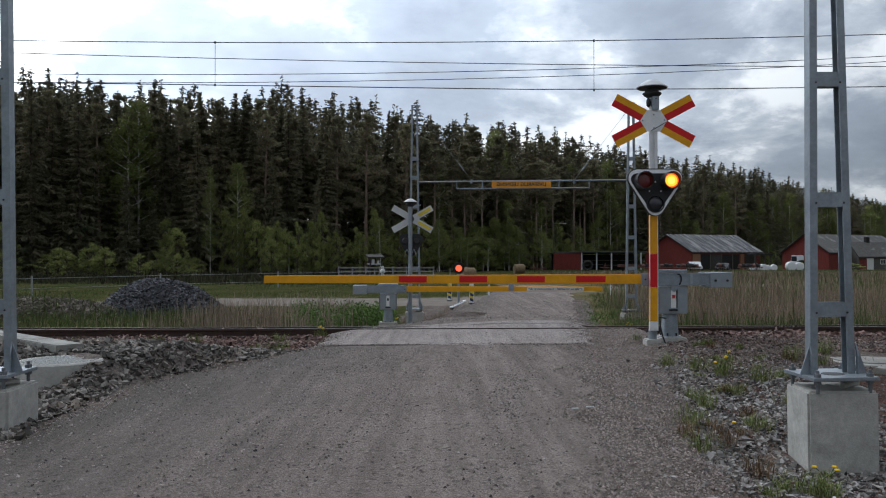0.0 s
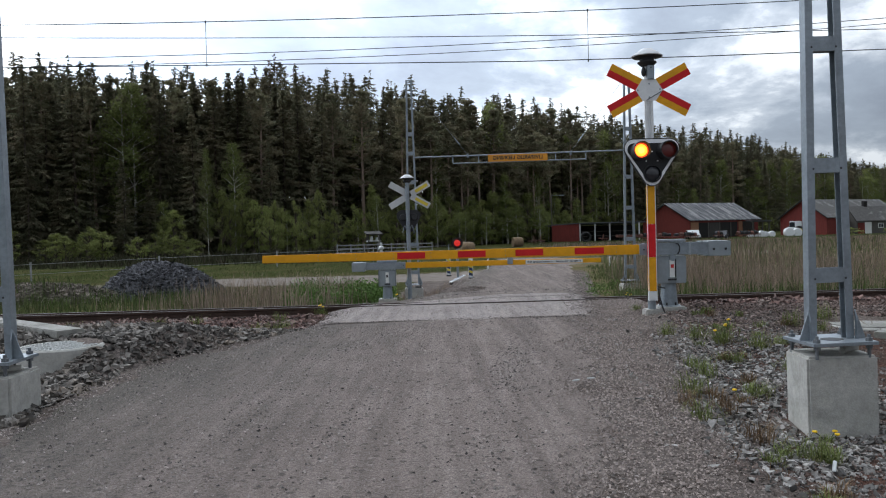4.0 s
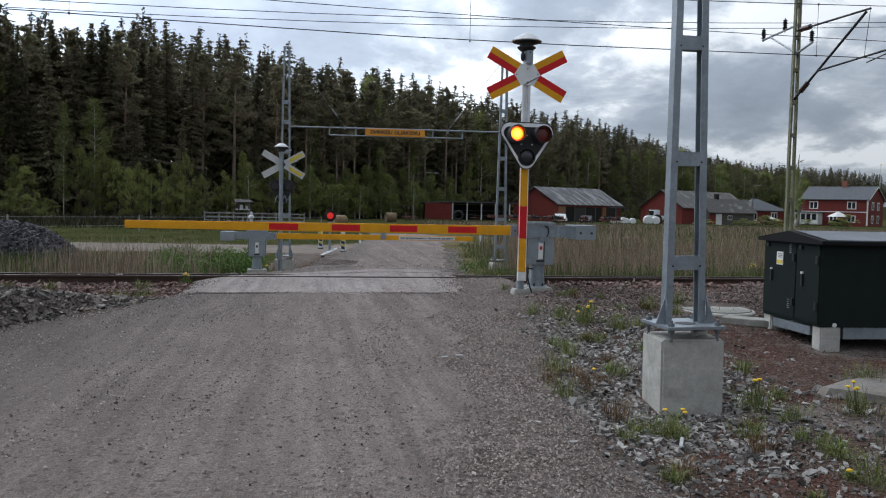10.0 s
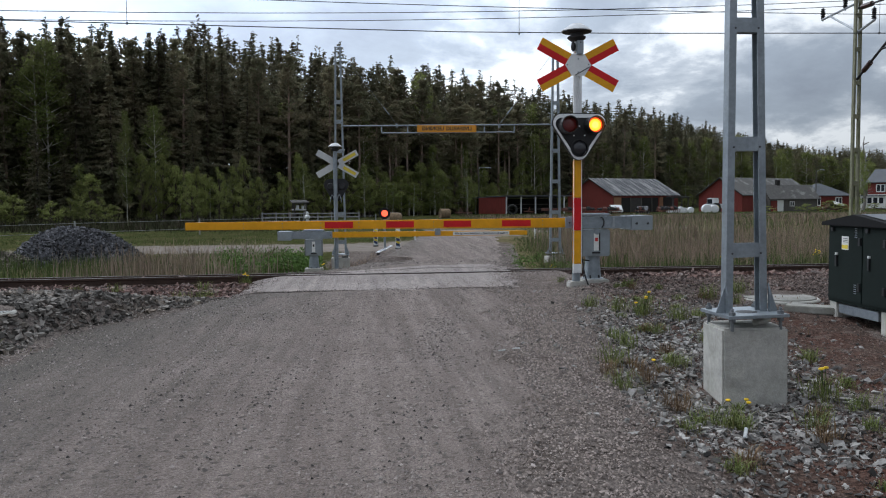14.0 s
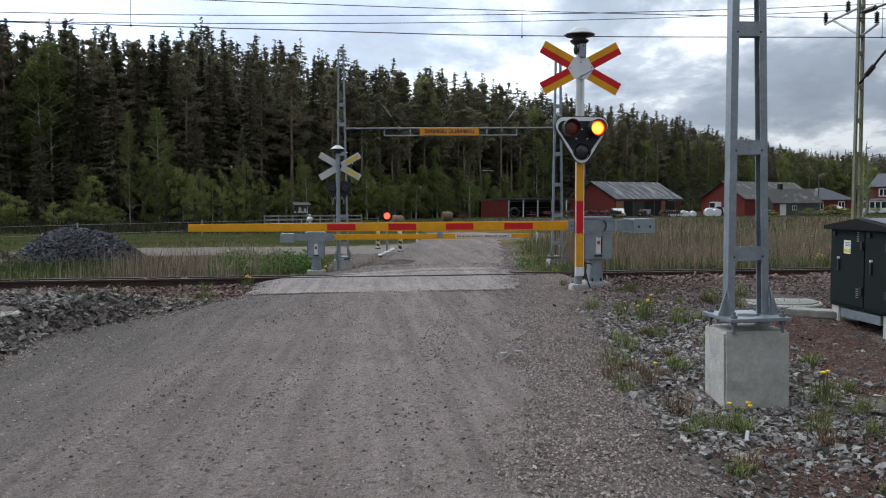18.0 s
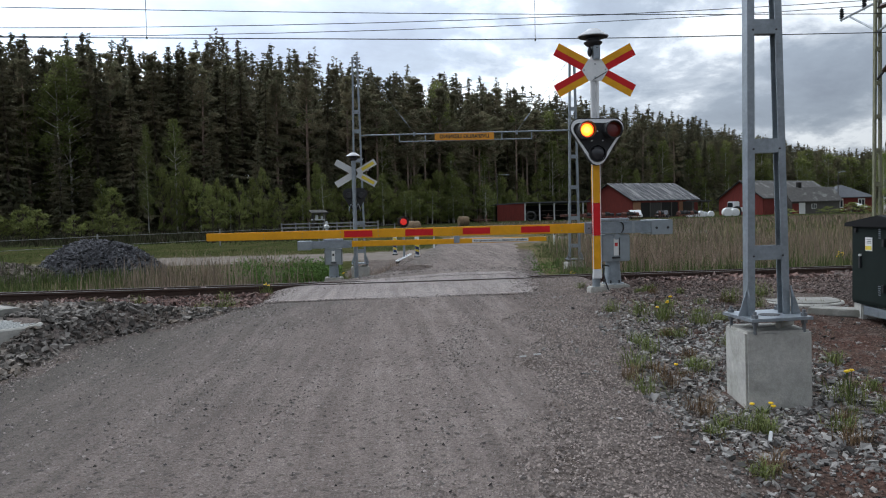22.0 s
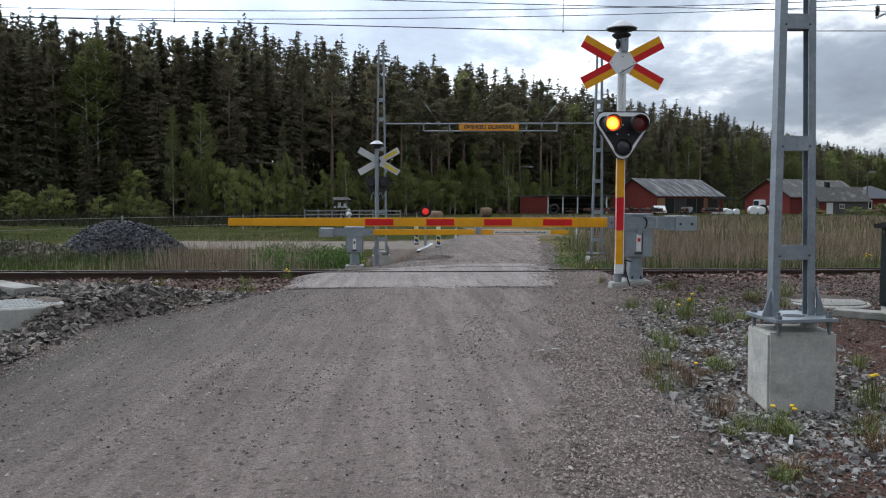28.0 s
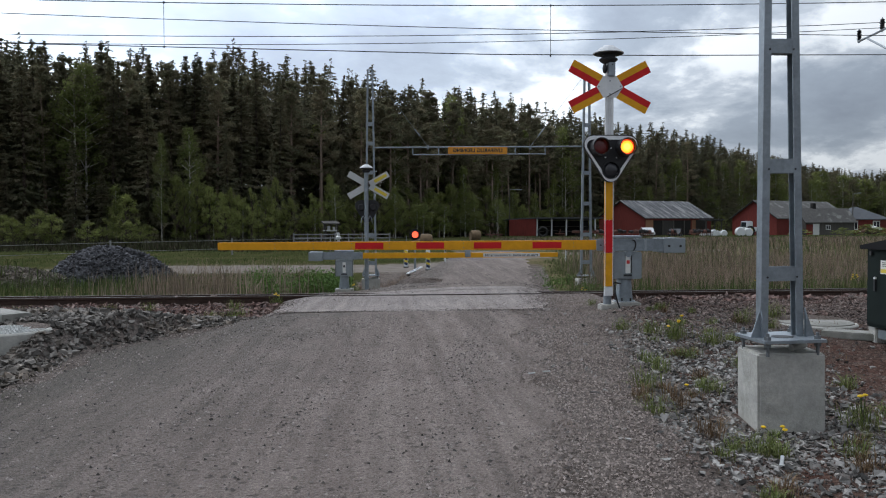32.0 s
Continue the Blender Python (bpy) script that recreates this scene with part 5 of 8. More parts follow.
def spruce_arrays(h, spread, rng, whorls=46, arms=10, per=14, low=0.05, full=1.0):
    tv, tf, mid = trunk_arrays(h, 0.014 * h, rng, 6, 0.004, 0.03)
    st, en, wd = [], [], []
    for k in range(whorls):
        u = (k + rng.random() * 0.8) / whorls
        z = h * (low + (1 - low) * u ** 0.85)
        reach = spread * (1 - u) ** 0.85 * rng.uniform(0.7, 1.15) + 0.12
        for i in range(arms):
            if rng.random() < 0.12:
                continue
            a = rng.random() * 2 * math.pi
            r = reach * rng.uniform(0.6, 1.15)
            x, y = mid(z)
            zz = z + rng.uniform(-0.5, 0.5) * h / whorls
            st.append((x, y, zz))
            en.append((x + r * math.cos(a), y + r * math.sin(a), zz - r * rng.uniform(0.05, 0.45) + 0.1))
            wd.append((0.15 + 0.13 * r) * full)
    # the leader, feathered with short twigs
    for k in range(4):
        st.append((mid(h)[0], mid(h)[1], h - 2.3 + 0.3 * k))
        en.append((mid(h)[0] + rng.normal(0, 0.05), mid(h)[1] + rng.normal(0, 0.05), h - 0.95 + 0.3 * k))
        wd.append((0.26 - 0.05 * k) * full)
    return (tv, tf), sprays(rng, st, en, wd, per, 0.75)


def clump_arrays(rng, centres, radii, per, leaf, flat=0.8):
    """Leaf clumps: small ragged triangles strewn through balls of air."""
    vs = []
    for c, r in zip(centres, radii):
        d = rng.normal(size=(per, 3))
        d /= np.linalg.norm(d, axis=1)[:, None]
        p = np.asarray(c) + d * (r * rng.random((per, 1)) ** 0.45) * (1, 1, flat)
        a = rng.normal(size=(per, 3))
        b = rng.normal(size=(per, 3))
        s = leaf * rng.uniform(0.6, 1.3, (per, 1))
        a *= s / np.linalg.norm(a, axis=1)[:, None]
        b *= s / np.linalg.norm(b, axis=1)[:, None]
        vs.append(np.stack([p, p + a, p + b], 1).reshape(-1, 3))
    v = np.concatenate(vs)
    return v, np.arange(len(v)).reshape(-1, 3)


def pine_arrays(h, spread, rng, crown_from=0.5, n=56, per=95):
    tv, tf, mid = trunk_arrays(h, 0.013 * h, rng, 6, 0.008, 0.15)
    cs, rs, limbs = [], [], Geo()
    for k in range(n):
        u = rng.random()
        z = h * (crown_from + (1.0 - crown_from) * u)
        r = spread * (1 - 0.75 * u ** 1.6) * rng.uniform(0.25, 1.0)
        a = rng.random() * 2 * math.pi
        x, y = mid(z)
        cs.append((x + r * math.cos(a), y + r * math.sin(a), z + 0.3))
        rs.append(rng.uniform(0.5, 1.0) * (1.15 - 0.5 * u))
        if k % 2 == 0:
            limbs.tube((x, y, z - 0.5), cs[-1], 0.06, 0.02, 4, False)
    for k in range(9):
        z = h * (0.84 + 0.02 * k)
        cs.append((mid(z)[0] + rng.normal(0, 0.12), mid(z)[1] + rng.normal(0, 0.12), z))
        rs.append(0.95 - 0.075 * k)
    return (tv, tf), limbs, clump_arrays(rng, cs, rs, per, 0.22, 0.5)


def birch_arrays(h, spread, rng, n=50, per=100, low=0.18, leaf=0.17, clump=1.0):
    tv, tf, mid = trunk_arrays(h, 0.010 * h, rng, 6, 0.012, 0.1)
    cs, rs, limbs = [], [], Geo()
    for k in range(n):
        u = rng.random() ** 0.85
        z = h * (low + (1 - low) * u)
        r = spread * math.sin(math.pi * (0.15 + 0.80 * u)) * rng.uniform(0.15, 1.05)
        a = rng.random() * 2 * math.pi
        x, y = mid(z)
        cs.append((x + r * math.cos(a), y + r * math.sin(a), z))
        rs.append(rng.uniform(0.45, 0.95) * (0.6 + 0.05 * h) * clump)
        if k % 2 == 0:
            limbs.tube((x, y, max(0.3, z - 0.9)), cs[-1], 0.045, 0.015, 4, False)
    return (tv, tf), limbs, clump_arrays(rng, cs, rs, per, leaf)


def mesh_of(name, v, f, mat):
    me = bpy.data.meshes.new(name)
    me.vertices.add(len(v))
    me.vertices.foreach_set("co", np.asarray(v, np.float32).ravel())
    me.loops.add(f.size)
    me.loops.foreach_set("vertex_index", np.asarray(f, np.int32).ravel())
    me.polygons.add(len(f))
    me.polygons.foreach_set("loop_start", np.arange(0, f.size, f.shape[1], dtype=np.int32))
    me.update(calc_edges=True)
    me.materials.append(mat)
    return me


def tree(name, label, trunk, crown, bark, leaves, limbs=None, group="edge of the wood"):
    ob = thing(name, pose(0, 0, -500), label, "tree" if name != "bush" else "bush", group)
    tv, tf = trunk
    if limbs and limbs.v:
        quads = np.array(limbs.f)
        tris = np.concatenate([quads[:, (0, 1, 2)], quads[:, (0, 2, 3)]])
        tv, tf = joined([(tv, tf), (np.array(limbs.v), tris)])
    for nm, (v, f), mat in (("trunk", (tv, tf), bark), ("crown", crown, leaves)):
        o = new(nm, mesh_of(nm, v, f, mat))
        o.parent = ob
    return ob


rng = np.random.default_rng(11)
SPRUCES, PINES, BIRCHES, BUSHES = [], [], [], []
for k in range(5):
    t_, c_ = spruce_arrays(22 + rng.uniform(-1, 1), rng.uniform(2.9, 4.2), rng, 50, 11, 24)
    SPRUCES.append(tree("spruce", "tall dark green spruce at the edge of the wood", t_, c_, BARK, SPRUCE))
for k in range(4):
    t_, l_, c_ = pine_arrays(21 + rng.uniform(-1, 1), rng.uniform(2.3, 3.2), rng, (0.4, 0.6, 0.5, 0.4)[k])
    PINES.append(tree("pine", "tall pine with a bare reddish trunk", t_, c_, PINE_BARK, PINE, l_))
for k in range(4):
    t_, l_, c_ = birch_arrays(13 + rng.uniform(-1, 1), rng.uniform(1.8, 2.4), rng)
    BIRCHES.append(tree("birch", "slender birch with fresh light green leaves", t_, c_, BIRCH_BARK, BIRCH, l_))
for k in range(4):
    t_, l_, c_ = birch_arrays(4.2 + rng.uniform(-0.5, 0.5), rng.uniform(1.2, 1.6), rng, 46, 70, 0.07, 0.11, 0.58)
    BUSHES.append(tree("bush", "fresh green deciduous bush before the wood", t_, c_, BARK, SHRUB, l_))


def wood_top(x, y):
    """How high the wood stands: it sinks away towards the right."""
    return float(np.interp(x / y, [-0.75, -0.54, -0.40, -0.27, -0.21, -0.13, -0.03, 0.01, 0.115, 0.22, 0.36, 0.46, 0.54, 0.64, 0.8], [0.225, 0.222, 0.207, 0.200, 0.202, 0.190, 0.182, 0.168, 0.151, 0.131, 0.108, 0.082, 0.066, 0.060, 0.058])) * y + 1.5


def plant(base, x, y, size, wide=None, tall=None):
    z = float(height(x, y)) - 0.1
    s = (wood_top(x, y) - z) * size / tall if tall else size
    w = (wide or 1.0) * (max(s, 0.62) if tall else size if wide is None else 1.0)
    ob = copy_thing(base, pose(x, y, z, rng.normal(0, 1.2), rng.normal(0, 1.2), rng.random() * 360))
    ob.scale = (w, w, s)
    return ob


def edge_y(x):
    return float(np.interp(x, EDGE_X, EDGE_Y))


def plant_wood():
    """The wood's edge: a mixed front of spruce, pine and birch, bushes before it."""
    x = -62.0
    while x < 230:
        y0 = edge_y(x)
        step = 2.2 + 0.012 * max(0, y0 - 80)
        for row in range(3):
            xx, yy = x + rng.uniform(-1.0, 1.0), y0 + 1.5 + row * 4.2 + rng.uniform(-1.4, 1.4)
            pick = rng.random()
            tall = rng.uniform(0.80, 1.0) + 0.02 * row
            leafy = 0.12 if x / y0 > 0.42 else 0.0
            if pick < leafy:
                plant(BIRCHES[rng.integers(4)], xx, yy - 3, rng.uniform(0.7, 1.0), rng.uniform(1.2, 1.9), 13)
            elif pick < (0.54 if x < -4 else 0.34 if x < 30 else 0.45):
                plant(SPRUCES[rng.integers(5)], xx, yy, tall, rng.uniform(0.85, 1.15), 22)
            elif pick < (0.985 if x < -4 else 0.87):
                plant(PINES[rng.integers(4)], xx, yy, tall * 0.92, rng.uniform(0.9, 1.2), 21)
            else:
                plant(BIRCHES[rng.integers(4)], xx, yy - 2, rng.uniform(0.55, 0.85), rng.uniform(0.9, 1.1), 13)
            x += step / 3
        for _ in range(1 if -24 < x < 0 else 2 if 0 <= x < 26 else 0):
            plant(BIRCHES[rng.integers(4)], x + rng.uniform(-1.5, 1.5), y0 - rng.uniform(1.0, 6.0), rng.uniform(0.30, 0.52), rng.uniform(0.5, 0.8))
        if rng.random() < 0.85:
            plant(BUSHES[rng.integers(4)], x + rng.uniform(-1, 1), y0 - rng.uniform(0.2, 9.0 if x < -5 else 3.5), rng.uniform(0.5, 1.2), rng.uniform(0.7, 1.2))
        if rng.random() < (0.6 if x < -4 else 0.1):
            plant(SPRUCES[rng.integers(5)], x + rng.uniform(-1, 1), y0 - rng.uniform(-1.5, 1.5), rng.uniform(0.3, 0.75), rng.uniform(0.6, 0.85), 22)
        if rng.random() < (0.12 if x < -4 else 0.3):
            plant(BIRCHES[rng.integers(4)], x, y0 - rng.uniform(0, 2), rng.uniform(0.28, 0.5), rng.uniform(0.6, 0.9), 13)


plant_wood()
for k in range(20):
    gx = -41.5 + 0.95 * k
    plant(SPRUCES[k % 5], gx, edge_y(gx) + 4 + 6 * rng.random(), rng.uniform(0.93, 1.0), rng.uniform(0.9, 1.1), 22)
for bx, by, bs in ((94.2, 136, 0.42), (96.2, 136.5, 0.5), (66.5, 120, 0.36), (70.4, 120, 0.4), (72.6, 121, 0.3), (55.9, 112, 0.34), (88.5, 137, 0.28)):
    plant(BUSHES[rng.integers(4)], bx, by, bs, 1.2)
plant(BIRCHES[1], 62.7, 100.0, 0.62, 0.45)


def stand(base, across, before, top, full, wide):
    """A tree at the edge of the wood in a given direction: how far before it, how high its top shows, its own height."""
    y = 80.0
    for _ in range(30):
        y = edge_y(across * y) - before
    x = across * y
    z = float(height(x, y)) - 0.1
    s = (top * y + 1.56 - z) / full
    ob = copy_thing(base, pose(x, y, z, 0, 0, rng.random() * 360))
    ob.scale = (wide, wide, s)
    return ob


for across, before, top, wide in ((-0.285, 6, 0.112, 0.42), (-0.251, 5, 0.118, 0.78), (-0.372, -3, 0.195, 1.5), (-0.386, -2, 0.165, 1.4),
                                  (0.062, -4, 0.148, 1.3), (0.072, -4, 0.125, 1.3), (0.2, -3, 0.114, 1.2), (0.155, -3, 0.115, 1.1), (0.215, -2, 0.085, 1.2), (-0.005, 0, 0.10, 0.9), (0.29, 0, 0.07, 1.3), (0.44, 0, 0.058, 1.6), (0.47, 2, 0.05, 1.5), (0.52, 2, 0.052, 1.6)):
    stand(BIRCHES[rng.integers(4)], across, before, top, 13.0, wide)
for across, before, top, wide in ((-0.268, 6, 0.048, 1.0), (-0.243, 6, 0.058, 1.1), (-0.258, 7, 0.036, 0.9), (-0.229, 7, 0.044, 1.0), (-0.204, 9, 0.049, 0.8), (-0.195, 9, 0.040, 0.7), (-0.178, 10, 0.047, 0.7), (-0.162, 9, 0.036, 0.7), (-0.149, 9, 0.054, 0.85), (-0.131, 9, 0.03, 0.9), (-0.155, 10, 0.028, 0.9), (-0.214, 9, 0.03, 0.8), (-0.105, 7, 0.03, 1.0), (-0.085, 6, 0.04, 1.0),
                                  (-0.414, 12, 0.015, 1.2), (-0.43, 11, 0.018, 1.1), (-0.372, 12, 0.006, 0.8), (-0.35, 12, 0.009, 0.75), (-0.326, 12, -0.001, 0.8), (-0.31, 12, -0.004, 0.7), (-0.46, 11, 0.01, 1.1),
                                  (-0.01, 4, 0.024, 1.3), (0.02, 4, 0.03, 1.2), (0.05, 3, 0.021, 1.4), (0.075, 2, 0.026, 1.3), (0.094, 3, 0.014, 1.3), (0.125, 2, 0.018, 1.4), (0.15, 2, 0.012, 1.3), (-0.04, 5, 0.03, 1.2), (-0.065, 5, 0.022, 1.1), (0.0, 6, 0.018, 1.5), (0.035, 5, 0.02, 1.6), (0.062, 5, 0.03, 1.5), (0.085, 4, 0.022, 1.5), (0.105, 4, 0.028, 1.5), (0.14, 4, 0.022, 1.5), (0.165, 3, 0.02, 1.5), (-0.025, 6, 0.034, 1.3), (0.012, 5, 0.036, 1.2), (0.185, 3, 0.026, 1.6)):
    stand(BUSHES[rng.integers(4)], across, before, top + (0.010 if -0.11 < across < 0.19 else 0.0), 4.2, wide)
for across, before in ((0.026, 0.5), (0.034, 1.5), (0.047, -1), (0.106, 0), (0.113, 1.5), (0.118, 0.5), (0.133, 0), (0.158, 1), (0.166, -1), (0.172, 0.5), (0.182, 1.0), (-0.012, 0), (0.083, 0)):
    stand(PINES[(1, 2)[rng.integers(2)]], across, before + 1.0, rng.uniform(0.115, 0.155) - 0.12 * across, 21.0, 0.9)


def dead_tree():
    """A bare bleached trunk with a few broken limbs."""
    r3 = np.random.default_rng(31)
    ob = thing("dead_tree", pose(85.2, 135, -0.6), "dead bare tree with a pale broken trunk", "tree")
    path = [Vector((0.25 * math.sin(1.3 * k), 0.2 * math.cos(1.7 * k), 1.42 * k)) for k in range(10)]
    g = Geo()
    for k, (a, b) in enumerate(zip(path, path[1:])):
        g.tube(a, b, 0.30 - 0.028 * k, 0.272 - 0.028 * k, 8)
    part("trunk", g, DEAD_WOOD, ob)
    for k in range(14):
        base = path[2 + k % 7]
        a, l = r3.random() * 6.283, r3.uniform(0.7, 1.9)
        elbow = base + Vector((math.cos(a) * l, math.sin(a) * l, r3.uniform(-0.3, 0.8)))
        tip = elbow + Vector((math.cos(a + 0.6) * l * 0.7, math.sin(a + 0.6) * l * 0.7, r3.uniform(-0.7, 0.9)))
        part("limb", Geo().tube(base, elbow, 0.09, 0.055, 6).tube(elbow, tip, 0.055, 0.02, 6), DEAD_WOOD, ob)
    return ob


DEAD_WOOD = material("bleached_wood", (0.20, 0.185, 0.17), 0.9, grain=0.3, scale=5, second=(0.10, 0.09, 0.08), coarse_scale=1.0)
dead_tree()


def deep_wood():
    """All that stands behind the edge, joined."""
    r2 = np.random.default_rng(5)
    crowns = []
    kinds = [spruce_arrays(23, 3.6, r2, 22, 8, 8, 0.42, 1.5) for _ in range(4)]
    for k in range(900):
        x = -70 + 430 * r2.random() ** 1.75
        deep = 8 + 42 * r2.random() ** 1.5
        y = edge_y(x) + deep
        (tv, tf), (cv, cf) = kinds[k % 4]
        s, w, a = r2.uniform(0.88, 1.01) * wood_top(x, y) / 23, r2.uniform(0.9, 1.25), r2.random() * 6.28
        w *= max(s, 0.6)
        m = np.array([[w * math.cos(a), -w * math.sin(a), 0], [w * math.sin(a), w * math.cos(a), 0], [0, 0, s]])
        off = np.array([x, y, float(height(x, y)) - 0.2])
        crowns.append(((cv @ m.T) * 1.0 + off, cf))
    low = [spruce_arrays(12, 2.6, r2, 16, 7, 8, 0.03, 2.2) for _ in range(3)]
    for k in range(680):
        x = -66 + 330 * r2.random() ** 1.5
        y = edge_y(x) + 4.5 + 14 * r2.random()
        cv, cf = low[k % 3][1]
        w, a = r2.uniform(1.0, 1.5), r2.random() * 6.28
        m = np.array([[w * math.cos(a), -w * math.sin(a), 0], [w * math.sin(a), w * math.cos(a), 0], [0, 0, 0.70 * wood_top(x, y) / 12]])
        crowns.append(((cv @ m.T) + np.array([x, y, float(height(x, y)) - 0.2]), cf))
    v, f = joined(crowns)
    return stuff_mesh("deep_wood", v, f, SPRUCE, "dense dark conifer wood behind its edge", "forest")


deep_wood()
for base in (*SPRUCES, *PINES, *BIRCHES, *BUSHES):
    for o in (*base.children, base):
        bpy.data.objects.remove(o)


# ---- farm ----
RED_WOOD = material("falu_red_boards", (0.15, 0.024, 0.018), 0.9, grain=0.15, scale=10, coarse=0.2, coarse_scale=0.8, stretch=(6, 6, 0.6), each=0.06)
OLD_WOOD = material("weathered_boards", (0.085, 0.078, 0.070), 0.9, grain=0.25, scale=8, coarse=0.2, stretch=(5, 5, 0.5))
DARK_BOARD = material("dark_boards", (0.04, 0.036, 0.033), 0.9, grain=0.25, scale=8, coarse=0.2, stretch=(5, 5, 0.5))
TAN_WOOD = material("tan_boards", (0.26, 0.13, 0.07), 0.85, grain=0.15, scale=8, stretch=(5, 5, 0.5))
ROOF_METAL = material("worn_roof_sheet", (0.065, 0.066, 0.072), 0.65, 0.1, grain=0.2, scale=3, second=(0.23, 0.225, 0.22), second_at=(0.47, 0.62), coarse_scale=0.75, stretch=(2.2, 0.3, 0.5))
ROOF_OLD = material("mossy_roof_tiles", (0.085, 0.080, 0.075), 0.85, grain=0.25, scale=3, second=(0.18, 0.178, 0.165), second_at=(0.55, 0.65), coarse_scale=0.7)
ROOF_DARK = material("dark_grey_roof", (0.075, 0.080, 0.09), 0.8, grain=0.15, scale=4, coarse=0.12)
# near-black: painted shade inside farm buildings, also a few black parts
SHADE_BLACK = material("shade_and_black_parts", (0.012, 0.011, 0.010), 0.95)
TRIM = material("white_trim", (0.62, 0.62, 0.60), 0.6)
PANE = material("window_glass", (0.02, 0.025, 0.03), 0.08, spec=0.6)
BRICK_RED = material("chimney_brick", (0.25, 0.10, 0.07), 0.9, grain=0.2, scale=8)


def building(name, m, L, W, eave, rise, wall, roof, label, hip=False, over=0.35):
    """A house body with gables at both ends of its x axis, its front along y = 0."""
    ob = thing(name, m, label, "building" if "house" not in name else "house")
    t = 0.15
    part("front_wall", Geo().box((L / 2, t / 2, eave / 2 - 0.2), (L, t, eave + 0.4)), wall, ob)
    part("back_wall", Geo().box((L / 2, W - t / 2, eave / 2 - 0.2), (L, t, eave + 0.4)), wall, ob)
    for x in (0.0, L - t):
        top = [(0, -0.4), (W, -0.4), (W, eave), (0, eave)] if hip else [(0, -0.4), (W, -0.4), (W, eave), (W / 2, eave + rise), (0, eave)]
        n = len(top)
        part("gable_wall", Geo().add([(x - 0.003, y, z) for y, z in top] + [(x + t + 0.003, y, z) for y, z in top],
                                     [tuple(range(n)), tuple(range(2 * n - 1, n - 1, -1))] + [(i, n + i, n + (i + 1) % n, (i + 1) % n) for i in range(n)]), wall, ob)
    k = rise / (W / 2)
    inset = W / 2 if hip else -over
    for side in (0, 1):
        y0, y1 = (-over, W / 2) if side == 0 else (W + over, W / 2)
        z0 = eave - over * k + 0.02
        a = [(-over, y0, z0), (L + over, y0, z0), (L - inset if hip else L + over, y1, eave + rise + 0.02), (inset if hip else -over, y1, eave + rise + 0.02)]
        g = Geo().add(a + [(x, y, z + 0.12) for x, y, z in a], [(0, 1, 2, 3), (7, 6, 5, 4), (0, 4, 5, 1), (1, 5, 6, 2), (2, 6, 7, 3), (3, 7, 4, 0)])
        part("roof_slope", g, roof, ob)
    if hip:
        for x0, x1 in ((-over, inset), (L + over, L - inset)):
            a = [(x0, -over, eave - over * k + 0.02), (x0, W + over, eave - over * k + 0.02), (x1, W / 2, eave + rise + 0.02)]
            part("roof_slope", Geo().add(a + [(x, y, z + 0.12) for x, y, z in a], [(0, 1, 2), (5, 4, 3), (0, 3, 4, 1), (1, 4, 5, 2), (2, 5, 3, 0)]), roof, ob)
    else:
        for x in (-over, L + over):
            for y0, y1 in ((-over, W / 2), (W + over, W / 2)):
                part("barge_board", Geo().tube((x, y0, eave - over * k), (x, y1, eave + rise), 0.07, n=4), SHADE_BLACK if wall is not RED_WOOD or "house" not in name else TRIM, ob)
    return ob


def window(parent, x, z, w, h, axis="x", y=0.0, out=-1):
    """A white-framed window on a front (axis x) or a gable (axis y)."""
    def bx(c, s):
        return Geo().box(c, s) if axis == "x" else Geo().box((c[1], c[0], c[2]), (s[1], s[0], s[2]))
    fr = part("window", bx((x, y + out * 0.03, z), (w, 0.06, h)), TRIM, parent, "white-framed window")
    for sx in (-1, 1):
        part("pane", bx((x + sx * w * 0.225, y + out * 0.064, z), (w * 0.33, 0.006, h * 0.78)), PANE, fr)
    return fr


def barn():
    ob = building("barn", pose(39.4, 130, -0.45, 0, 0, 30), 16.0, 10.5, 2.85, 2.75, RED_WOOD, ROOF_METAL, "red wooden barn with a worn grey metal roof")
    # the shade inside is a near-black panel on the closed wall
    part("opening", Geo().box((6.3, -0.01, 1.2), (9.0, 0.1, 2.4)), SHADE_BLACK, ob, "near-black panel standing for the shaded open front")
    part("panel", Geo().box((0.95, -0.03, 1.2), (1.7, 0.08, 2.5)), TAN_WOOD, ob, "tan plank panel")
    part("panel", Geo().box((11.6, -0.03, 1.2), (0.9, 0.08, 2.5)), TAN_WOOD, ob, "tan plank panel")
    part("panel", Geo().box((13.6, -0.03, 1.2), (2.8, 0.08, 2.5)), DARK_BOARD, ob, "grey plank panel")
    for x in (4.0, 6.6, 9.2):
        part("opening_post", Geo().box((x, -0.08, 1.2), (0.18, 0.12, 2.4)), OLD_WOOD, ob)
    part("sliding_door", Geo().box((5.3, -0.10, 1.2), (2.3, 0.06, 2.3)), DARK_BOARD, ob, "half-open grey sliding door")
    for k in range(16):
        part("roof_rib", Geo().add([(k * 1.0 + 0.15 + dx, y, z) for dx in (0, 0.06) for y, z in ((-0.33, 2.82), (5.25, 5.74))] + [(k * 1.0 + 0.15 + dx, y, z + 0.05) for dx in (0, 0.06) for y, z in ((-0.33, 2.82), (5.25, 5.74))],
                                   [(0, 1, 3, 2), (4, 6, 7, 5), (0, 4, 5, 1), (2, 3, 7, 6), (1, 5, 7, 3), (0, 2, 6, 4)]), ROOF_METAL, ob)
    return ob


barn()


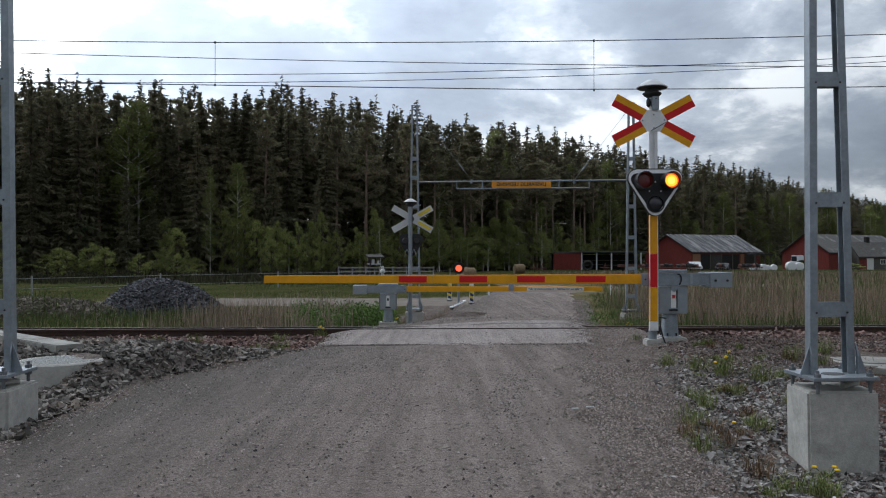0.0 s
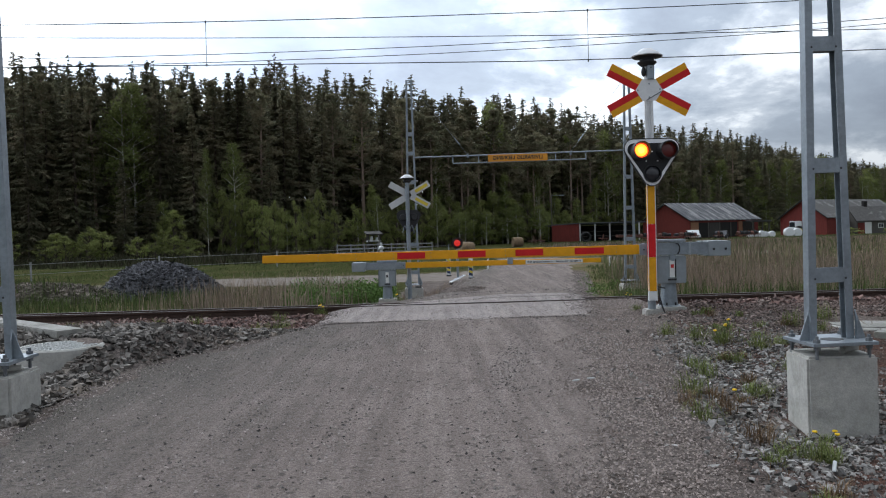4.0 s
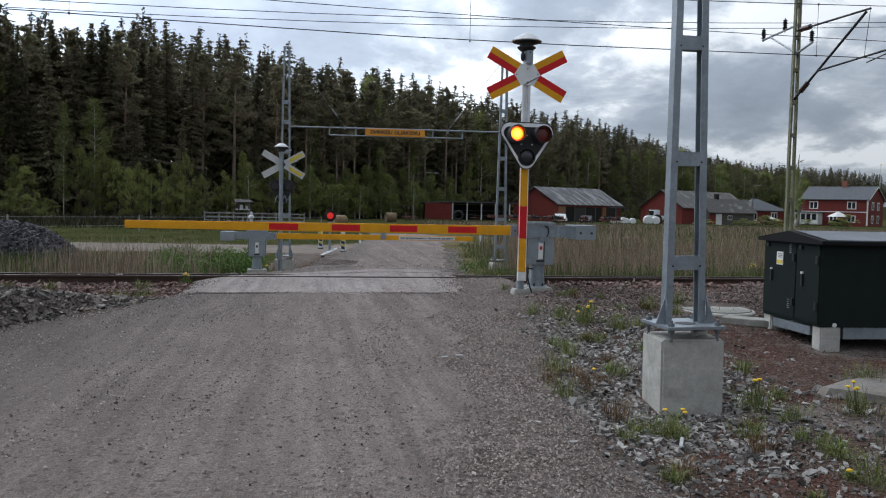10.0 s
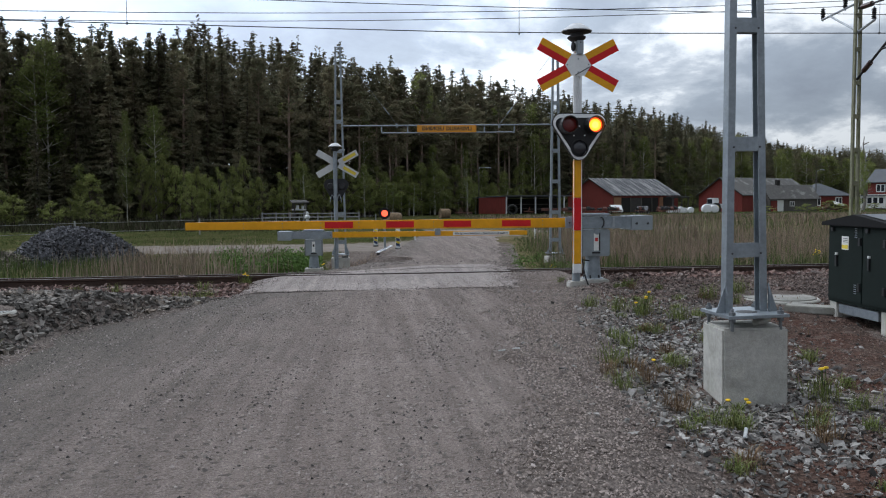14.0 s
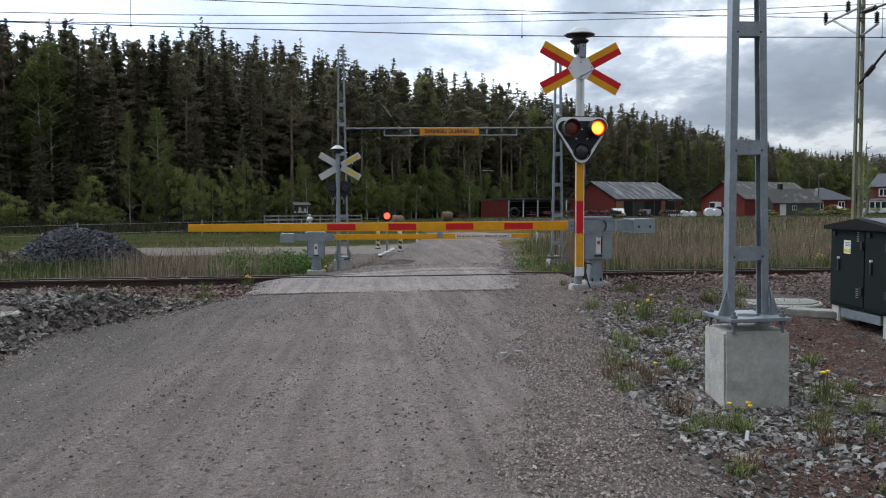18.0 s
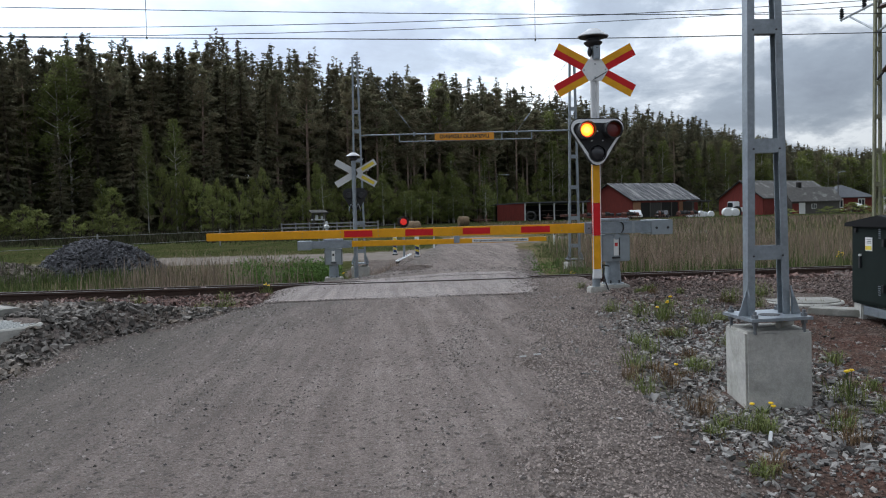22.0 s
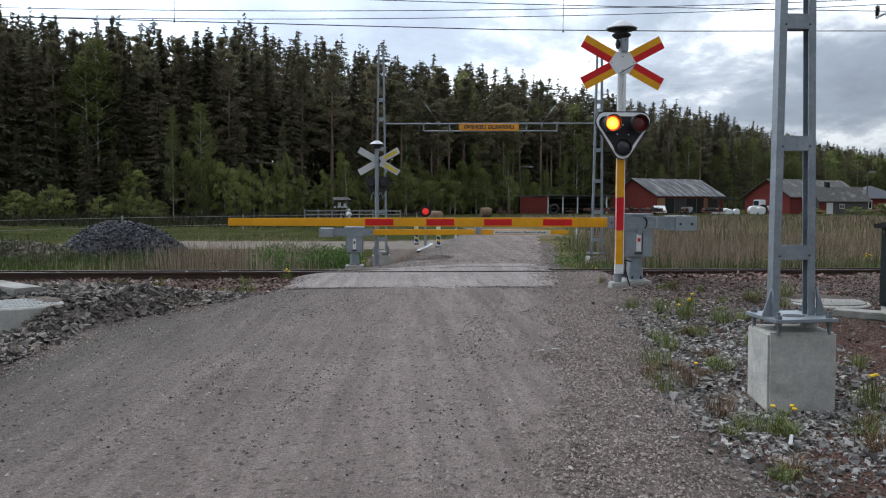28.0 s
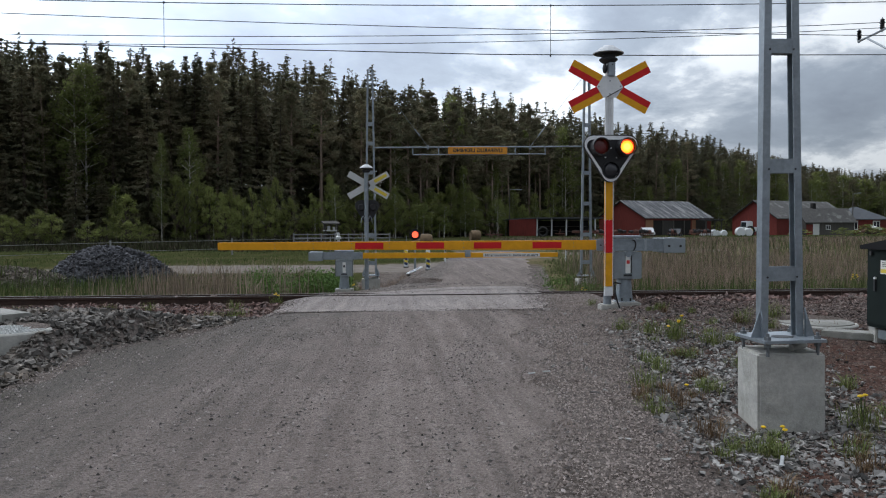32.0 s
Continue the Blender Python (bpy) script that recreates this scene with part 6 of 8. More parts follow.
def open_shed():
    ob = thing("open_shed", pose(16.9, 126, -0.5, 0, 0, 8), "low open-fronted machine shed with a red end wall", "shed")
    L, W = 13.5, 6.0
    part("end_wall", Geo().add([(0.0, 0, 0), (0.0, 0, 2.55), (3.6, -2.2, 2.72), (3.6, -2.2, 0), (0.1, 0.15, 0), (0.1, 0.15, 2.55), (3.7, -2.05, 2.72), (3.7, -2.05, 0)],
                               [(0, 3, 2, 1), (4, 5, 6, 7), (0, 1, 5, 4), (3, 7, 6, 2), (1, 2, 6, 5), (0, 4, 7, 3)]), RED_WOOD, ob, "red board end wall")
    # the wall's near-black colour carries the shade under the roof
    part("back_wall", Geo().box((7.5, 3.6, 1.2), (L, 0.15, 2.4)), SHADE_BLACK, ob, "back wall coloured near-black for the inner shade")
    part("roof", Geo().add([(-0.2, 0.2, 2.55), (3.6, -2.5, 2.75), (L + 1, -2.3, 2.75), (L + 1, 3.8, 2.5), (0, 3.8, 2.45)] + [(-0.2, 0.2, 2.70), (3.6, -2.5, 2.9), (L + 1, -2.3, 2.9), (L + 1, 3.8, 2.65), (0, 3.8, 2.6)],
                           [(4, 3, 2, 1, 0), (5, 6, 7, 8, 9)] + [(i, (i + 1) % 5, 5 + (i + 1) % 5, 5 + i) for i in range(5)]), ROOF_DARK, ob, "low dark felt roof")
    for k in range(5):
        part("post", Geo().box((3.8 + k * 2.35, -2.1, 1.35), (0.18, 0.18, 2.7)), SIGN_BACK, ob, "pale timber post")
        part("stored_timber", Geo().box((4.9 + k * 2.3, 1.2, 0.75 + 0.1 * (k % 2)), (1.8, 1.2, 0.12)).box((4.9 + k * 2.3, 1.2, 1.5), (1.9, 1.2, 0.1)), OLD_WOOD, ob, "shelf of stored timber")
    return ob


open_shed()


def other_buildings():
    b2 = building("barn", pose(61.1, 130, -0.65, 0, 0, 30), 20.5, 8.6, 3.0, 2.8, RED_WOOD, ROOF_OLD, "long red barn with a patchy grey tiled roof")
    window(b2, 5.0, 1.6, 1.0, 0.9, "y", 0.0)
    shed = building("old_shed", pose(66.2, 130.6, -0.55, 0, 0, 10), 9.2, 4.0, 2.35, 2.0, OLD_WOOD, ROOF_OLD, "weathered grey wooden shed with a sagging roof")
    part("door", Geo().box((1.9, -0.04, 0.9), (1.2, 0.08, 2.0)), TRIM, shed, "pale door frame")
    part("red_panel", Geo().box((0.7, -0.05, 0.8), (1.2, 0.08, 2.0)), RED_WOOD, shed, "red plank panel")
    window(shed, 4.2, 1.3, 0.9, 0.8)
    part("chimney", Geo().box((3.0, 2.2, 4.6), (0.6, 0.6, 1.4)), SHADE_BLACK, shed, "dark chimney")
    small = building("small_house", pose(78.6, 140, -0.4, 0, 0, 8), 8.0, 7.0, 2.6, 2.0, RED_WOOD, ROOF_DARK, "small red house with white windows and a grey hipped roof", hip=True)
    for x in (1.2, 5.6):
        window(small, x, 1.45, 1.4, 1.6)
    house = building("farm_house", pose(95.6, 150.2, -0.3, 0, 0, -55), 12.4, 8.3, 5.0, 2.4, RED_WOOD, ROOF_DARK, "two-storey red wooden farmhouse with white trim")
    for x in (2.4, 9.5):
        window(house, x, 3.8, 1.7, 1.5)
    for x in (6.2, 9.5):
        window(house, x, 1.2, 1.6, 1.4)
    for y in (2.5, 5.5):
        for z in (1.2, 3.7):
            window(house, y, z, 1.2, 1.5, "y", 12.40, 1)
    part("corner_board", Geo().box((12.35, -0.04, 2.5), (0.25, 0.12, 5.0)), TRIM, house, "white corner board")
    part("belt_board", Geo().box((6.2, -0.04, 2.55), (12.4, 0.08, 0.14)), TRIM, house, "white belt board")
    part("chimney", Geo().box((6.6, 4.15, 7.9), (0.9, 0.7, 1.6)), BRICK_RED, house, "red brick chimney")
    porch = part("porch", Geo().box((1.9, -1.2, 1.15), (4.6, 2.2, 2.3)), TRIM, house, "white glazed porch")
    for k in range(4):
        part("pane", Geo().box((0.3 + k * 1.05, -2.32, 1.45), (0.75, 0.03, 1.1)), PANE, porch)
    part("porch_roof", Geo().box((1.9, -1.2, 2.38), (5.0, 2.6, 0.16)), ROOF_DARK, house)
    gazebo = thing("garden_parasol", pose(95.2, 138, -0.45), "white square garden canopy over a dark seat", "parasol")
    part("pole", Geo().tube((0, 0, 0), (0, 0, 2.1), 0.05, n=8), DARK_IRON, gazebo)
    part("canopy", Geo().add([(-1.35, -1.35, 1.75), (1.35, -1.35, 1.75), (1.35, 1.35, 1.75), (-1.35, 1.35, 1.75), (0, 0, 2.75)], [(0, 1, 4), (1, 2, 4), (2, 3, 4), (3, 0, 4), (3, 2, 1, 0)]), TRIM, gazebo, "white cloth canopy")
    part("seat", Geo().box((0, 0.3, 0.6), (2.2, 1.2, 1.1)), SHADE_BLACK, gazebo, "dark garden seat", bevel=0.1)
    white = thing("garden_parasol", pose(82.0, 137.5, -0.45), "small white slanting awning by the house", "awning")
    part("canopy", Geo().add([(-1.0, -0.8, 1.1), (1.2, -0.8, 0.7), (1.0, 0.8, 1.2), (-0.6, 0.8, 1.7)] + [(-1.0, -0.8, 1.05), (1.2, -0.8, 0.65), (1.0, 0.8, 1.15), (-0.6, 0.8, 1.65)], [(0, 1, 2, 3), (7, 6, 5, 4), (0, 4, 5, 1), (1, 5, 6, 2), (2, 6, 7, 3), (3, 7, 4, 0)]), TRIM, white)
    part("pole", Geo().tube((0, 0, 0), (0, 0, 1.1), 0.04, n=8), DARK_IRON, white)
    flag = thing("flagpole", pose(113.2, 151, -0.4), "tall white wooden flagpole", "flagpole")
    part("pole", Geo().tube((0, 0, 0), (0, 0, 12.3), 0.09, 0.05, n=8), TRIM, flag)
    part("knob", Geo().tube((0, 0, 12.3), (0, 0, 12.5), 0.11, n=8), LABEL_YELLOW, flag)
    lamp = thing("yard_lamp", pose(79.4, 140, -0.5), "yard lamp on a wooden pole", "street lamp")
    part("pole", Geo().tube((0, 0, 0), (0, 0, 7.2), 0.10, 0.07, n=8), OLD_WOOD, lamp)
    part("lamp_arm", Geo().tube((0, 0, 7.0), (0.9, -0.2, 7.25), 0.035, n=6), GALV_DULL, lamp)
    part("lamp_head", Geo().box((1.0, -0.2, 7.22), (0.6, 0.25, 0.14)), GALV_DULL, lamp, bevel=0.03)
    lamp2 = thing("yard_lamp", pose(17.2, 128, -0.5), "yard lamp on a pole before the wood", "street lamp")
    part("pole", Geo().tube((0, 0, 0), (0, 0, 7.4), 0.09, 0.06, n=8), OLD_WOOD, lamp2)
    part("lamp_arm", Geo().tube((0, 0, 7.3), (1.5, -0.2, 7.3), 0.035, n=6), GALV_DULL, lamp2)
    part("lamp_head", Geo().box((1.6, -0.2, 7.27), (0.7, 0.25, 0.14)), GALV_DULL, lamp2, bevel=0.03)
    pen = thing("timber_frame", pose(50.9, 134, -0.5), "dark open timber frame between the barns", "shed")
    for x in (0, 1.5, 2.6):
        part("post", Geo().box((x, 0, 1.2), (0.15, 0.15, 2.4)), OLD_WOOD, pen)
    part("beam", Geo().box((1.3, 0, 2.4), (3.2, 0.2, 0.18)), OLD_WOOD, pen)
    part("roof", Geo().box((1.3, 0.8, 2.55), (3.6, 2.4, 0.1)), ROOF_DARK, pen)


other_buildings()

FILM = material("white_bale_wrap", (0.70, 0.71, 0.72), 0.35, grain=0.06, scale=6, bump=0.3, bump_scale=12)
HAY = material("old_hay", (0.165, 0.112, 0.066), 0.95, grain=0.3, scale=12, coarse=0.2, coarse_scale=2, bump=0.8, bump_scale=25)
CAR_WHITE = material("white_car_paint", (0.65, 0.66, 0.67), 0.25)
CAR_DARK = material("dark_car_paint", (0.02, 0.02, 0.025), 0.25)
RUBBER = material("rubber", (0.018, 0.018, 0.018), 0.85)
IMPLEMENT = material("rusty_red_iron", (0.12, 0.048, 0.035), 0.7, grain=0.25, scale=8)


def bale(x, y, r, w, mat, label, turn=0.0, sink=0.1):
    ob = thing("round_bale", pose(x, y, float(height(x, y)) + r - sink, 0, 0, turn), label, "bale", "round bales")
    prof = [(r * 0.9, -w / 2), (r, -w / 2 + 0.1), (r * 1.02, 0), (r, w / 2 - 0.1), (r * 0.9, w / 2)]
    g = Geo().lathe(prof, (0, 0, 0), 20)
    g.v = [(z, y0, x0) for x0, y0, z in g.v]
    g.f = [tuple(reversed(f)) for f in g.f]
    part("roll", g, mat, ob, smooth=True)
    return ob


for k, x in enumerate((46.9, 47.8, 48.7, 49.5, 50.3)):
    bale(x, 125 + 0.5 * (k % 2), 0.45 + 0.04 * (k % 3), 1.0, FILM, "low white plastic-wrapped bale by the barn", 80)
bale(52.9, 125, 0.72, 1.3, FILM, "white plastic-wrapped round bale", 80)
bale(54.3, 125.4, 0.66, 1.3, FILM, "white plastic-wrapped round bale", 80)
bale(9.2, 100, 0.62, 1.2, HAY, "brown round hay bale in the field", 15)
bale(2.15, 72, 0.60, 1.2, HAY, "brown round hay bale in the field", 20)


def car(m, paint, label, roof_paint=None, cab=(0.28, 0.62)):
    ob = thing("car", m, label, "car", "parked cars")
    side = [(0, 0.35), (0.05, 0.75), (1.1, 0.88), (1.7, 1.38), (3.1, 1.40), (3.7, 0.95), (4.25, 0.85), (4.3, 0.35)]
    part("body", Geo().plate([(x, z) for x, z in side[::-1]], 0.0, 1.65), paint, ob, bevel=0.05)
    part("side_window", Geo().plate([(3.5, 0.95), (3.05, 1.3), (1.75, 1.3), (1.3, 0.95)], -0.012, 1.662), PANE, ob, "dark side windows")
    if roof_paint:
        part("roof_panel", Geo().box((2.4, 0.82, 1.42), (1.5, 1.5, 0.05)), roof_paint, ob, bevel=0.02)
    for x in (0.85, 3.45):
        for y in (0.02, 1.63):
            w = part("wheel", Geo().tube((x, y - 0.11, 0.33), (x, y + 0.11, 0.33), 0.33, n=16), RUBBER, ob)
            part("rim", Geo().tube((x, y - 0.12, 0.33), (x, y + 0.12, 0.33), 0.19, n=12), GALV, w)
    for y in (0.3, 1.35):
        part("headlight", Geo().box((0.03, y, 0.68), (0.05, 0.3, 0.12)), TRIM, ob)
    return ob


car(pose(37.6, 119, -0.55, 0, 0, 82), CAR_WHITE, "white car parked by the barn")
car(pose(41.6, 120, -0.75, 0, 0, 66), CAR_DARK, "dark car parked by the barn")
car(pose(79.8, 138, -0.75, 0, 0, 10), IMPLEMENT, "red car parked by the small house")


def tractor():
    ob = thing("tractor", pose(54.8, 127, -0.55, 0, 0, 20), "white tractor with large black wheels", "tractor")
    part("cab", Geo().box((0, 0, 1.75), (1.3, 1.4, 1.2)), CAR_WHITE, ob, bevel=0.1)
    part("cab_window", Geo().box((0, 0, 1.8), (1.34, 1.1, 0.75)), PANE, ob)
    part("hood", Geo().box((1.4, 0, 1.05), (1.7, 0.8, 0.7)), CAR_WHITE, ob, bevel=0.08)
    part("exhaust", Geo().tube((1.5, 0.3, 1.4), (1.5, 0.3, 2.3), 0.05, n=8), DARK_IRON, ob)
    for x, r in ((-0.1, 0.8), (1.8, 0.5)):
        for y in (-0.85, 0.85):
            w = part("wheel", Geo().tube((x, y - 0.2, r), (x, y + 0.2, r), r, n=20), RUBBER, ob)
            part("rim", Geo().tube((x, y - 0.22, r), (x, y + 0.22, r), r * 0.5, n=14), LABEL_YELLOW, w)
    return ob


tractor()


def implements():
    ob = thing("farm_trailer", pose(25.5, 119, -0.5, 0, 0, 5), "rusty red flat farm trailer", "trailer")
    part("bed", Geo().box((1.4, 0, 0.75), (2.9, 1.6, 0.35)), IMPLEMENT, ob, bevel=0.03)
    part("drawbar", Geo().tube((2.8, 0, 0.6), (4.0, 0, 0.5), 0.06, n=8), IMPLEMENT, ob)
    for x in (0.8, 1.9):
        part("wheel", Geo().tube((x, -0.85, 0.35), (x, -0.65, 0.35), 0.35, n=16), RUBBER, ob)
        part("wheel", Geo().tube((x, 0.65, 0.35), (x, 0.85, 0.35), 0.35, n=16), RUBBER, ob)
    ring = thing("tyre", pose(20.9, 119, -0.5), "large black tyre standing before the shed", "tyre")
    g = Geo()
    n, k = 24, 8
    pts = [((0.62 + 0.18 * math.cos(b)) * math.cos(a), 0.2 * math.sin(b), 0.75 + (0.62 + 0.18 * math.cos(b)) * math.sin(a)) for a in np.linspace(0, 2 * math.pi, n, endpoint=False) for b in np.linspace(0, 2 * math.pi, k, endpoint=False)]
    g.add(pts, [(i * k + j, i * k + (j + 1) % k, ((i + 1) % n) * k + (j + 1) % k, ((i + 1) % n) * k + j) for i in range(n) for j in range(k)])
    part("casing", g, RUBBER, ring, smooth=True)
    for x, y, w in ((33.6, 119, 2.9), (35.4, 118, 1.6), (28.6, 119, 2.0), (39.6, 119, 1.4), (43.2, 120, 1.6), (11.9, 112, 1.2), (13.2, 113, 0.9), (22.9, 119, 1.3), (31.5, 120, 2.6), (44.6, 121, 1.8), (46.0, 122, 1.5)):
        h = thing("harrow", pose(x, y, float(height(x, y)), 0, 0, 20), "rusty farm implement standing in the yard", "farm implement", "farm implements")
        part("frame", Geo().box((w / 2, 0, 0.5), (w, 0.9, 0.12)), IMPLEMENT, h)
        for j in range(4):
            part("tine", Geo().tube((w * (j + 0.5) / 4, -0.3, 0.5), (w * (j + 0.5) / 4 + 0.1, -0.45, 0.0), 0.04, n=6), IMPLEMENT, h)
        if w > 1.3:
            for j in range(3):
                part("roller", Geo().tube((w * (0.06 + 0.31 * j), 0.1, 0.72 + 0.08 * (j % 2)), (w * (0.30 + 0.31 * j), 0.1, 0.76), 0.20 + 0.07 * ((j + int(x)) % 3), n=10), (DARK_IRON, IMPLEMENT, RUBBER)[(j + int(x)) % 3], h, "worn roller")
        part("mast", Geo().tube((w / 2, 0.2, 0.5), (w / 2 + 0.15, 0.2, 1.15), 0.06, n=6), IMPLEMENT, h)


implements()


# ---- beyond the crossing ----
def far_signal():
    """The small road signal at the turning, with its single round lamp."""
    ob = thing("road_signal", pose(0.67, 36.0, -0.58), "small road signal with one round flashing red lamp", "traffic light")
    part("pole", Geo().tube((0, 0, 0), (0, 0, 1.75), 0.05, n=12), GALV, ob)
    n = 28
    out = [(0.25 * math.cos(a), 1.64 + 0.25 * math.sin(a)) for a in np.linspace(0, 2 * math.pi, n, endpoint=False)]
    part("background_plate", Geo().plate(out, -0.08, -0.05), BLACK, ob, "black round background plate")
    LAMP_AT = -0.30
    part("hood", Geo().frame_plate([(0.20 * math.cos(a), 1.64 + 0.20 * math.sin(a)) for a in np.linspace(0, 2 * math.pi, n, endpoint=False)],
                                   [(0.185 * math.cos(a), 1.64 + 0.185 * math.sin(a)) for a in np.linspace(0, 2 * math.pi, n, endpoint=False)], -0.20, -0.08), BLACK, ob)
    lamp_rotor(ob, 0.0, 1.64, 0.145, "far", LAMP_AT, FAR_LIT, FAR_DIM)
    return ob


far_signal()
BLUE = material("blue_stripe", (0.015, 0.03, 0.10), 0.5)


def marker(x, y, h):
    ob = thing("marker_post", pose(x, y, float(height(x, y)) + 0.0), "white marker post with blue and yellow stripes", "marker post", "marker posts")
    part("board", Geo().box((0, 0, h / 2), (0.20, 0.04, h)), WHITE, ob, bevel=0.015)
    for k in range(3):
        z = 0.16 + k * 0.24
        part("blue_stripe", Geo().add([(-0.085, -0.024, z), (0.085, -0.024, z - 0.06), (0.085, -0.024, z + 0.07), (-0.085, -0.024, z + 0.13)], [(0, 1, 2, 3)]), BLUE, ob)
        part("yellow_stripe", Geo().add([(-0.085, -0.024, z + 0.135), (0.085, -0.024, z + 0.075), (0.085, -0.024, z + 0.175), (-0.085, -0.024, z + 0.235)], [(0, 1, 2, 3)]), LABEL_YELLOW, ob)
    part("foot", Geo().box((0, 0, 0.02), (0.26, 0.22, 0.05)), RUBBER, ob)


marker(0.31, 41.0, 0.92)
marker(1.31, 38.0, 0.96)
fallen = thing("fallen_board", pose(0.62, 34.4, -0.42, 0, -19, 36), "striped marker board leaning where it fell on the verge", "board")
part("board", Geo().box((0, 0, 0), (0.80, 0.17, 0.04)), WHITE, fallen, bevel=0.01)
part("stripe", Geo().box((0.02, 0, 0.022), (0.60, 0.06, 0.006)), BLUE, fallen, "dark stripe along the board")
part("bracket", Geo().box((-0.36, 0, -0.06), (0.10, 0.12, 0.10)), RUBBER, fallen, "dark foot of the board")
for x in (2.55, 9.4):
    stub = thing("delineator", pose(x, 46, float(height(x, 46))), "short white roadside delineator", "delineator", "delineators")
    part("post", Geo().box((0, 0, 0.35), (0.09, 0.06, 0.9)), WHITE, stub, bevel=0.01)
    part("reflector", Geo().box((0, -0.033, 0.62), (0.06, 0.008, 0.12)), BLACK, stub)


GREY_WOOD = material("grey_fence_wood", (0.27, 0.27, 0.27), 0.85, grain=0.15, scale=10)


def rail_fence():
    ob = thing("rail_fence", pose(-9.6, 75, -0.55), "grey-white rail fence of a paddock", "fence")
    for k in range(8):
        part("post", Geo().box((k * 1.24, 0, 0.6), (0.10, 0.10, 1.25)), GREY_WOOD, ob)
    for z in (0.45, 0.78, 1.10):
        part("rail", Geo().box((4.34, -0.07, z), (8.8, 0.04, 0.10)), GREY_WOOD, ob)
    tower = thing("play_tower", pose(-6.7, 80, -0.5, 0, 0, 15), "small weathered wooden shelter behind the fence", "shelter")
    for x in (-0.55, 0.55):
        for y in (-0.5, 0.5):
            part("post", Geo().box((x, y, 1.0), (0.1, 0.1, 2.0)), OLD_WOOD, tower)
    part("roof", Geo().add([(-0.8, -0.8, 1.95), (0.8, -0.8, 1.95), (0.8, 0.8, 2.2), (-0.8, 0.8, 2.2), (-0.8, -0.8, 2.05), (0.8, -0.8, 2.05), (0.8, 0.8, 2.3), (-0.8, 0.8, 2.3)], [(3, 2, 1, 0), (4, 5, 6, 7), (0, 1, 5, 4), (1, 2, 6, 5), (2, 3, 7, 6), (3, 0, 4, 7)]), DARK_BOARD, tower, "weathered plank roof")
    part("shelf", Geo().box((0, 0, 1.35), (1.3, 1.0, 0.1)).box((-0.25, -0.4, 1.6), (0.25, 0.2, 0.4)).box((0.25, -0.4, 1.55), (0.2, 0.2, 0.3)), SIGN_BACK, tower)
    cap = thing("water_hydrant", pose(-3.75, 50.5, -0.5), "grey capped standpipe beside the track", "hydrant")
    part("pipe", Geo().lathe([(0.09, 0), (0.09, 1.05), (0.17, 1.10), (0.17, 1.22), (0.08, 1.3), (0.08, 1.48), (0.0, 1.5)], (0, 0, 0), 14), SIGN_BACK, cap, smooth=True)


rail_fence()


def tape_fence():
    ob = thing("tape_fence", pose(0, 0, 0), "wooden stakes with two strands of white fence tape", "fence")
    tops = []
    for x, y in ((-34.0, 36.5), (-28.2, 40.5), (-22.6, 45.0), (-17.27, 50.0), (-11.1, 55.0), (-5.0, 59.5), (0.5, 63.0)):
        z = float(height(x, y))
        part("stake", Geo().box((x, y, z + 0.5), (0.08, 0.08, 1.2)), GREY_WOOD, ob, "wooden stake")
        tops.append((x, y, z))
    for h in (0.97, 0.42):
        for a, b in zip(tops, tops[1:]):
            part("tape", Geo().tube((a[0], a[1] - 0.05, a[2] + h), (b[0], b[1] - 0.05, b[2] + h), 0.014, n=6), GREY_WOOD, ob, "pale fence tape")


tape_fence()


# ---- stones ----
def stone_shapes(rng, count):
    """Angular broken stones: blocks with uneven corners."""
    cube = np.array([(i, j, k) for k in (-1, 1) for j in (-1, 1) for i in (-1, 1)]) * 0.5
    quads = [(4, 5, 7, 6), (0, 1, 5, 4), (2, 6, 7, 3), (0, 4, 6, 2), (1, 3, 7, 5)]
    faces = np.array([t for a, b, c, d in quads for t in ((a, b, c), (a, c, d))])
    out = []
    for _ in range(count):
        v = cube * rng.uniform(0.2, 1.35, (8, 3)) * rng.uniform((0.8, 0.6, 0.3), (1.5, 1.1, 0.8))
        v[:, 0] += v[:, 2] * rng.normal(0, 0.5)
        v[:, 1] += v[:, 0] * rng.normal(0, 0.4)
        out.append(v)
    return np.array(out), faces


def scatter_stones(name, xy, size, mat, label, rng, lift=0.25, base=None):
    shapes, faces = stone_shapes(rng, 40)
    n = len(xy)
    pick = rng.integers(40, size=n)
    yaw, tip = rng.random(n) * 6.283, rng.normal(0, 0.85, n)
    c, s, ct, st = np.cos(yaw), np.sin(yaw), np.cos(tip), np.sin(tip)
    v = shapes[pick] * np.asarray(size)[:, None, None]
    x, y, z = v[..., 0], v[..., 1], v[..., 2]
    y, z = y * ct[:, None] - z * st[:, None], y * st[:, None] + z * ct[:, None]
    x, y = x * c[:, None] - y * s[:, None], x * s[:, None] + y * c[:, None]
    ground_z = (height(xy[:, 0], xy[:, 1]) if base is None else base) + np.asarray(size) * lift
    p = np.stack([x + xy[:, :1], y + xy[:, 1:2], z + ground_z[:, None]], -1).reshape(-1, 3)
    f = (faces[None] + 8 * np.arange(n)[:, None, None]).reshape(-1, 3)
    return stuff_mesh(name, p, f, mat, label, "stones")


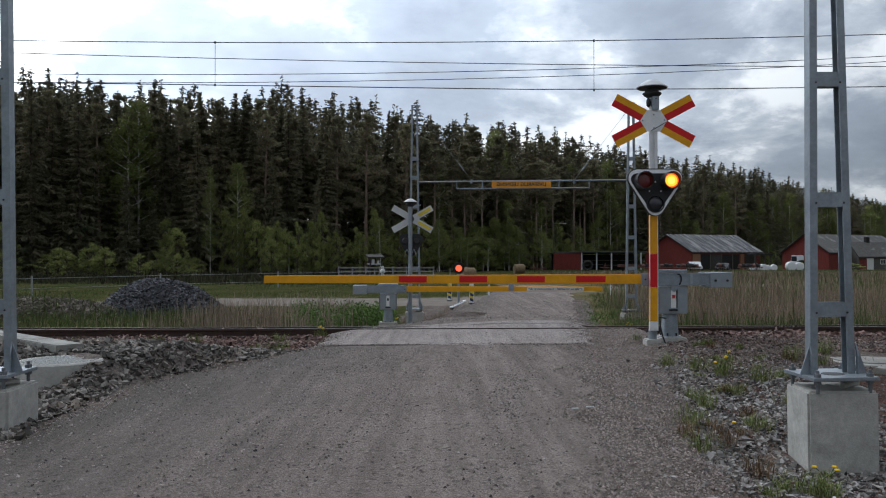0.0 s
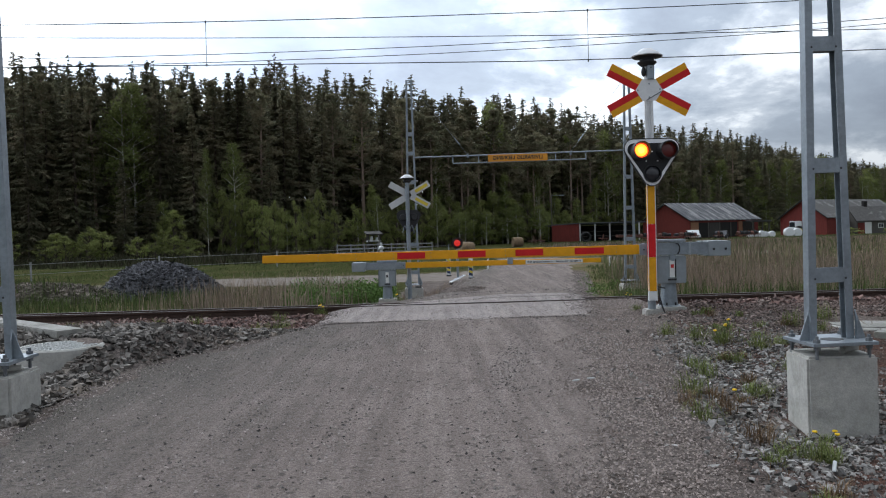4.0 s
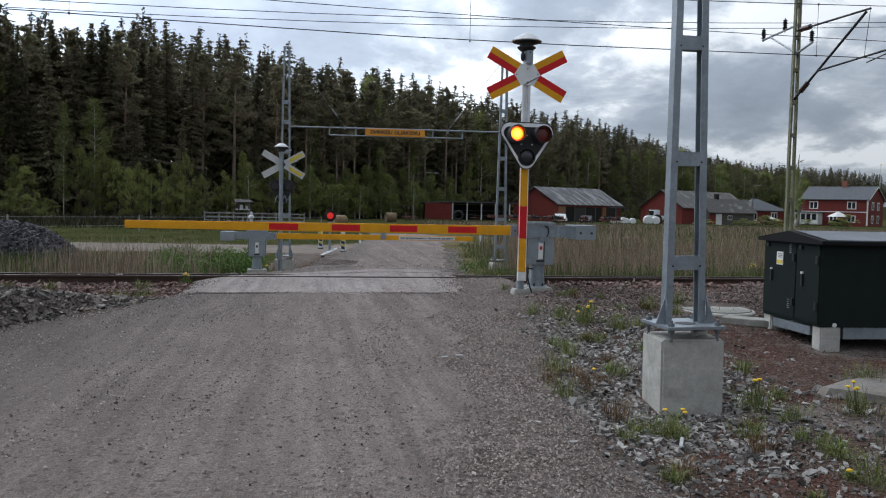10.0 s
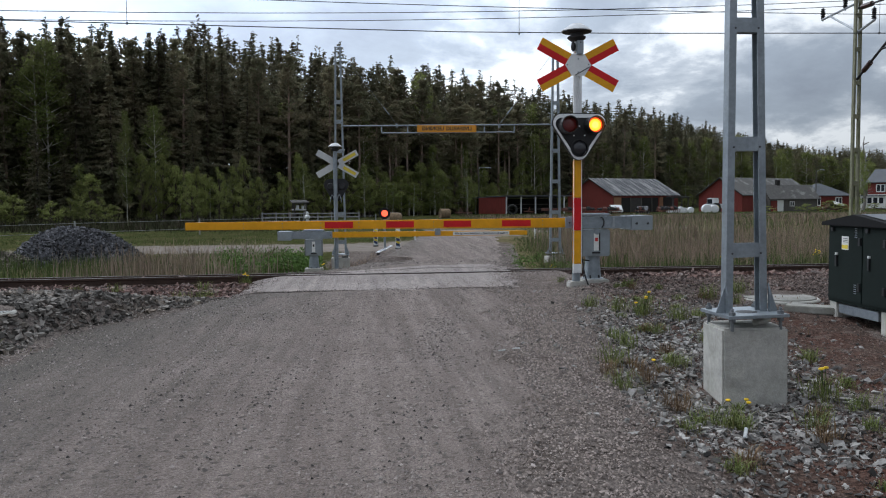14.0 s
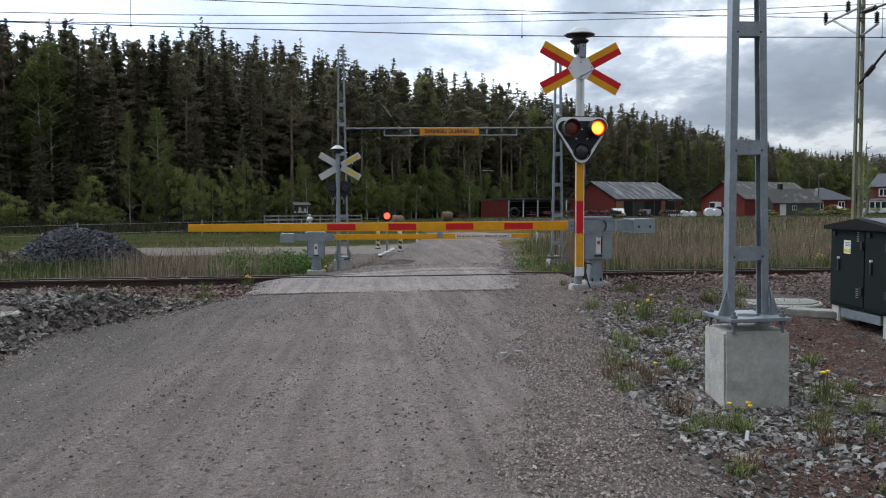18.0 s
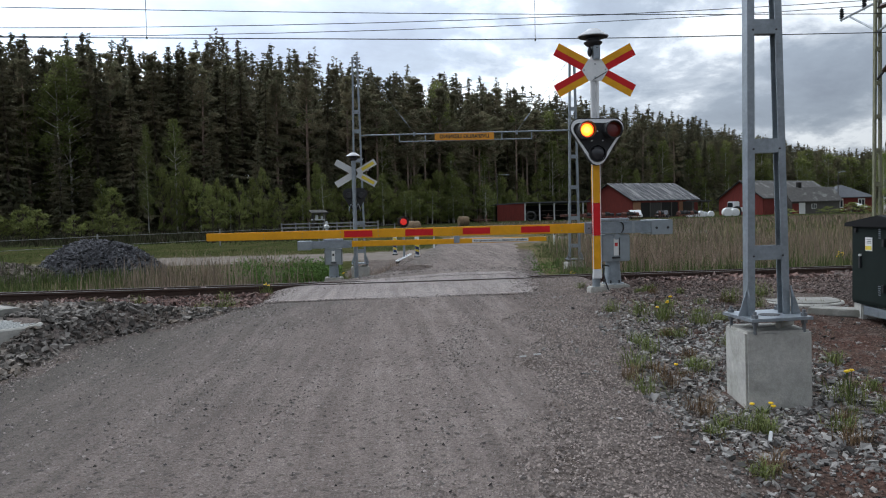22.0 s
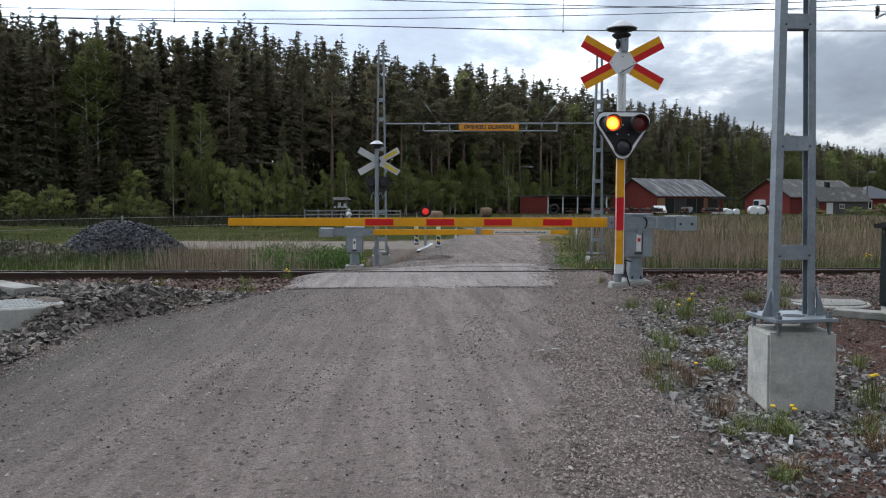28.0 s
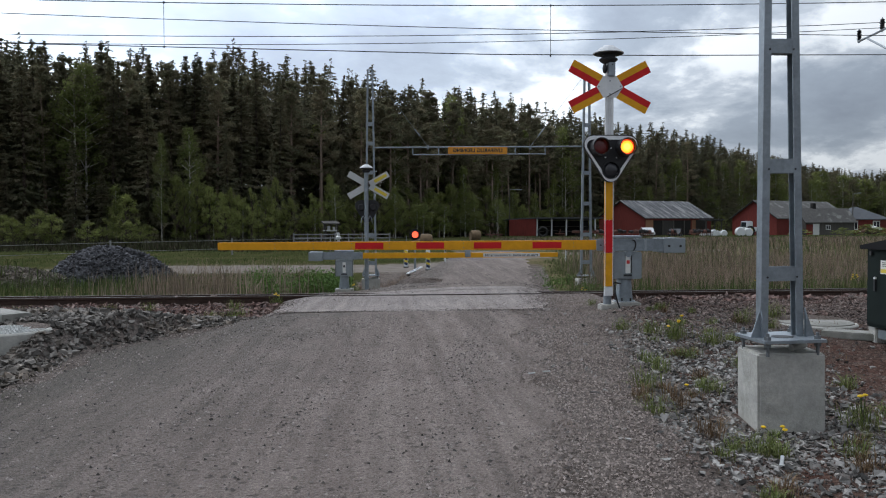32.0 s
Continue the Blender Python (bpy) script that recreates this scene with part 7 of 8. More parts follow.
def scatter_gravel(name, xy, size, mat, label, rng, lift=0.012):
    """Small angular gravel: five-cornered chips, sunk in the ground."""
    n = len(xy)
    a = rng.random((n, 1)) * 6.283 + np.array([0, 1.5, 3.2, 4.7]) + rng.normal(0, 0.25, (n, 4))
    r = np.asarray(size)[:, None] * rng.uniform(0.4, 0.75, (n, 4))
    z0 = (height(xy[:, 0], xy[:, 1]) + lift)[:, None]
    ring = np.stack([xy[:, :1] + r * np.cos(a), xy[:, 1:2] + r * np.sin(a), z0 + 0 * a + rng.uniform(-0.1, 0.25, (n, 4)) * np.asarray(size)[:, None]], -1)
    top = np.stack([xy[:, 0] + rng.normal(0, 0.2, n) * size, xy[:, 1] + rng.normal(0, 0.2, n) * size, z0[:, 0] + np.asarray(size) * rng.uniform(0.35, 0.75, n)], -1)
    v = np.concatenate([ring, top[:, None]], 1).reshape(-1, 3)
    f = np.array([(0, 1, 4), (1, 2, 4), (2, 3, 4), (3, 0, 4)])[None] + 5 * np.arange(n)[:, None, None]
    return stuff_mesh(name, v, f.reshape(-1, 3), mat, label, "gravel")


def single_stones(xy, size, mat, parent, rng, lift=0.2):
    """Stones that can be picked up one by one: a few shared shapes, each stone an object."""
    shapes, faces = stone_shapes(rng, 14)
    meshes = [mesh_of("stone", v, np.array(faces), mat) for v in shapes]
    for me in meshes:
        me.polygons.foreach_set("use_smooth", [False] * len(me.polygons))
    for k, ((x, y), r) in enumerate(zip(xy, size)):
        ob = new("stone", meshes[k % 14])
        ob.parent = parent
        ob.matrix_basis = pose(x, y, float(height(x, y)) + r * lift, math.degrees(rng.normal(0, 0.5)), math.degrees(rng.normal(0, 0.3)), rng.random() * 360) @ Matrix.Scale(r, 4)


def within(rng, n, x0, x1, y0, y1, keep):
    p = np.stack([rng.uniform(x0, x1, n), rng.uniform(y0, y1, n)], -1)
    return p[keep(p[:, 0], p[:, 1])]


r6 = np.random.default_rng(21)
GREY_STONE = material("grey_broken_stone", (0.162, 0.148, 0.134), 0.9, grain=0.2, scale=25, island=0.75, spec=0.2, second=(0.175, 0.145, 0.120), coarse_scale=1.5)
RED_STONE = material("rusty_ballast", (0.138, 0.084, 0.072), 0.9, grain=0.2, scale=25, island=0.7, second=(0.185, 0.142, 0.124), coarse_scale=2.0)
MIX_STONE = material("mixed_gravel", (0.210, 0.172, 0.153), 0.9, grain=0.2, scale=30, island=0.5, second=(0.158, 0.124, 0.106), second_at=(0.5, 0.62), coarse_scale=0.9)
VERGE_PIECE = material("broken_stone_piece", (0.200, 0.190, 0.180), 0.9, grain=0.25, scale=3, each=0.55, spec=0.2, bump=0.3, bump_scale=6)
BANK_PIECE = material("bank_stone_piece", (0.165, 0.150, 0.136), 0.9, grain=0.25, scale=3, each=0.55, spec=0.2, bump=0.3, bump_scale=6)
RED_GREY = material("rusty_grey_gravel", (0.165, 0.128, 0.115), 0.9, grain=0.2, scale=25, island=0.75, spec=0.2, second=(0.135, 0.092, 0.080), coarse_scale=1.5)
VERGE_STONE = material("pale_broken_stone", (0.215, 0.205, 0.193), 0.9, grain=0.2, scale=25, island=0.8, spec=0.2, second=(0.14, 0.125, 0.115), coarse_scale=2.0)
DARK_STONE = material("dark_blue_stone", (0.088, 0.087, 0.096), 0.85, grain=0.2, scale=20, island=0.9)

EARTH = material("earth_clods", (0.16, 0.135, 0.112), 0.95, grain=0.2, scale=15, island=0.5, second=(0.10, 0.09, 0.06), coarse_scale=0.7)

# left bank of grey stones
bank = within(r6, 36000, -12.5, -2.2, 6.9, 15.6, lambda x, y: (x < road_left(y) + 0.02 + 0.05 * np.sin(y * 3)) & (rail_s(x, y) < -3.35 + 0.3 * np.sin(x * 2)) & ~((np.abs(x + 4.15) < 0.34) & (np.abs(y - 7.55) < 0.34)) & (np.hypot(x + 4.52, y - 9.72) > 0.49))


bank_mesh = scatter_stones("stone_bank", bank, 0.03 + 0.058 * r6.random(len(bank)) ** 1.5, GREY_STONE, "bank of grey broken stone beside the road", r6, 0.2)
near_bank = within(r6, 3000, -5.6, -2.6, 7.6, 12.6, lambda x, y: (x < road_left(y) - 0.03) & (np.hypot(x + 4.52, y - 9.72) > 0.56) & ~((np.abs(x + 4.15) < 0.42) & (np.abs(y - 7.55) < 0.42)))[:300]
single_stones(near_bank, 0.055 + 0.05 * r6.random(len(near_bank)) ** 2, BANK_PIECE, bank_mesh, r6)
under = within(r6, 5000, -12.5, -3.0, 6.9, 13.6, lambda x, y: (x < road_left(y) - 0.35) & (np.hypot(x + 4.52, y - 9.72) > 0.49) & ~((np.abs(x + 4.15) < 0.34) & (np.abs(y - 7.55) < 0.34)))
scatter_stones("stone_bank_core", under, r6.uniform(0.06, 0.10, len(under)), GREY_STONE, "grey broken stone packed in the bank", r6, -0.1)
# ballast
def off_road(x, y):
    return (x < road_left(y) - 0.25) | (x > road_right(y) + 0.35)


beds = within(r6, 46000, -16, 22, 14.2, 20, lambda x, y: (rail_s(x, y) > np.where(x < 0, -3.6, np.where(x > 4.6, -4.0, -2.7)) + 0.2 * np.sin(x * 3)) & (beside_deck(x, rail_s(x, y)) < 0.5) & (rail_s(x, y) < 1.4) & off_road(x, y) & (np.abs(rail_s(x, y)) > 0.09) & ~((np.hypot(x - 3.87, y - 14) < 0.5)))
scatter_stones("ballast", beds, 0.035 + 0.065 * r6.random(len(beds)) ** 1.5, RED_STONE, "rusty brown railway ballast along the track", r6, 0.3)


# right verge
def verge(x, y):
    return (x > road_right(y) - 0.35 + 0.25 * np.sin(y * 2.1)) & (rail_s(x, y) < -2.3) & ~((np.abs(x - 3.59) < 0.33) & (np.abs(y - 7.6) < 0.33)) & ~((np.abs(x - 3.87) < 0.27) & (np.abs(y - 14) < 0.27)) & (np.hypot(x - 6.33, y - 12.2) > 0.62)


fine = within(r6, 70000, 0.7, 9.0, 3.4, 15.8, lambda x, y: verge(x, y) & (r6.random(len(x)) < smooth(7.5, 3.0, x - road_right(y))))
by_deck = within(r6, 16000, 2.4, 4.9, 14.6, 18.2, lambda x, y: (x > road_right(y) - 0.05) & (rail_s(x, y) < -0.07) & (np.hypot(x - 3.53, y - 13.8) > 0.3) & (r6.random(len(x)) < 0.1 + 0.9 * beside_deck(x, rail_s(x, y))))
scatter_gravel("deck_gravel", by_deck, 0.012 + 0.026 * r6.random(len(by_deck)) ** 2, MIX_STONE, "gravel filled in beside the crossing", r6)
dark_fine = fine[:, 0] - road_right(fine[:, 1]) > np.where(fine[:, 1] < 6.4, 0.95, 1.7) + 0.4 * np.sin(3 * fine[:, 1])
rusty = fine[dark_fine]
fine = fine[~dark_fine]
scatter_gravel("rusty_gravel", rusty, 0.009 + 0.020 * r6.random(len(rusty)) ** 2.5, material("rusty_gravel", (0.108, 0.078, 0.067), 0.9, grain=0.2, scale=30, island=0.9, second=(0.085, 0.048, 0.037), coarse_scale=0.9), "rusty brown gravel on the verge", r6)
scatter_gravel("verge_gravel", fine, 0.009 + 0.022 * r6.random(len(fine)) ** 2.2, MIX_STONE, "fine mixed gravel on the verge", r6)
shoulder = within(r6, 120000, 0.3, 4.5, 3.2, 15.0, lambda x, y: (x > road_right(y) - 0.55 + 0.2 * np.sin(y * 2.1)) & (x < road_right(y) + 1.0) & (r6.random(len(x)) < smooth(-0.6, 0.2, x - road_right(y)) * smooth(1.0, 0.5, x - road_right(y) - 0.1 * np.sin(y * 3))))
scatter_gravel("shoulder_gravel", shoulder, 0.006 + 0.016 * r6.random(len(shoulder)) ** 2.6, material("shoulder_chips", (0.254, 0.209, 0.188), 0.9, grain=0.2, scale=40, island=0.55, second=(0.212, 0.172, 0.154), coarse_scale=0.7), "loose gravel on the shoulder of the road", r6)
bed_gravel = within(r6, 15000, 3.6, 9.5, 11.6, 15.4, lambda x, y: verge(x, y) & (x > road_right(y) + 0.5) & (np.hypot(x - 3.53, y - 13.8) > 0.25) & (r6.random(len(x)) < smooth(11.2, 12.8, y + 0.2 * np.sin(x * 2))))
scatter_stones("bed_gravel", bed_gravel, 0.016 + 0.034 * r6.random(len(bed_gravel)) ** 2, RED_GREY, "coarse rusty grey gravel before the track", r6, 0.15)
rough_stones = within(r6, 46000, 1.6, 6.8, 3.8, 13.8, lambda x, y: verge(x, y) & (r6.random(len(x)) < 0.015 + 0.985 * smooth(0.6, 1.3, x - road_right(y)) * smooth(3.6, 2.2, x - road_right(y)) * smooth(13.5, 9.0, y) * (0.3 + 0.7 * smooth(5.4, 6.8, y))))
scatter_stones("verge_stones", rough_stones, 0.014 + 0.040 * r6.random(len(rough_stones)) ** 2, VERGE_STONE, "grey broken stones strewn on the verge", r6)
coarse_stones = within(r6, 800, 2.2, 5.6, 5.6, 8.6, lambda x, y: verge(x, y) & (np.hypot(x - 3.6, y - 7.2) < 1.9) & (x > road_right(y) + 0.7))
single_stones(coarse_stones[:300], 0.032 + 0.06 * r6.random(len(coarse_stones)) ** 2, VERGE_PIECE, ground, r6)


def tracks(x, y):
    """How much loose grit lies there: little in the wheel tracks, more between them and at the edges."""
    u = (x - road_left(y)) / (road_right(y) - road_left(y))
    ridge = np.exp(-((u - 0.815) / 0.035) ** 2) + 0.45 * np.exp(-((u - 0.565) / 0.018) ** 2) + 0.4 * np.exp(-((u - 0.38) / 0.05) ** 2) + 0.35 * np.exp(-((u - 0.16) / 0.06) ** 2)
    rim = smooth(0.10, 0.0, u) + smooth(0.93, 1.0, u)
    patch = smooth(-0.3, 0.9, wave(x * 0.8 + 2, y * 0.6))
    return np.clip(0.05 + (ridge + 0.10) * (0.25 + 0.75 * patch) + 0.5 * rim, 0, 1)


ROAD_STONE = material("road_chips", (0.215, 0.184, 0.169), 0.9, grain=0.2, scale=40, island=0.9)
grit = within(r6, 120000, -4.2, 3.2, 2.4, 14.5, lambda x, y: (x > road_left(y)) & (x < road_right(y)) & (r6.random(len(x)) < tracks(x, y)))
scatter_gravel("road_grit", grit, 0.007 + 0.022 * r6.random(len(grit)) ** 2.5, ROAD_STONE, "loose grit on the road surface", r6)
deck_grit = within(r6, 26000, -3.2, 3.9, 14.2, 20.4, lambda x, y: (x > road_left(y) - 0.15) & (x < road_right(y) + 0.25) & (np.abs(rail_s(x, y) - 0.02) > 0.12) & (np.abs(rail_s(x, y) - 1.48) > 0.14) & (r6.random(len(x)) < 0.05 + 0.95 * smooth(0.55, 0.0, np.minimum(x - road_left(y), road_right(y) - x)) + 0.5 * smooth(-3.0, -3.5, rail_s(x, y))))
scatter_gravel("deck_grit", deck_grit, 0.010 + 0.025 * r6.random(len(deck_grit)) ** 2.5, ROAD_STONE, "loose gravel swept to the edges of the crossing", r6, 0.03)
far_grit = within(r6, 16000, -2, 8, 20.4, 40, lambda x, y: (x > road_left(y) - 0.4) & (x < road_right(y) + 0.6) & (r6.random(len(x)) < 0.35 + 0.65 * smooth(0.9, 0.1, np.minimum(x - road_left(y), road_right(y) - x))))
scatter_gravel("road_grit", far_grit, 0.015 + 0.035 * r6.random(len(far_grit)) ** 2, ROAD_STONE, "loose stones on the road beyond the railway", r6)


def heap(name, cx, cy, rx, ry, h, count, size, mat, label, power=2.0):
    a, rr = r6.random(count) * 6.283, np.sqrt(r6.random(count))
    wob = 1 + 0.12 * np.sin(3 * a + 1) + 0.06 * np.sin(7 * a)
    xy = np.stack([cx + rx * wob * rr * np.cos(a), cy + ry * wob * rr * np.sin(a)], -1)
    rise = h * (1 - rr ** power) * (1 + 0.10 * np.sin(4 * a) * rr + 0.05 * np.sin(9 * a) * rr)
    return scatter_stones(name, xy, r6.uniform(size * 0.6, size * 1.3, count), mat, label, r6, 0.0, height(xy[:, 0], xy[:, 1]) + rise)


heap("stone_heap", -11.45, 32.6, 2.45, 1.7, 1.36, 9000, 0.12, DARK_STONE, "heap of dark broken stone beyond the track")
heap("earth_mound", -15.6, 31.0, 3.6, 1.5, 0.72, 6000, 0.12, EARTH, "low mound of earth and stones overgrown with grass")
heap("verge_heap", 0.35, 30.5, 1.2, 2.4, 0.08, 1500, 0.04, MIX_STONE, "gravelly verge by the far road")
SLAB = thing("flat_boulder", pose(5.95, 7.9, -0.33, 3, 2, 10), "flat pale boulder sunk in the grass", "boulder")
slab_geo = Geo().lathe([(0.50, -0.15), (0.56, -0.02), (0.52, 0.07), (0.40, 0.10), (0.0, 0.11)], (0, 0, 0), 14)
slab_geo.v = [(x * (1.2 + 0.15 * math.sin(5 * y)), y * (0.6 + 0.1 * math.sin(4 * x)), z + 0.02 * math.sin(7 * x + 3 * y)) for x, y, z in slab_geo.v]
part("boulder", slab_geo, GREY_STONE, SLAB, bevel=0.0)


# ---- reeds, grass, weeds ----
def blades(name, xy, tall, wide, mat, label, rng, lean=0.25, category="grass", base=None):
    """Upright bent blades, each of two tapering pieces."""
    n = len(xy)
    h, w = np.asarray(tall), np.asarray(wide)
    a = rng.random(n) * 6.283
    side = np.stack([np.cos(a), np.sin(a), 0 * a], -1) * w[:, None] / 2
    b = rng.random(n) * 6.283
    tilt = np.stack([np.cos(b), np.sin(b), 0 * b], -1) * (np.abs(rng.normal(0, lean, n)) * h)[:, None]
    z0 = (height(xy[:, 0], xy[:, 1]) if base is None else base)
    root = np.concatenate([xy, z0[:, None] - 0.02], -1)
    mid = root + tilt * 0.3 + np.stack([0 * h, 0 * h, h * 0.55], -1)
    tip = root + tilt + np.stack([0 * h, 0 * h, h * rng.uniform(0.85, 1.0, n)], -1)
    v = np.stack([root - side, root + side, mid + side * 0.75, mid - side * 0.75, tip], 1).reshape(-1, 3)
    i = 5 * np.arange(n)[:, None]
    f = np.concatenate([i + (0, 1, 2), i + (0, 2, 3), i + (3, 2, 4)])
    return stuff_mesh(name, v, f, mat, label, category)


STRAW = material("dry_reed", (0.228, 0.170, 0.131), 0.85, island=0.6, second=(0.165, 0.132, 0.092), coarse_scale=0.35, spec=0.2)
PALE_REED = material("bleached_reed", (0.29, 0.225, 0.175), 0.85, island=0.5, second=(0.22, 0.17, 0.125), coarse_scale=0.5, spec=0.2)
GRASS = material("fresh_grass", (0.070, 0.100, 0.029), 0.8, island=0.5, second=(0.096, 0.106, 0.042), coarse_scale=0.8, spec=0.2)
HERB = material("lush_weeds", (0.085, 0.155, 0.030), 0.75, island=0.4, second=(0.09, 0.15, 0.035), coarse_scale=1.2, spec=0.25)
TUFT = material("weed_leaves", (0.135, 0.160, 0.050), 0.8, island=0.45, second=(0.16, 0.16, 0.06), coarse_scale=3.0, spec=0.2)
RUSTY = material("rusty_weeds", (0.16, 0.105, 0.06), 0.9, island=0.4, spec=0.2)
PETAL = material("dandelion_yellow", (0.75, 0.48, 0.01), 0.7)


def field(rng, n, x0, x1, y0, y1, keep):
    return within(rng, n, x0, x1, y0, y1, keep)


reed_l = field(r6, 26000, -11, -1.9, 21.4, 30.5, lambda x, y: (x < road_left(y) - 0.9) & (r6.random(len(x)) < 0.34 * smooth(-1.1, 0.7, wave(x * 0.9, y * 0.7)) * smooth(-9.6, -6.6, x) * smooth(-1.8, -3.0, x)))
blades("dry_reeds", reed_l, 0.2 + 1.15 * r6.random(len(reed_l)) ** 1.9, r6.uniform(0.012, 0.026, len(reed_l)), PALE_REED, "stand of dry brown reeds behind the track", r6, 0.2, "reeds")
reed_r = field(r6, 64000, 4.6, 34, 22.3, 46, lambda x, y: (x > road_right(y) + 1.2) & (y > 22.7 + 0.5 * np.sin(x * 1.3) + 0.04 * x) & (np.hypot(x - 6.93, y - 30) > 0.5) & (r6.random(len(x)) < smooth(0.0, 1.8, x - road_right(y) - 1.0) * (0.35 + 0.65 * smooth(44, 26, y))))
blades("dry_reeds", reed_r, (0.3 + 1.05 * r6.random(len(reed_r)) ** 1.5) * (0.9 + 0.22 * wave(reed_r[:, 0] * 0.5, reed_r[:, 1] * 0.4)), r6.uniform(0.006, 0.015, len(reed_r)), STRAW, "wide field of dry brown reeds", r6, 0.3, "reeds")
reed_f = field(r6, 30000, 10, 78, 40, 112, lambda x, y: (x > road_right(np.minimum(y, 60)) + 3) & (r6.random(len(x)) < 0.35 + 0.65 * smooth(-0.4, 0.6, wave(x * 0.11, y * 0.08))))
blades("field_grass", reed_f, r6.uniform(0.35, 1.0, len(reed_f)) * (1 - 0.65 * smooth(75, 105, reed_f[:, 1])), r6.uniform(0.03, 0.07, len(reed_f)), [STRAW], "rough straw-coloured field grass", r6, 0.3, "grass")
mixed_r = field(r6, 16000, 4.6, 40, 21.5, 60, lambda x, y: (x > road_right(y) + 1.6) & (r6.random(len(x)) < 0.2 + 0.8 * smooth(-0.2, 0.5, wave(x * 0.33 + 1, y * 0.3))))
blades("reed_shoots", mixed_r, r6.uniform(0.4, 1.15, len(mixed_r)), r6.uniform(0.012, 0.022, len(mixed_r)), GRASS, "fresh green shoots among the dry reeds", r6, 0.2, "reeds")
green_f = field(r6, 13000, 8, 84, 62, 124, lambda x, y: (x > road_right(np.minimum(y, 60)) + 3) & (r6.random(len(x)) < 0.12 + 0.88 * np.maximum(smooth(98, 112, y), smooth(0.2, 0.8, wave(x * 0.13 + 2, y * 0.1)))))
blades("meadow_grass", green_f, r6.uniform(0.4, 0.8, len(green_f)) * (1 - 0.65 * smooth(75, 105, green_f[:, 1])), r6.uniform(0.06, 0.12, len(green_f)), GRASS, "green meadow grass before the farm", r6, 0.3, "grass")
green_r = field(r6, 9000, 4.4, 26, 20.9, 23.6, lambda x, y: x > road_right(y) + 0.9)
blades("verge_grass", green_r, r6.uniform(0.25, 0.72, len(green_r)) * (0.8 + 0.35 * wave(green_r[:, 0] * 0.7, green_r[:, 1])), r6.uniform(0.010, 0.02, len(green_r)), GRASS, "green grass along the ditch by the track", r6, 0.3)
green_l = field(r6, 15000, -24, -2, 21.2, 33, lambda x, y: (x < road_left(y) - 0.9) & (r6.random(len(x)) < 0.25 + 0.75 * smooth(-5, -9, x)))
blades("verge_grass", green_l, r6.uniform(0.2, 0.6, len(green_l)), r6.uniform(0.012, 0.024, len(green_l)), GRASS, "green grass along the ditch by the track", r6, 0.3)
mound_g = field(r6, 1800, -20, -9, 29.5, 33, lambda x, y: r6.random(len(x)) < 0.8)
blades("mound_grass", mound_g, r6.uniform(0.2, 0.6, len(mound_g)), r6.uniform(0.02, 0.03, len(mound_g)), GRASS, "grass tufts on the earth mound", r6, 0.4, "grass", height(mound_g[:, 0], mound_g[:, 1]) + 0.72 * np.maximum(0, 1 - np.hypot((mound_g[:, 0] + 15.6) / 3.6, (mound_g[:, 1] - 31.0) / 1.5) ** 2))
strip_g = field(r6, 16000, -45, 3, 44.5, 62, lambda x, y: (y + 0.12 * x < 60 - 4 * smooth(-8, -4, x) * 0 + 30 * smooth(-8, 0, x)) & (side_way(x, y) < 0.1) & (x < road_left(np.minimum(y, 60)) - 0.3))
blades("meadow_grass", strip_g, r6.uniform(0.04, 0.12, len(strip_g)) * (1 + 0.4 * wave(strip_g[:, 0] * 0.3, strip_g[:, 1] * 0.3)), r6.uniform(0.02, 0.045, len(strip_g)), GRASS, "green meadow between the track and the wood", r6, 0.4)
edge_g = field(r6, 16000, 3.0, 10, 20.6, 46, lambda x, y: (x > road_right(y) + 0.1) & (x < road_right(y) + 3.0) & (r6.random(len(x)) < 0.15 + 0.85 * smooth(0.2, 1.3, x - road_right(y) + 0.4 * wave(x, y * 0.6))) & (np.hypot(x - 6.93, y - 30) > 0.45))
blades("verge_grass", edge_g, r6.uniform(0.08, 0.34, len(edge_g)) * (0.25 + 0.75 * smooth(0.1, 1.6, edge_g[:, 0] - road_right(edge_g[:, 1]) + 0.5 * wave(edge_g[:, 0], edge_g[:, 1] * 0.6))), r6.uniform(0.012, 0.02, len(edge_g)), GRASS, "green grass on the far roadside", r6, 0.4)


def herbs(name, cs, rs, per, leaf, mat, label):
    v, f = clump_arrays(r6, cs, rs, per, leaf)
    return stuff_mesh(name, v, f, mat, label, "weeds")


cs = []
for _ in range(150):
    x, y = r6.uniform(-5.2, -1.2), r6.uniform(24.5, 31)
    if x < float(road_left(y)) - 0.6 and math.hypot(x + 1.58, y - 23.6) > 0.4 and not (-1.9 < x * 30 / y < -0.2):
        cs.append((x, y, float(height(x, y)) + r6.uniform(0.1, 0.6)))
for _ in range(90):
    x, y = r6.uniform(-3.9, -1.85), r6.uniform(23.9, 27)
    cs.append((x, y, float(height(x, y)) + r6.uniform(0.1, 0.62) * (1.0 if x > -3 else 0.6)))
for _ in range(110):
    x, y = r6.uniform(-3.3, -1.75), r6.uniform(25.0, 28.5)
    cs.append((x, y, float(height(x, y)) + r6.uniform(0.1, 1.0) * float(smooth(-3.6, -2.5, x))))
herbs("lush_weeds", cs, [r6.uniform(0.25, 0.4) for _ in cs], 90, 0.06, HERB, "lush green weeds by the far barrier")
cs = []
for _ in range(60):
    x, y = r6.uniform(3.6, 6.4), r6.uniform(24.5, 36)
    if x > float(road_right(y)) + 0.3 and math.hypot(x - 6.93, y - 30) > 0.6:
        cs.append((x, y, float(height(x, y)) + r6.uniform(0.05, 0.25)))
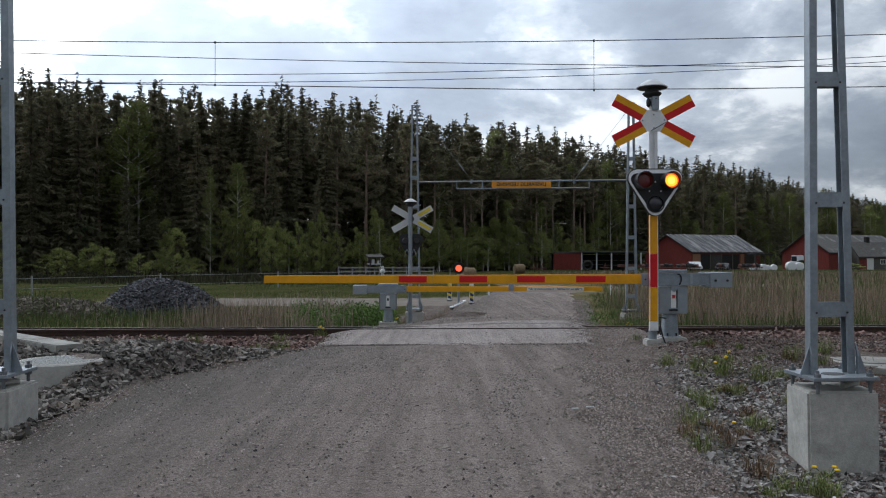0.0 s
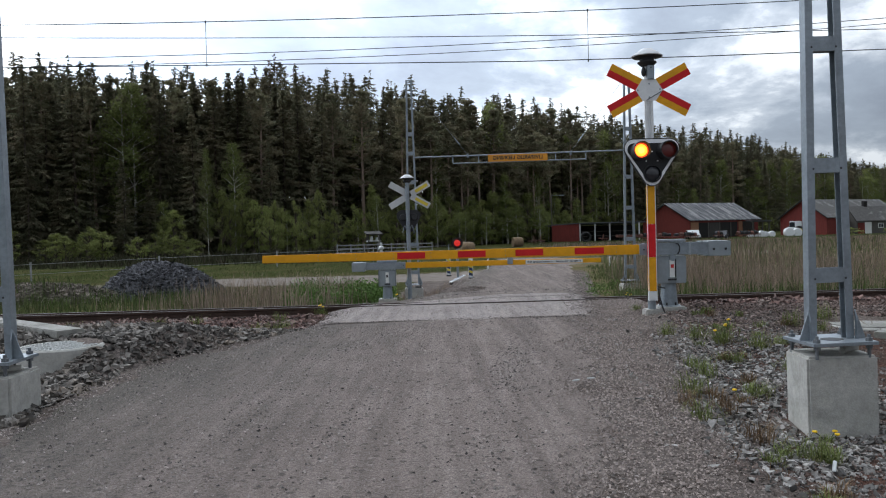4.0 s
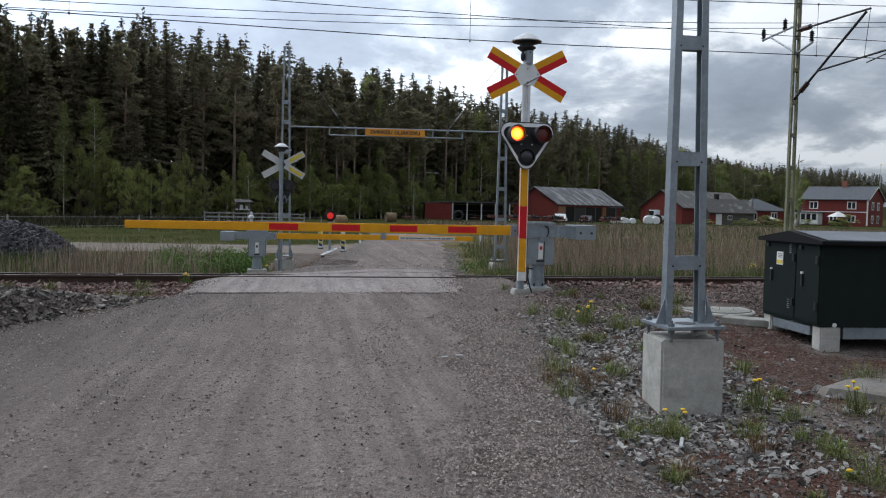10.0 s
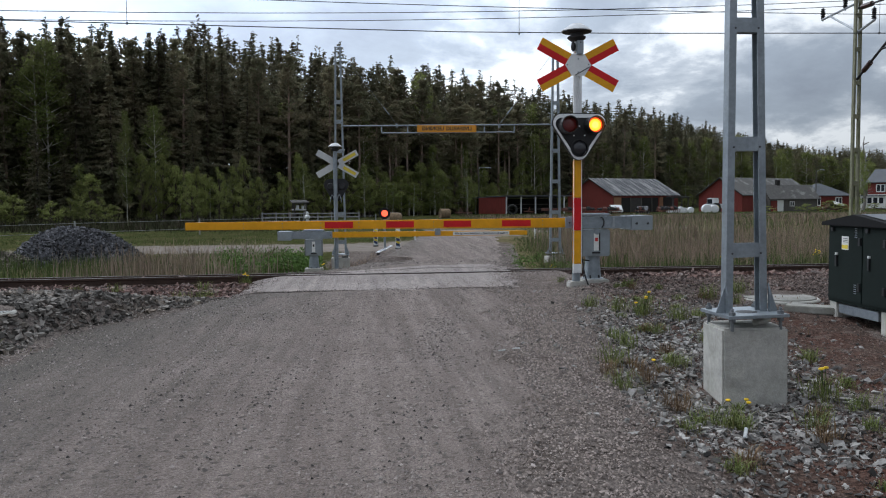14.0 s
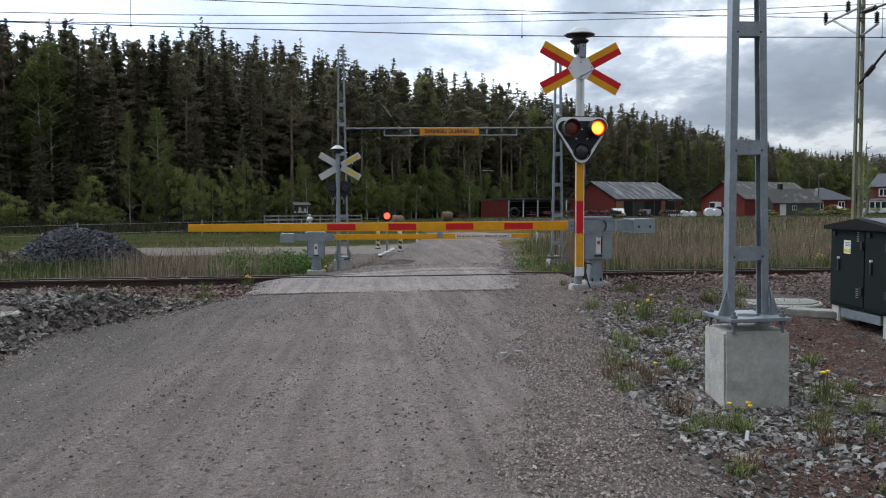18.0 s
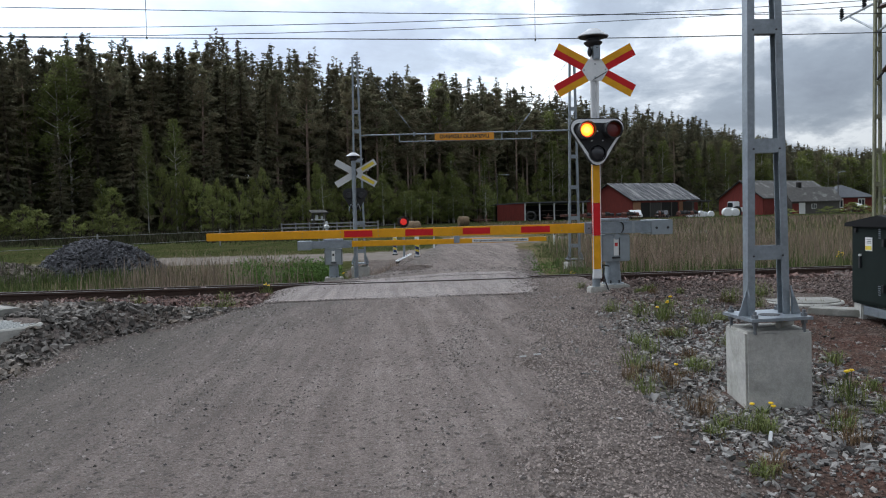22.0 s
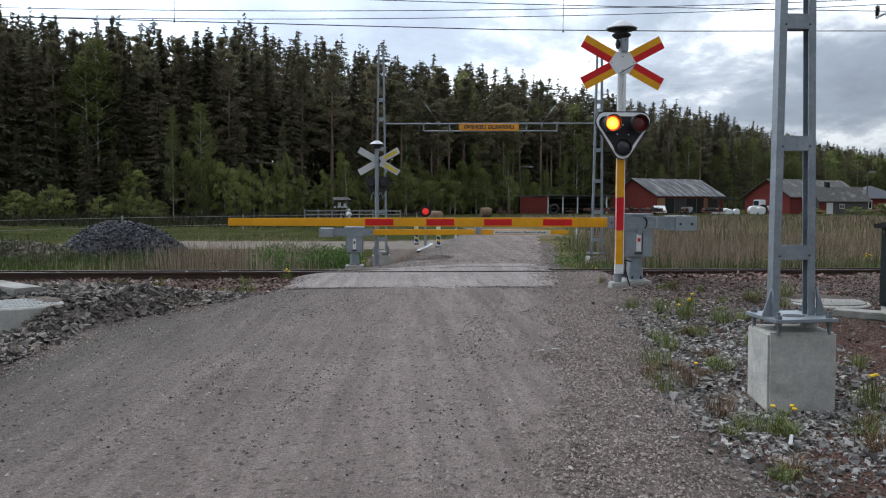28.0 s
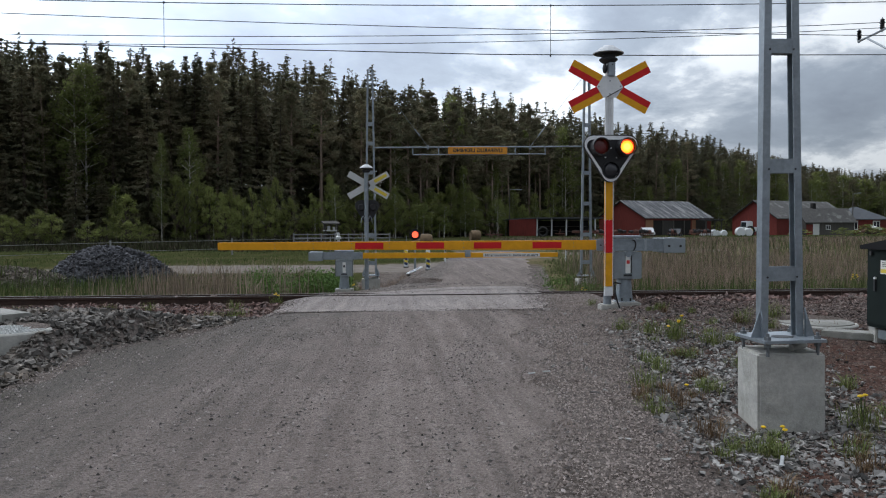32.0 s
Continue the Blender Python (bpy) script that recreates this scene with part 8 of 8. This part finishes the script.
herbs("roadside_weeds", cs, [r6.uniform(0.2, 0.35) for _ in cs], 60, 0.05, HERB, "green weeds on the far roadside")


def tuft(x, y, size, heads=0, mat=None, label="tuft of green grass and weeds among the stones"):
    """One plant: a rosette of blades, with dandelion heads on stalks where it flowers."""
    z = float(height(x, y))
    ob = thing("dandelion" if heads else "weed_tuft", pose(x, y, z), "flowering dandelion with yellow heads among the stones" if heads else label, "plant", "dandelions" if heads else "weed tufts")
    n = int(60 + 240 * size)
    v, f = [], []
    for k in range(n):
        a, h, l = r6.random() * 6.283, size * r6.uniform(0.25, 1.15), size * r6.uniform(0.1, 0.95)
        w = r6.uniform(0.0012, 0.0042)
        b0 = Vector((r6.normal(0, 0.28) * size, r6.normal(0, 0.28) * size, -0.01))
        s = Vector((-math.sin(a), math.cos(a), 0)) * w
        m1 = b0 + Vector((math.cos(a) * l * 0.4, math.sin(a) * l * 0.4, h * 0.65))
        t1 = b0 + Vector((math.cos(a) * l, math.sin(a) * l, h * r6.uniform(0.7, 1.0)))
        i = len(v)
        v += [b0 - s * 0.5, b0 + s * 0.5, m1 + s, m1 - s, t1]
        f += [(i, i + 1, i + 2), (i, i + 2, i + 3), (i + 3, i + 2, i + 4)]
    part("leaves", Geo().add(v, f), mat or TUFT, ob)
    for k in range(heads):
        a, l = r6.random() * 6.283, r6.uniform(0.02, 0.12)
        tip = (math.cos(a) * l, math.sin(a) * l, size * r6.uniform(0.8, 1.15))
        part("stalk", Geo().tube((0, 0, 0), tip, 0.004, n=5), GRASS, ob)
        part("flower_head", Geo().lathe([(0.006, -0.012), (0.024, 0.0), (0.020, 0.010), (0.0, 0.014)], tip, 10), PETAL, ob, "yellow flower head")
    return ob


PLANTS = [(3.84, 11.23, 0.3, 3, 0), (3.04, 8.32, 0.12, 1, 1), (3.36, 7.16, 0.1, 3, 0), (2.52, 8.25, 0.28, 0, 0), (2.94, 9.16, 0.22, 0, 0), (2.71, 7.9, 0.25, 0, 1), (4.17, 10.74, 0.3, 0, 0), (5.22, 12.29, 0.3, 0, 0), (5.86, 12.62, 0.3, 0, 0), (2.67, 6.96, 0.25, 0, 1), (2.91, 6.6, 0.25, 0, 0), (3.23, 11.78, 0.22, 0, 0), (3.07, 6.49, 0.16, 0, 0), (2.5, 6.21, 0.14, 0, 0), (3.54, 11.42, 0.25, 0, 0), (3.45, 14.57, 0.16, 0, 0), (4.27, 7.36, 0.33, 3, 0), (5.2, 7.16, 0.3, 4, 0), (6.05, 8.25, 0.32, 0, 0), (3.64, 6.21, 0.2, 0, 1), (4.29, 6.21, 0.2, 0, 0), (4.2, 6.5, 0.15, 0, 0), (4.46, 7.06, 0.2, 0, 0), (3.98, 5.51, 0.1, 1, 0), (4.08, 5.38, 0.3, 0, 0), (3.76, 11.07, 0.22, 2, 0), (3.2, 6.88, 0.1, 0, 0), (-2.6, 17.6, 0.22, 5, 0), (-1.9, 22.6, 0.25, 4, 0), (-1.2, 22.9, 0.25, 3, 0), (12.5, 22.0, 0.6, 9, 0), (9.8, 21.9, 0.55, 5, 0), (13.1, 22.2, 0.6, 7, 0), (4.9, 21.6, 0.3, 4, 0)]
for x, y, size, heads, dry in PLANTS:
    tuft(x, y, size, heads, RUSTY if dry else None, "rusty brown weeds among the stones" if dry else "tuft of green grass and weeds among the stones")
for _ in range(48):
    y = r6.uniform(5.0, 13.5)
    x = float(road_right(y)) + r6.uniform(0.6, 3.4)
    if math.hypot(x - 3.6, y - 7.6) > 0.6:
        tuft(x, y, r6.uniform(0.07, 0.22), 0, RUSTY if r6.random() < 0.35 else None)
for x, y in ((-7.2, 15.9), (-5.6, 16.1), (-5.4, 15.2), (-4.9, 16.3), (-9.4, 15.8), (-3.3, 16.6), (-3.0, 15.4), (-3.3, 14.6), (-6.6, 14.9), (-2.9, 14.1)):
    tuft(x, y, 0.26, 0, None, "tuft of grass in the ballast")
lawn = within(r6, 2600, 4.4, 9.5, 3.6, 7.8, lambda x, y: r6.random(len(x)) < smooth(3.2, 5.2, x - 0.4 * (y - 4)))
blades("verge_grass", lawn, r6.uniform(0.06, 0.22, len(lawn)), r6.uniform(0.006, 0.012, len(lawn)), GRASS, "thin green grass growing through the gravel", r6, 0.5)
moss = within(r6, 3000, 1.6, 6.5, 4.0, 12.5, lambda x, y: (x > road_right(y) + 0.7) & (np.sin(x * 3.1 + 1) * np.sin(y * 2.3) > 0.35))
blades("dry_weeds", moss, r6.uniform(0.03, 0.14, len(moss)), r6.uniform(0.005, 0.010, len(moss)), RUSTY, "rusty dry weeds growing through the gravel", r6, 0.6)
# a pale splinter of wood and a white stone on the verge
chip = thing("wood_splinter", pose(2.98, 6.25, float(height(2.98, 6.25)) + 0.06, 10, -25, 60), "pale splinter of wood among the stones", "wood chip")
part("splinter", Geo().box((0, 0, 0), (0.13, 0.03, 0.012)), SIGN_BACK, chip, bevel=0.006)
for x, y, turn in ((1.35, 8.32, 25), (1.52, 8.43, 8)):
    bit = thing("wood_splinter", pose(x, y, float(height(x, y)) + 0.025, 0, 0, turn), "pale splinter of wood lying on the road", "wood chip")
    part("splinter", Geo().box((0, 0, 0), (0.085, 0.022, 0.010)), SIGN_BACK, bit, bevel=0.004)
# brush and dry weeds before the wood and by the far barrier
brush = within(r6, 9000, -48, -5, 57, 92, lambda x, y: (y + 0.12 * x > 58) & (forest_in(x, y) < 3))
blades("undergrowth", brush, 0.15 + 0.9 * r6.random(len(brush)) ** 2, r6.uniform(0.04, 0.10, len(brush)), [material("dark_brush", (0.040, 0.042, 0.022), 0.9, island=0.5, second=(0.06, 0.046, 0.034), coarse_scale=0.4, spec=0.1)], "dark low undergrowth before the wood", r6, 0.6, "undergrowth")
dry_far = within(r6, 2600, -1.6, 1.6, 26.5, 33, lambda x, y: (x < road_left(y) - 0.05) & (np.hypot(x + 1.06, y - 30) > 0.45))
blades("dry_weeds", dry_far, 0.1 + 0.45 * r6.random(len(dry_far)) ** 2, r6.uniform(0.008, 0.016, len(dry_far)), STRAW, "dry weeds on the bank by the far road", r6, 0.4)
rim = within(r6, 2600, -4.6, -2.2, 6.0, 15.2, lambda x, y: (np.abs(x - road_left(y) + 0.02) < 0.22) & (r6.random(len(x)) < smooth(-0.2, 0.8, wave(x * 0.6, y * 0.9))))
blades("dry_weeds", rim, r6.uniform(0.02, 0.09, len(rim)), r6.uniform(0.004, 0.008, len(rim)), [material("faded_grass", (0.13, 0.125, 0.06), 0.9, island=0.5, spec=0.15)], "thin faded grass along the edge of the road", r6, 0.7)


# ---- movement ----
def motions():
    """The lamps flash by turns, eighty times a minute."""
    period, start = 0.7506, 0.065
    for side, on_first in (("left", True), ("right", False), ("far", False)):
        for rotor, (x, y, z) in LAMPS[side]:
            lit = not on_first                       # at the start the right-hand lamp glows
            rows, angle = [(0.0, 0.0 if lit else 180.0)], 0.0 if lit else 180.0
            t = start
            while t < 31.98:
                for k in range(4):
                    rows.append((t + k / 30 - 0.06, angle + 60.0 * k))
                angle += 180.0
                t += period / 2
            rows.append((32.0, angle)) if rows[-1][0] < 31.98 else None
            walk(rotor, [(a, pose(x, y, z, 0, 0, b)) for a, b in rows])


motions()
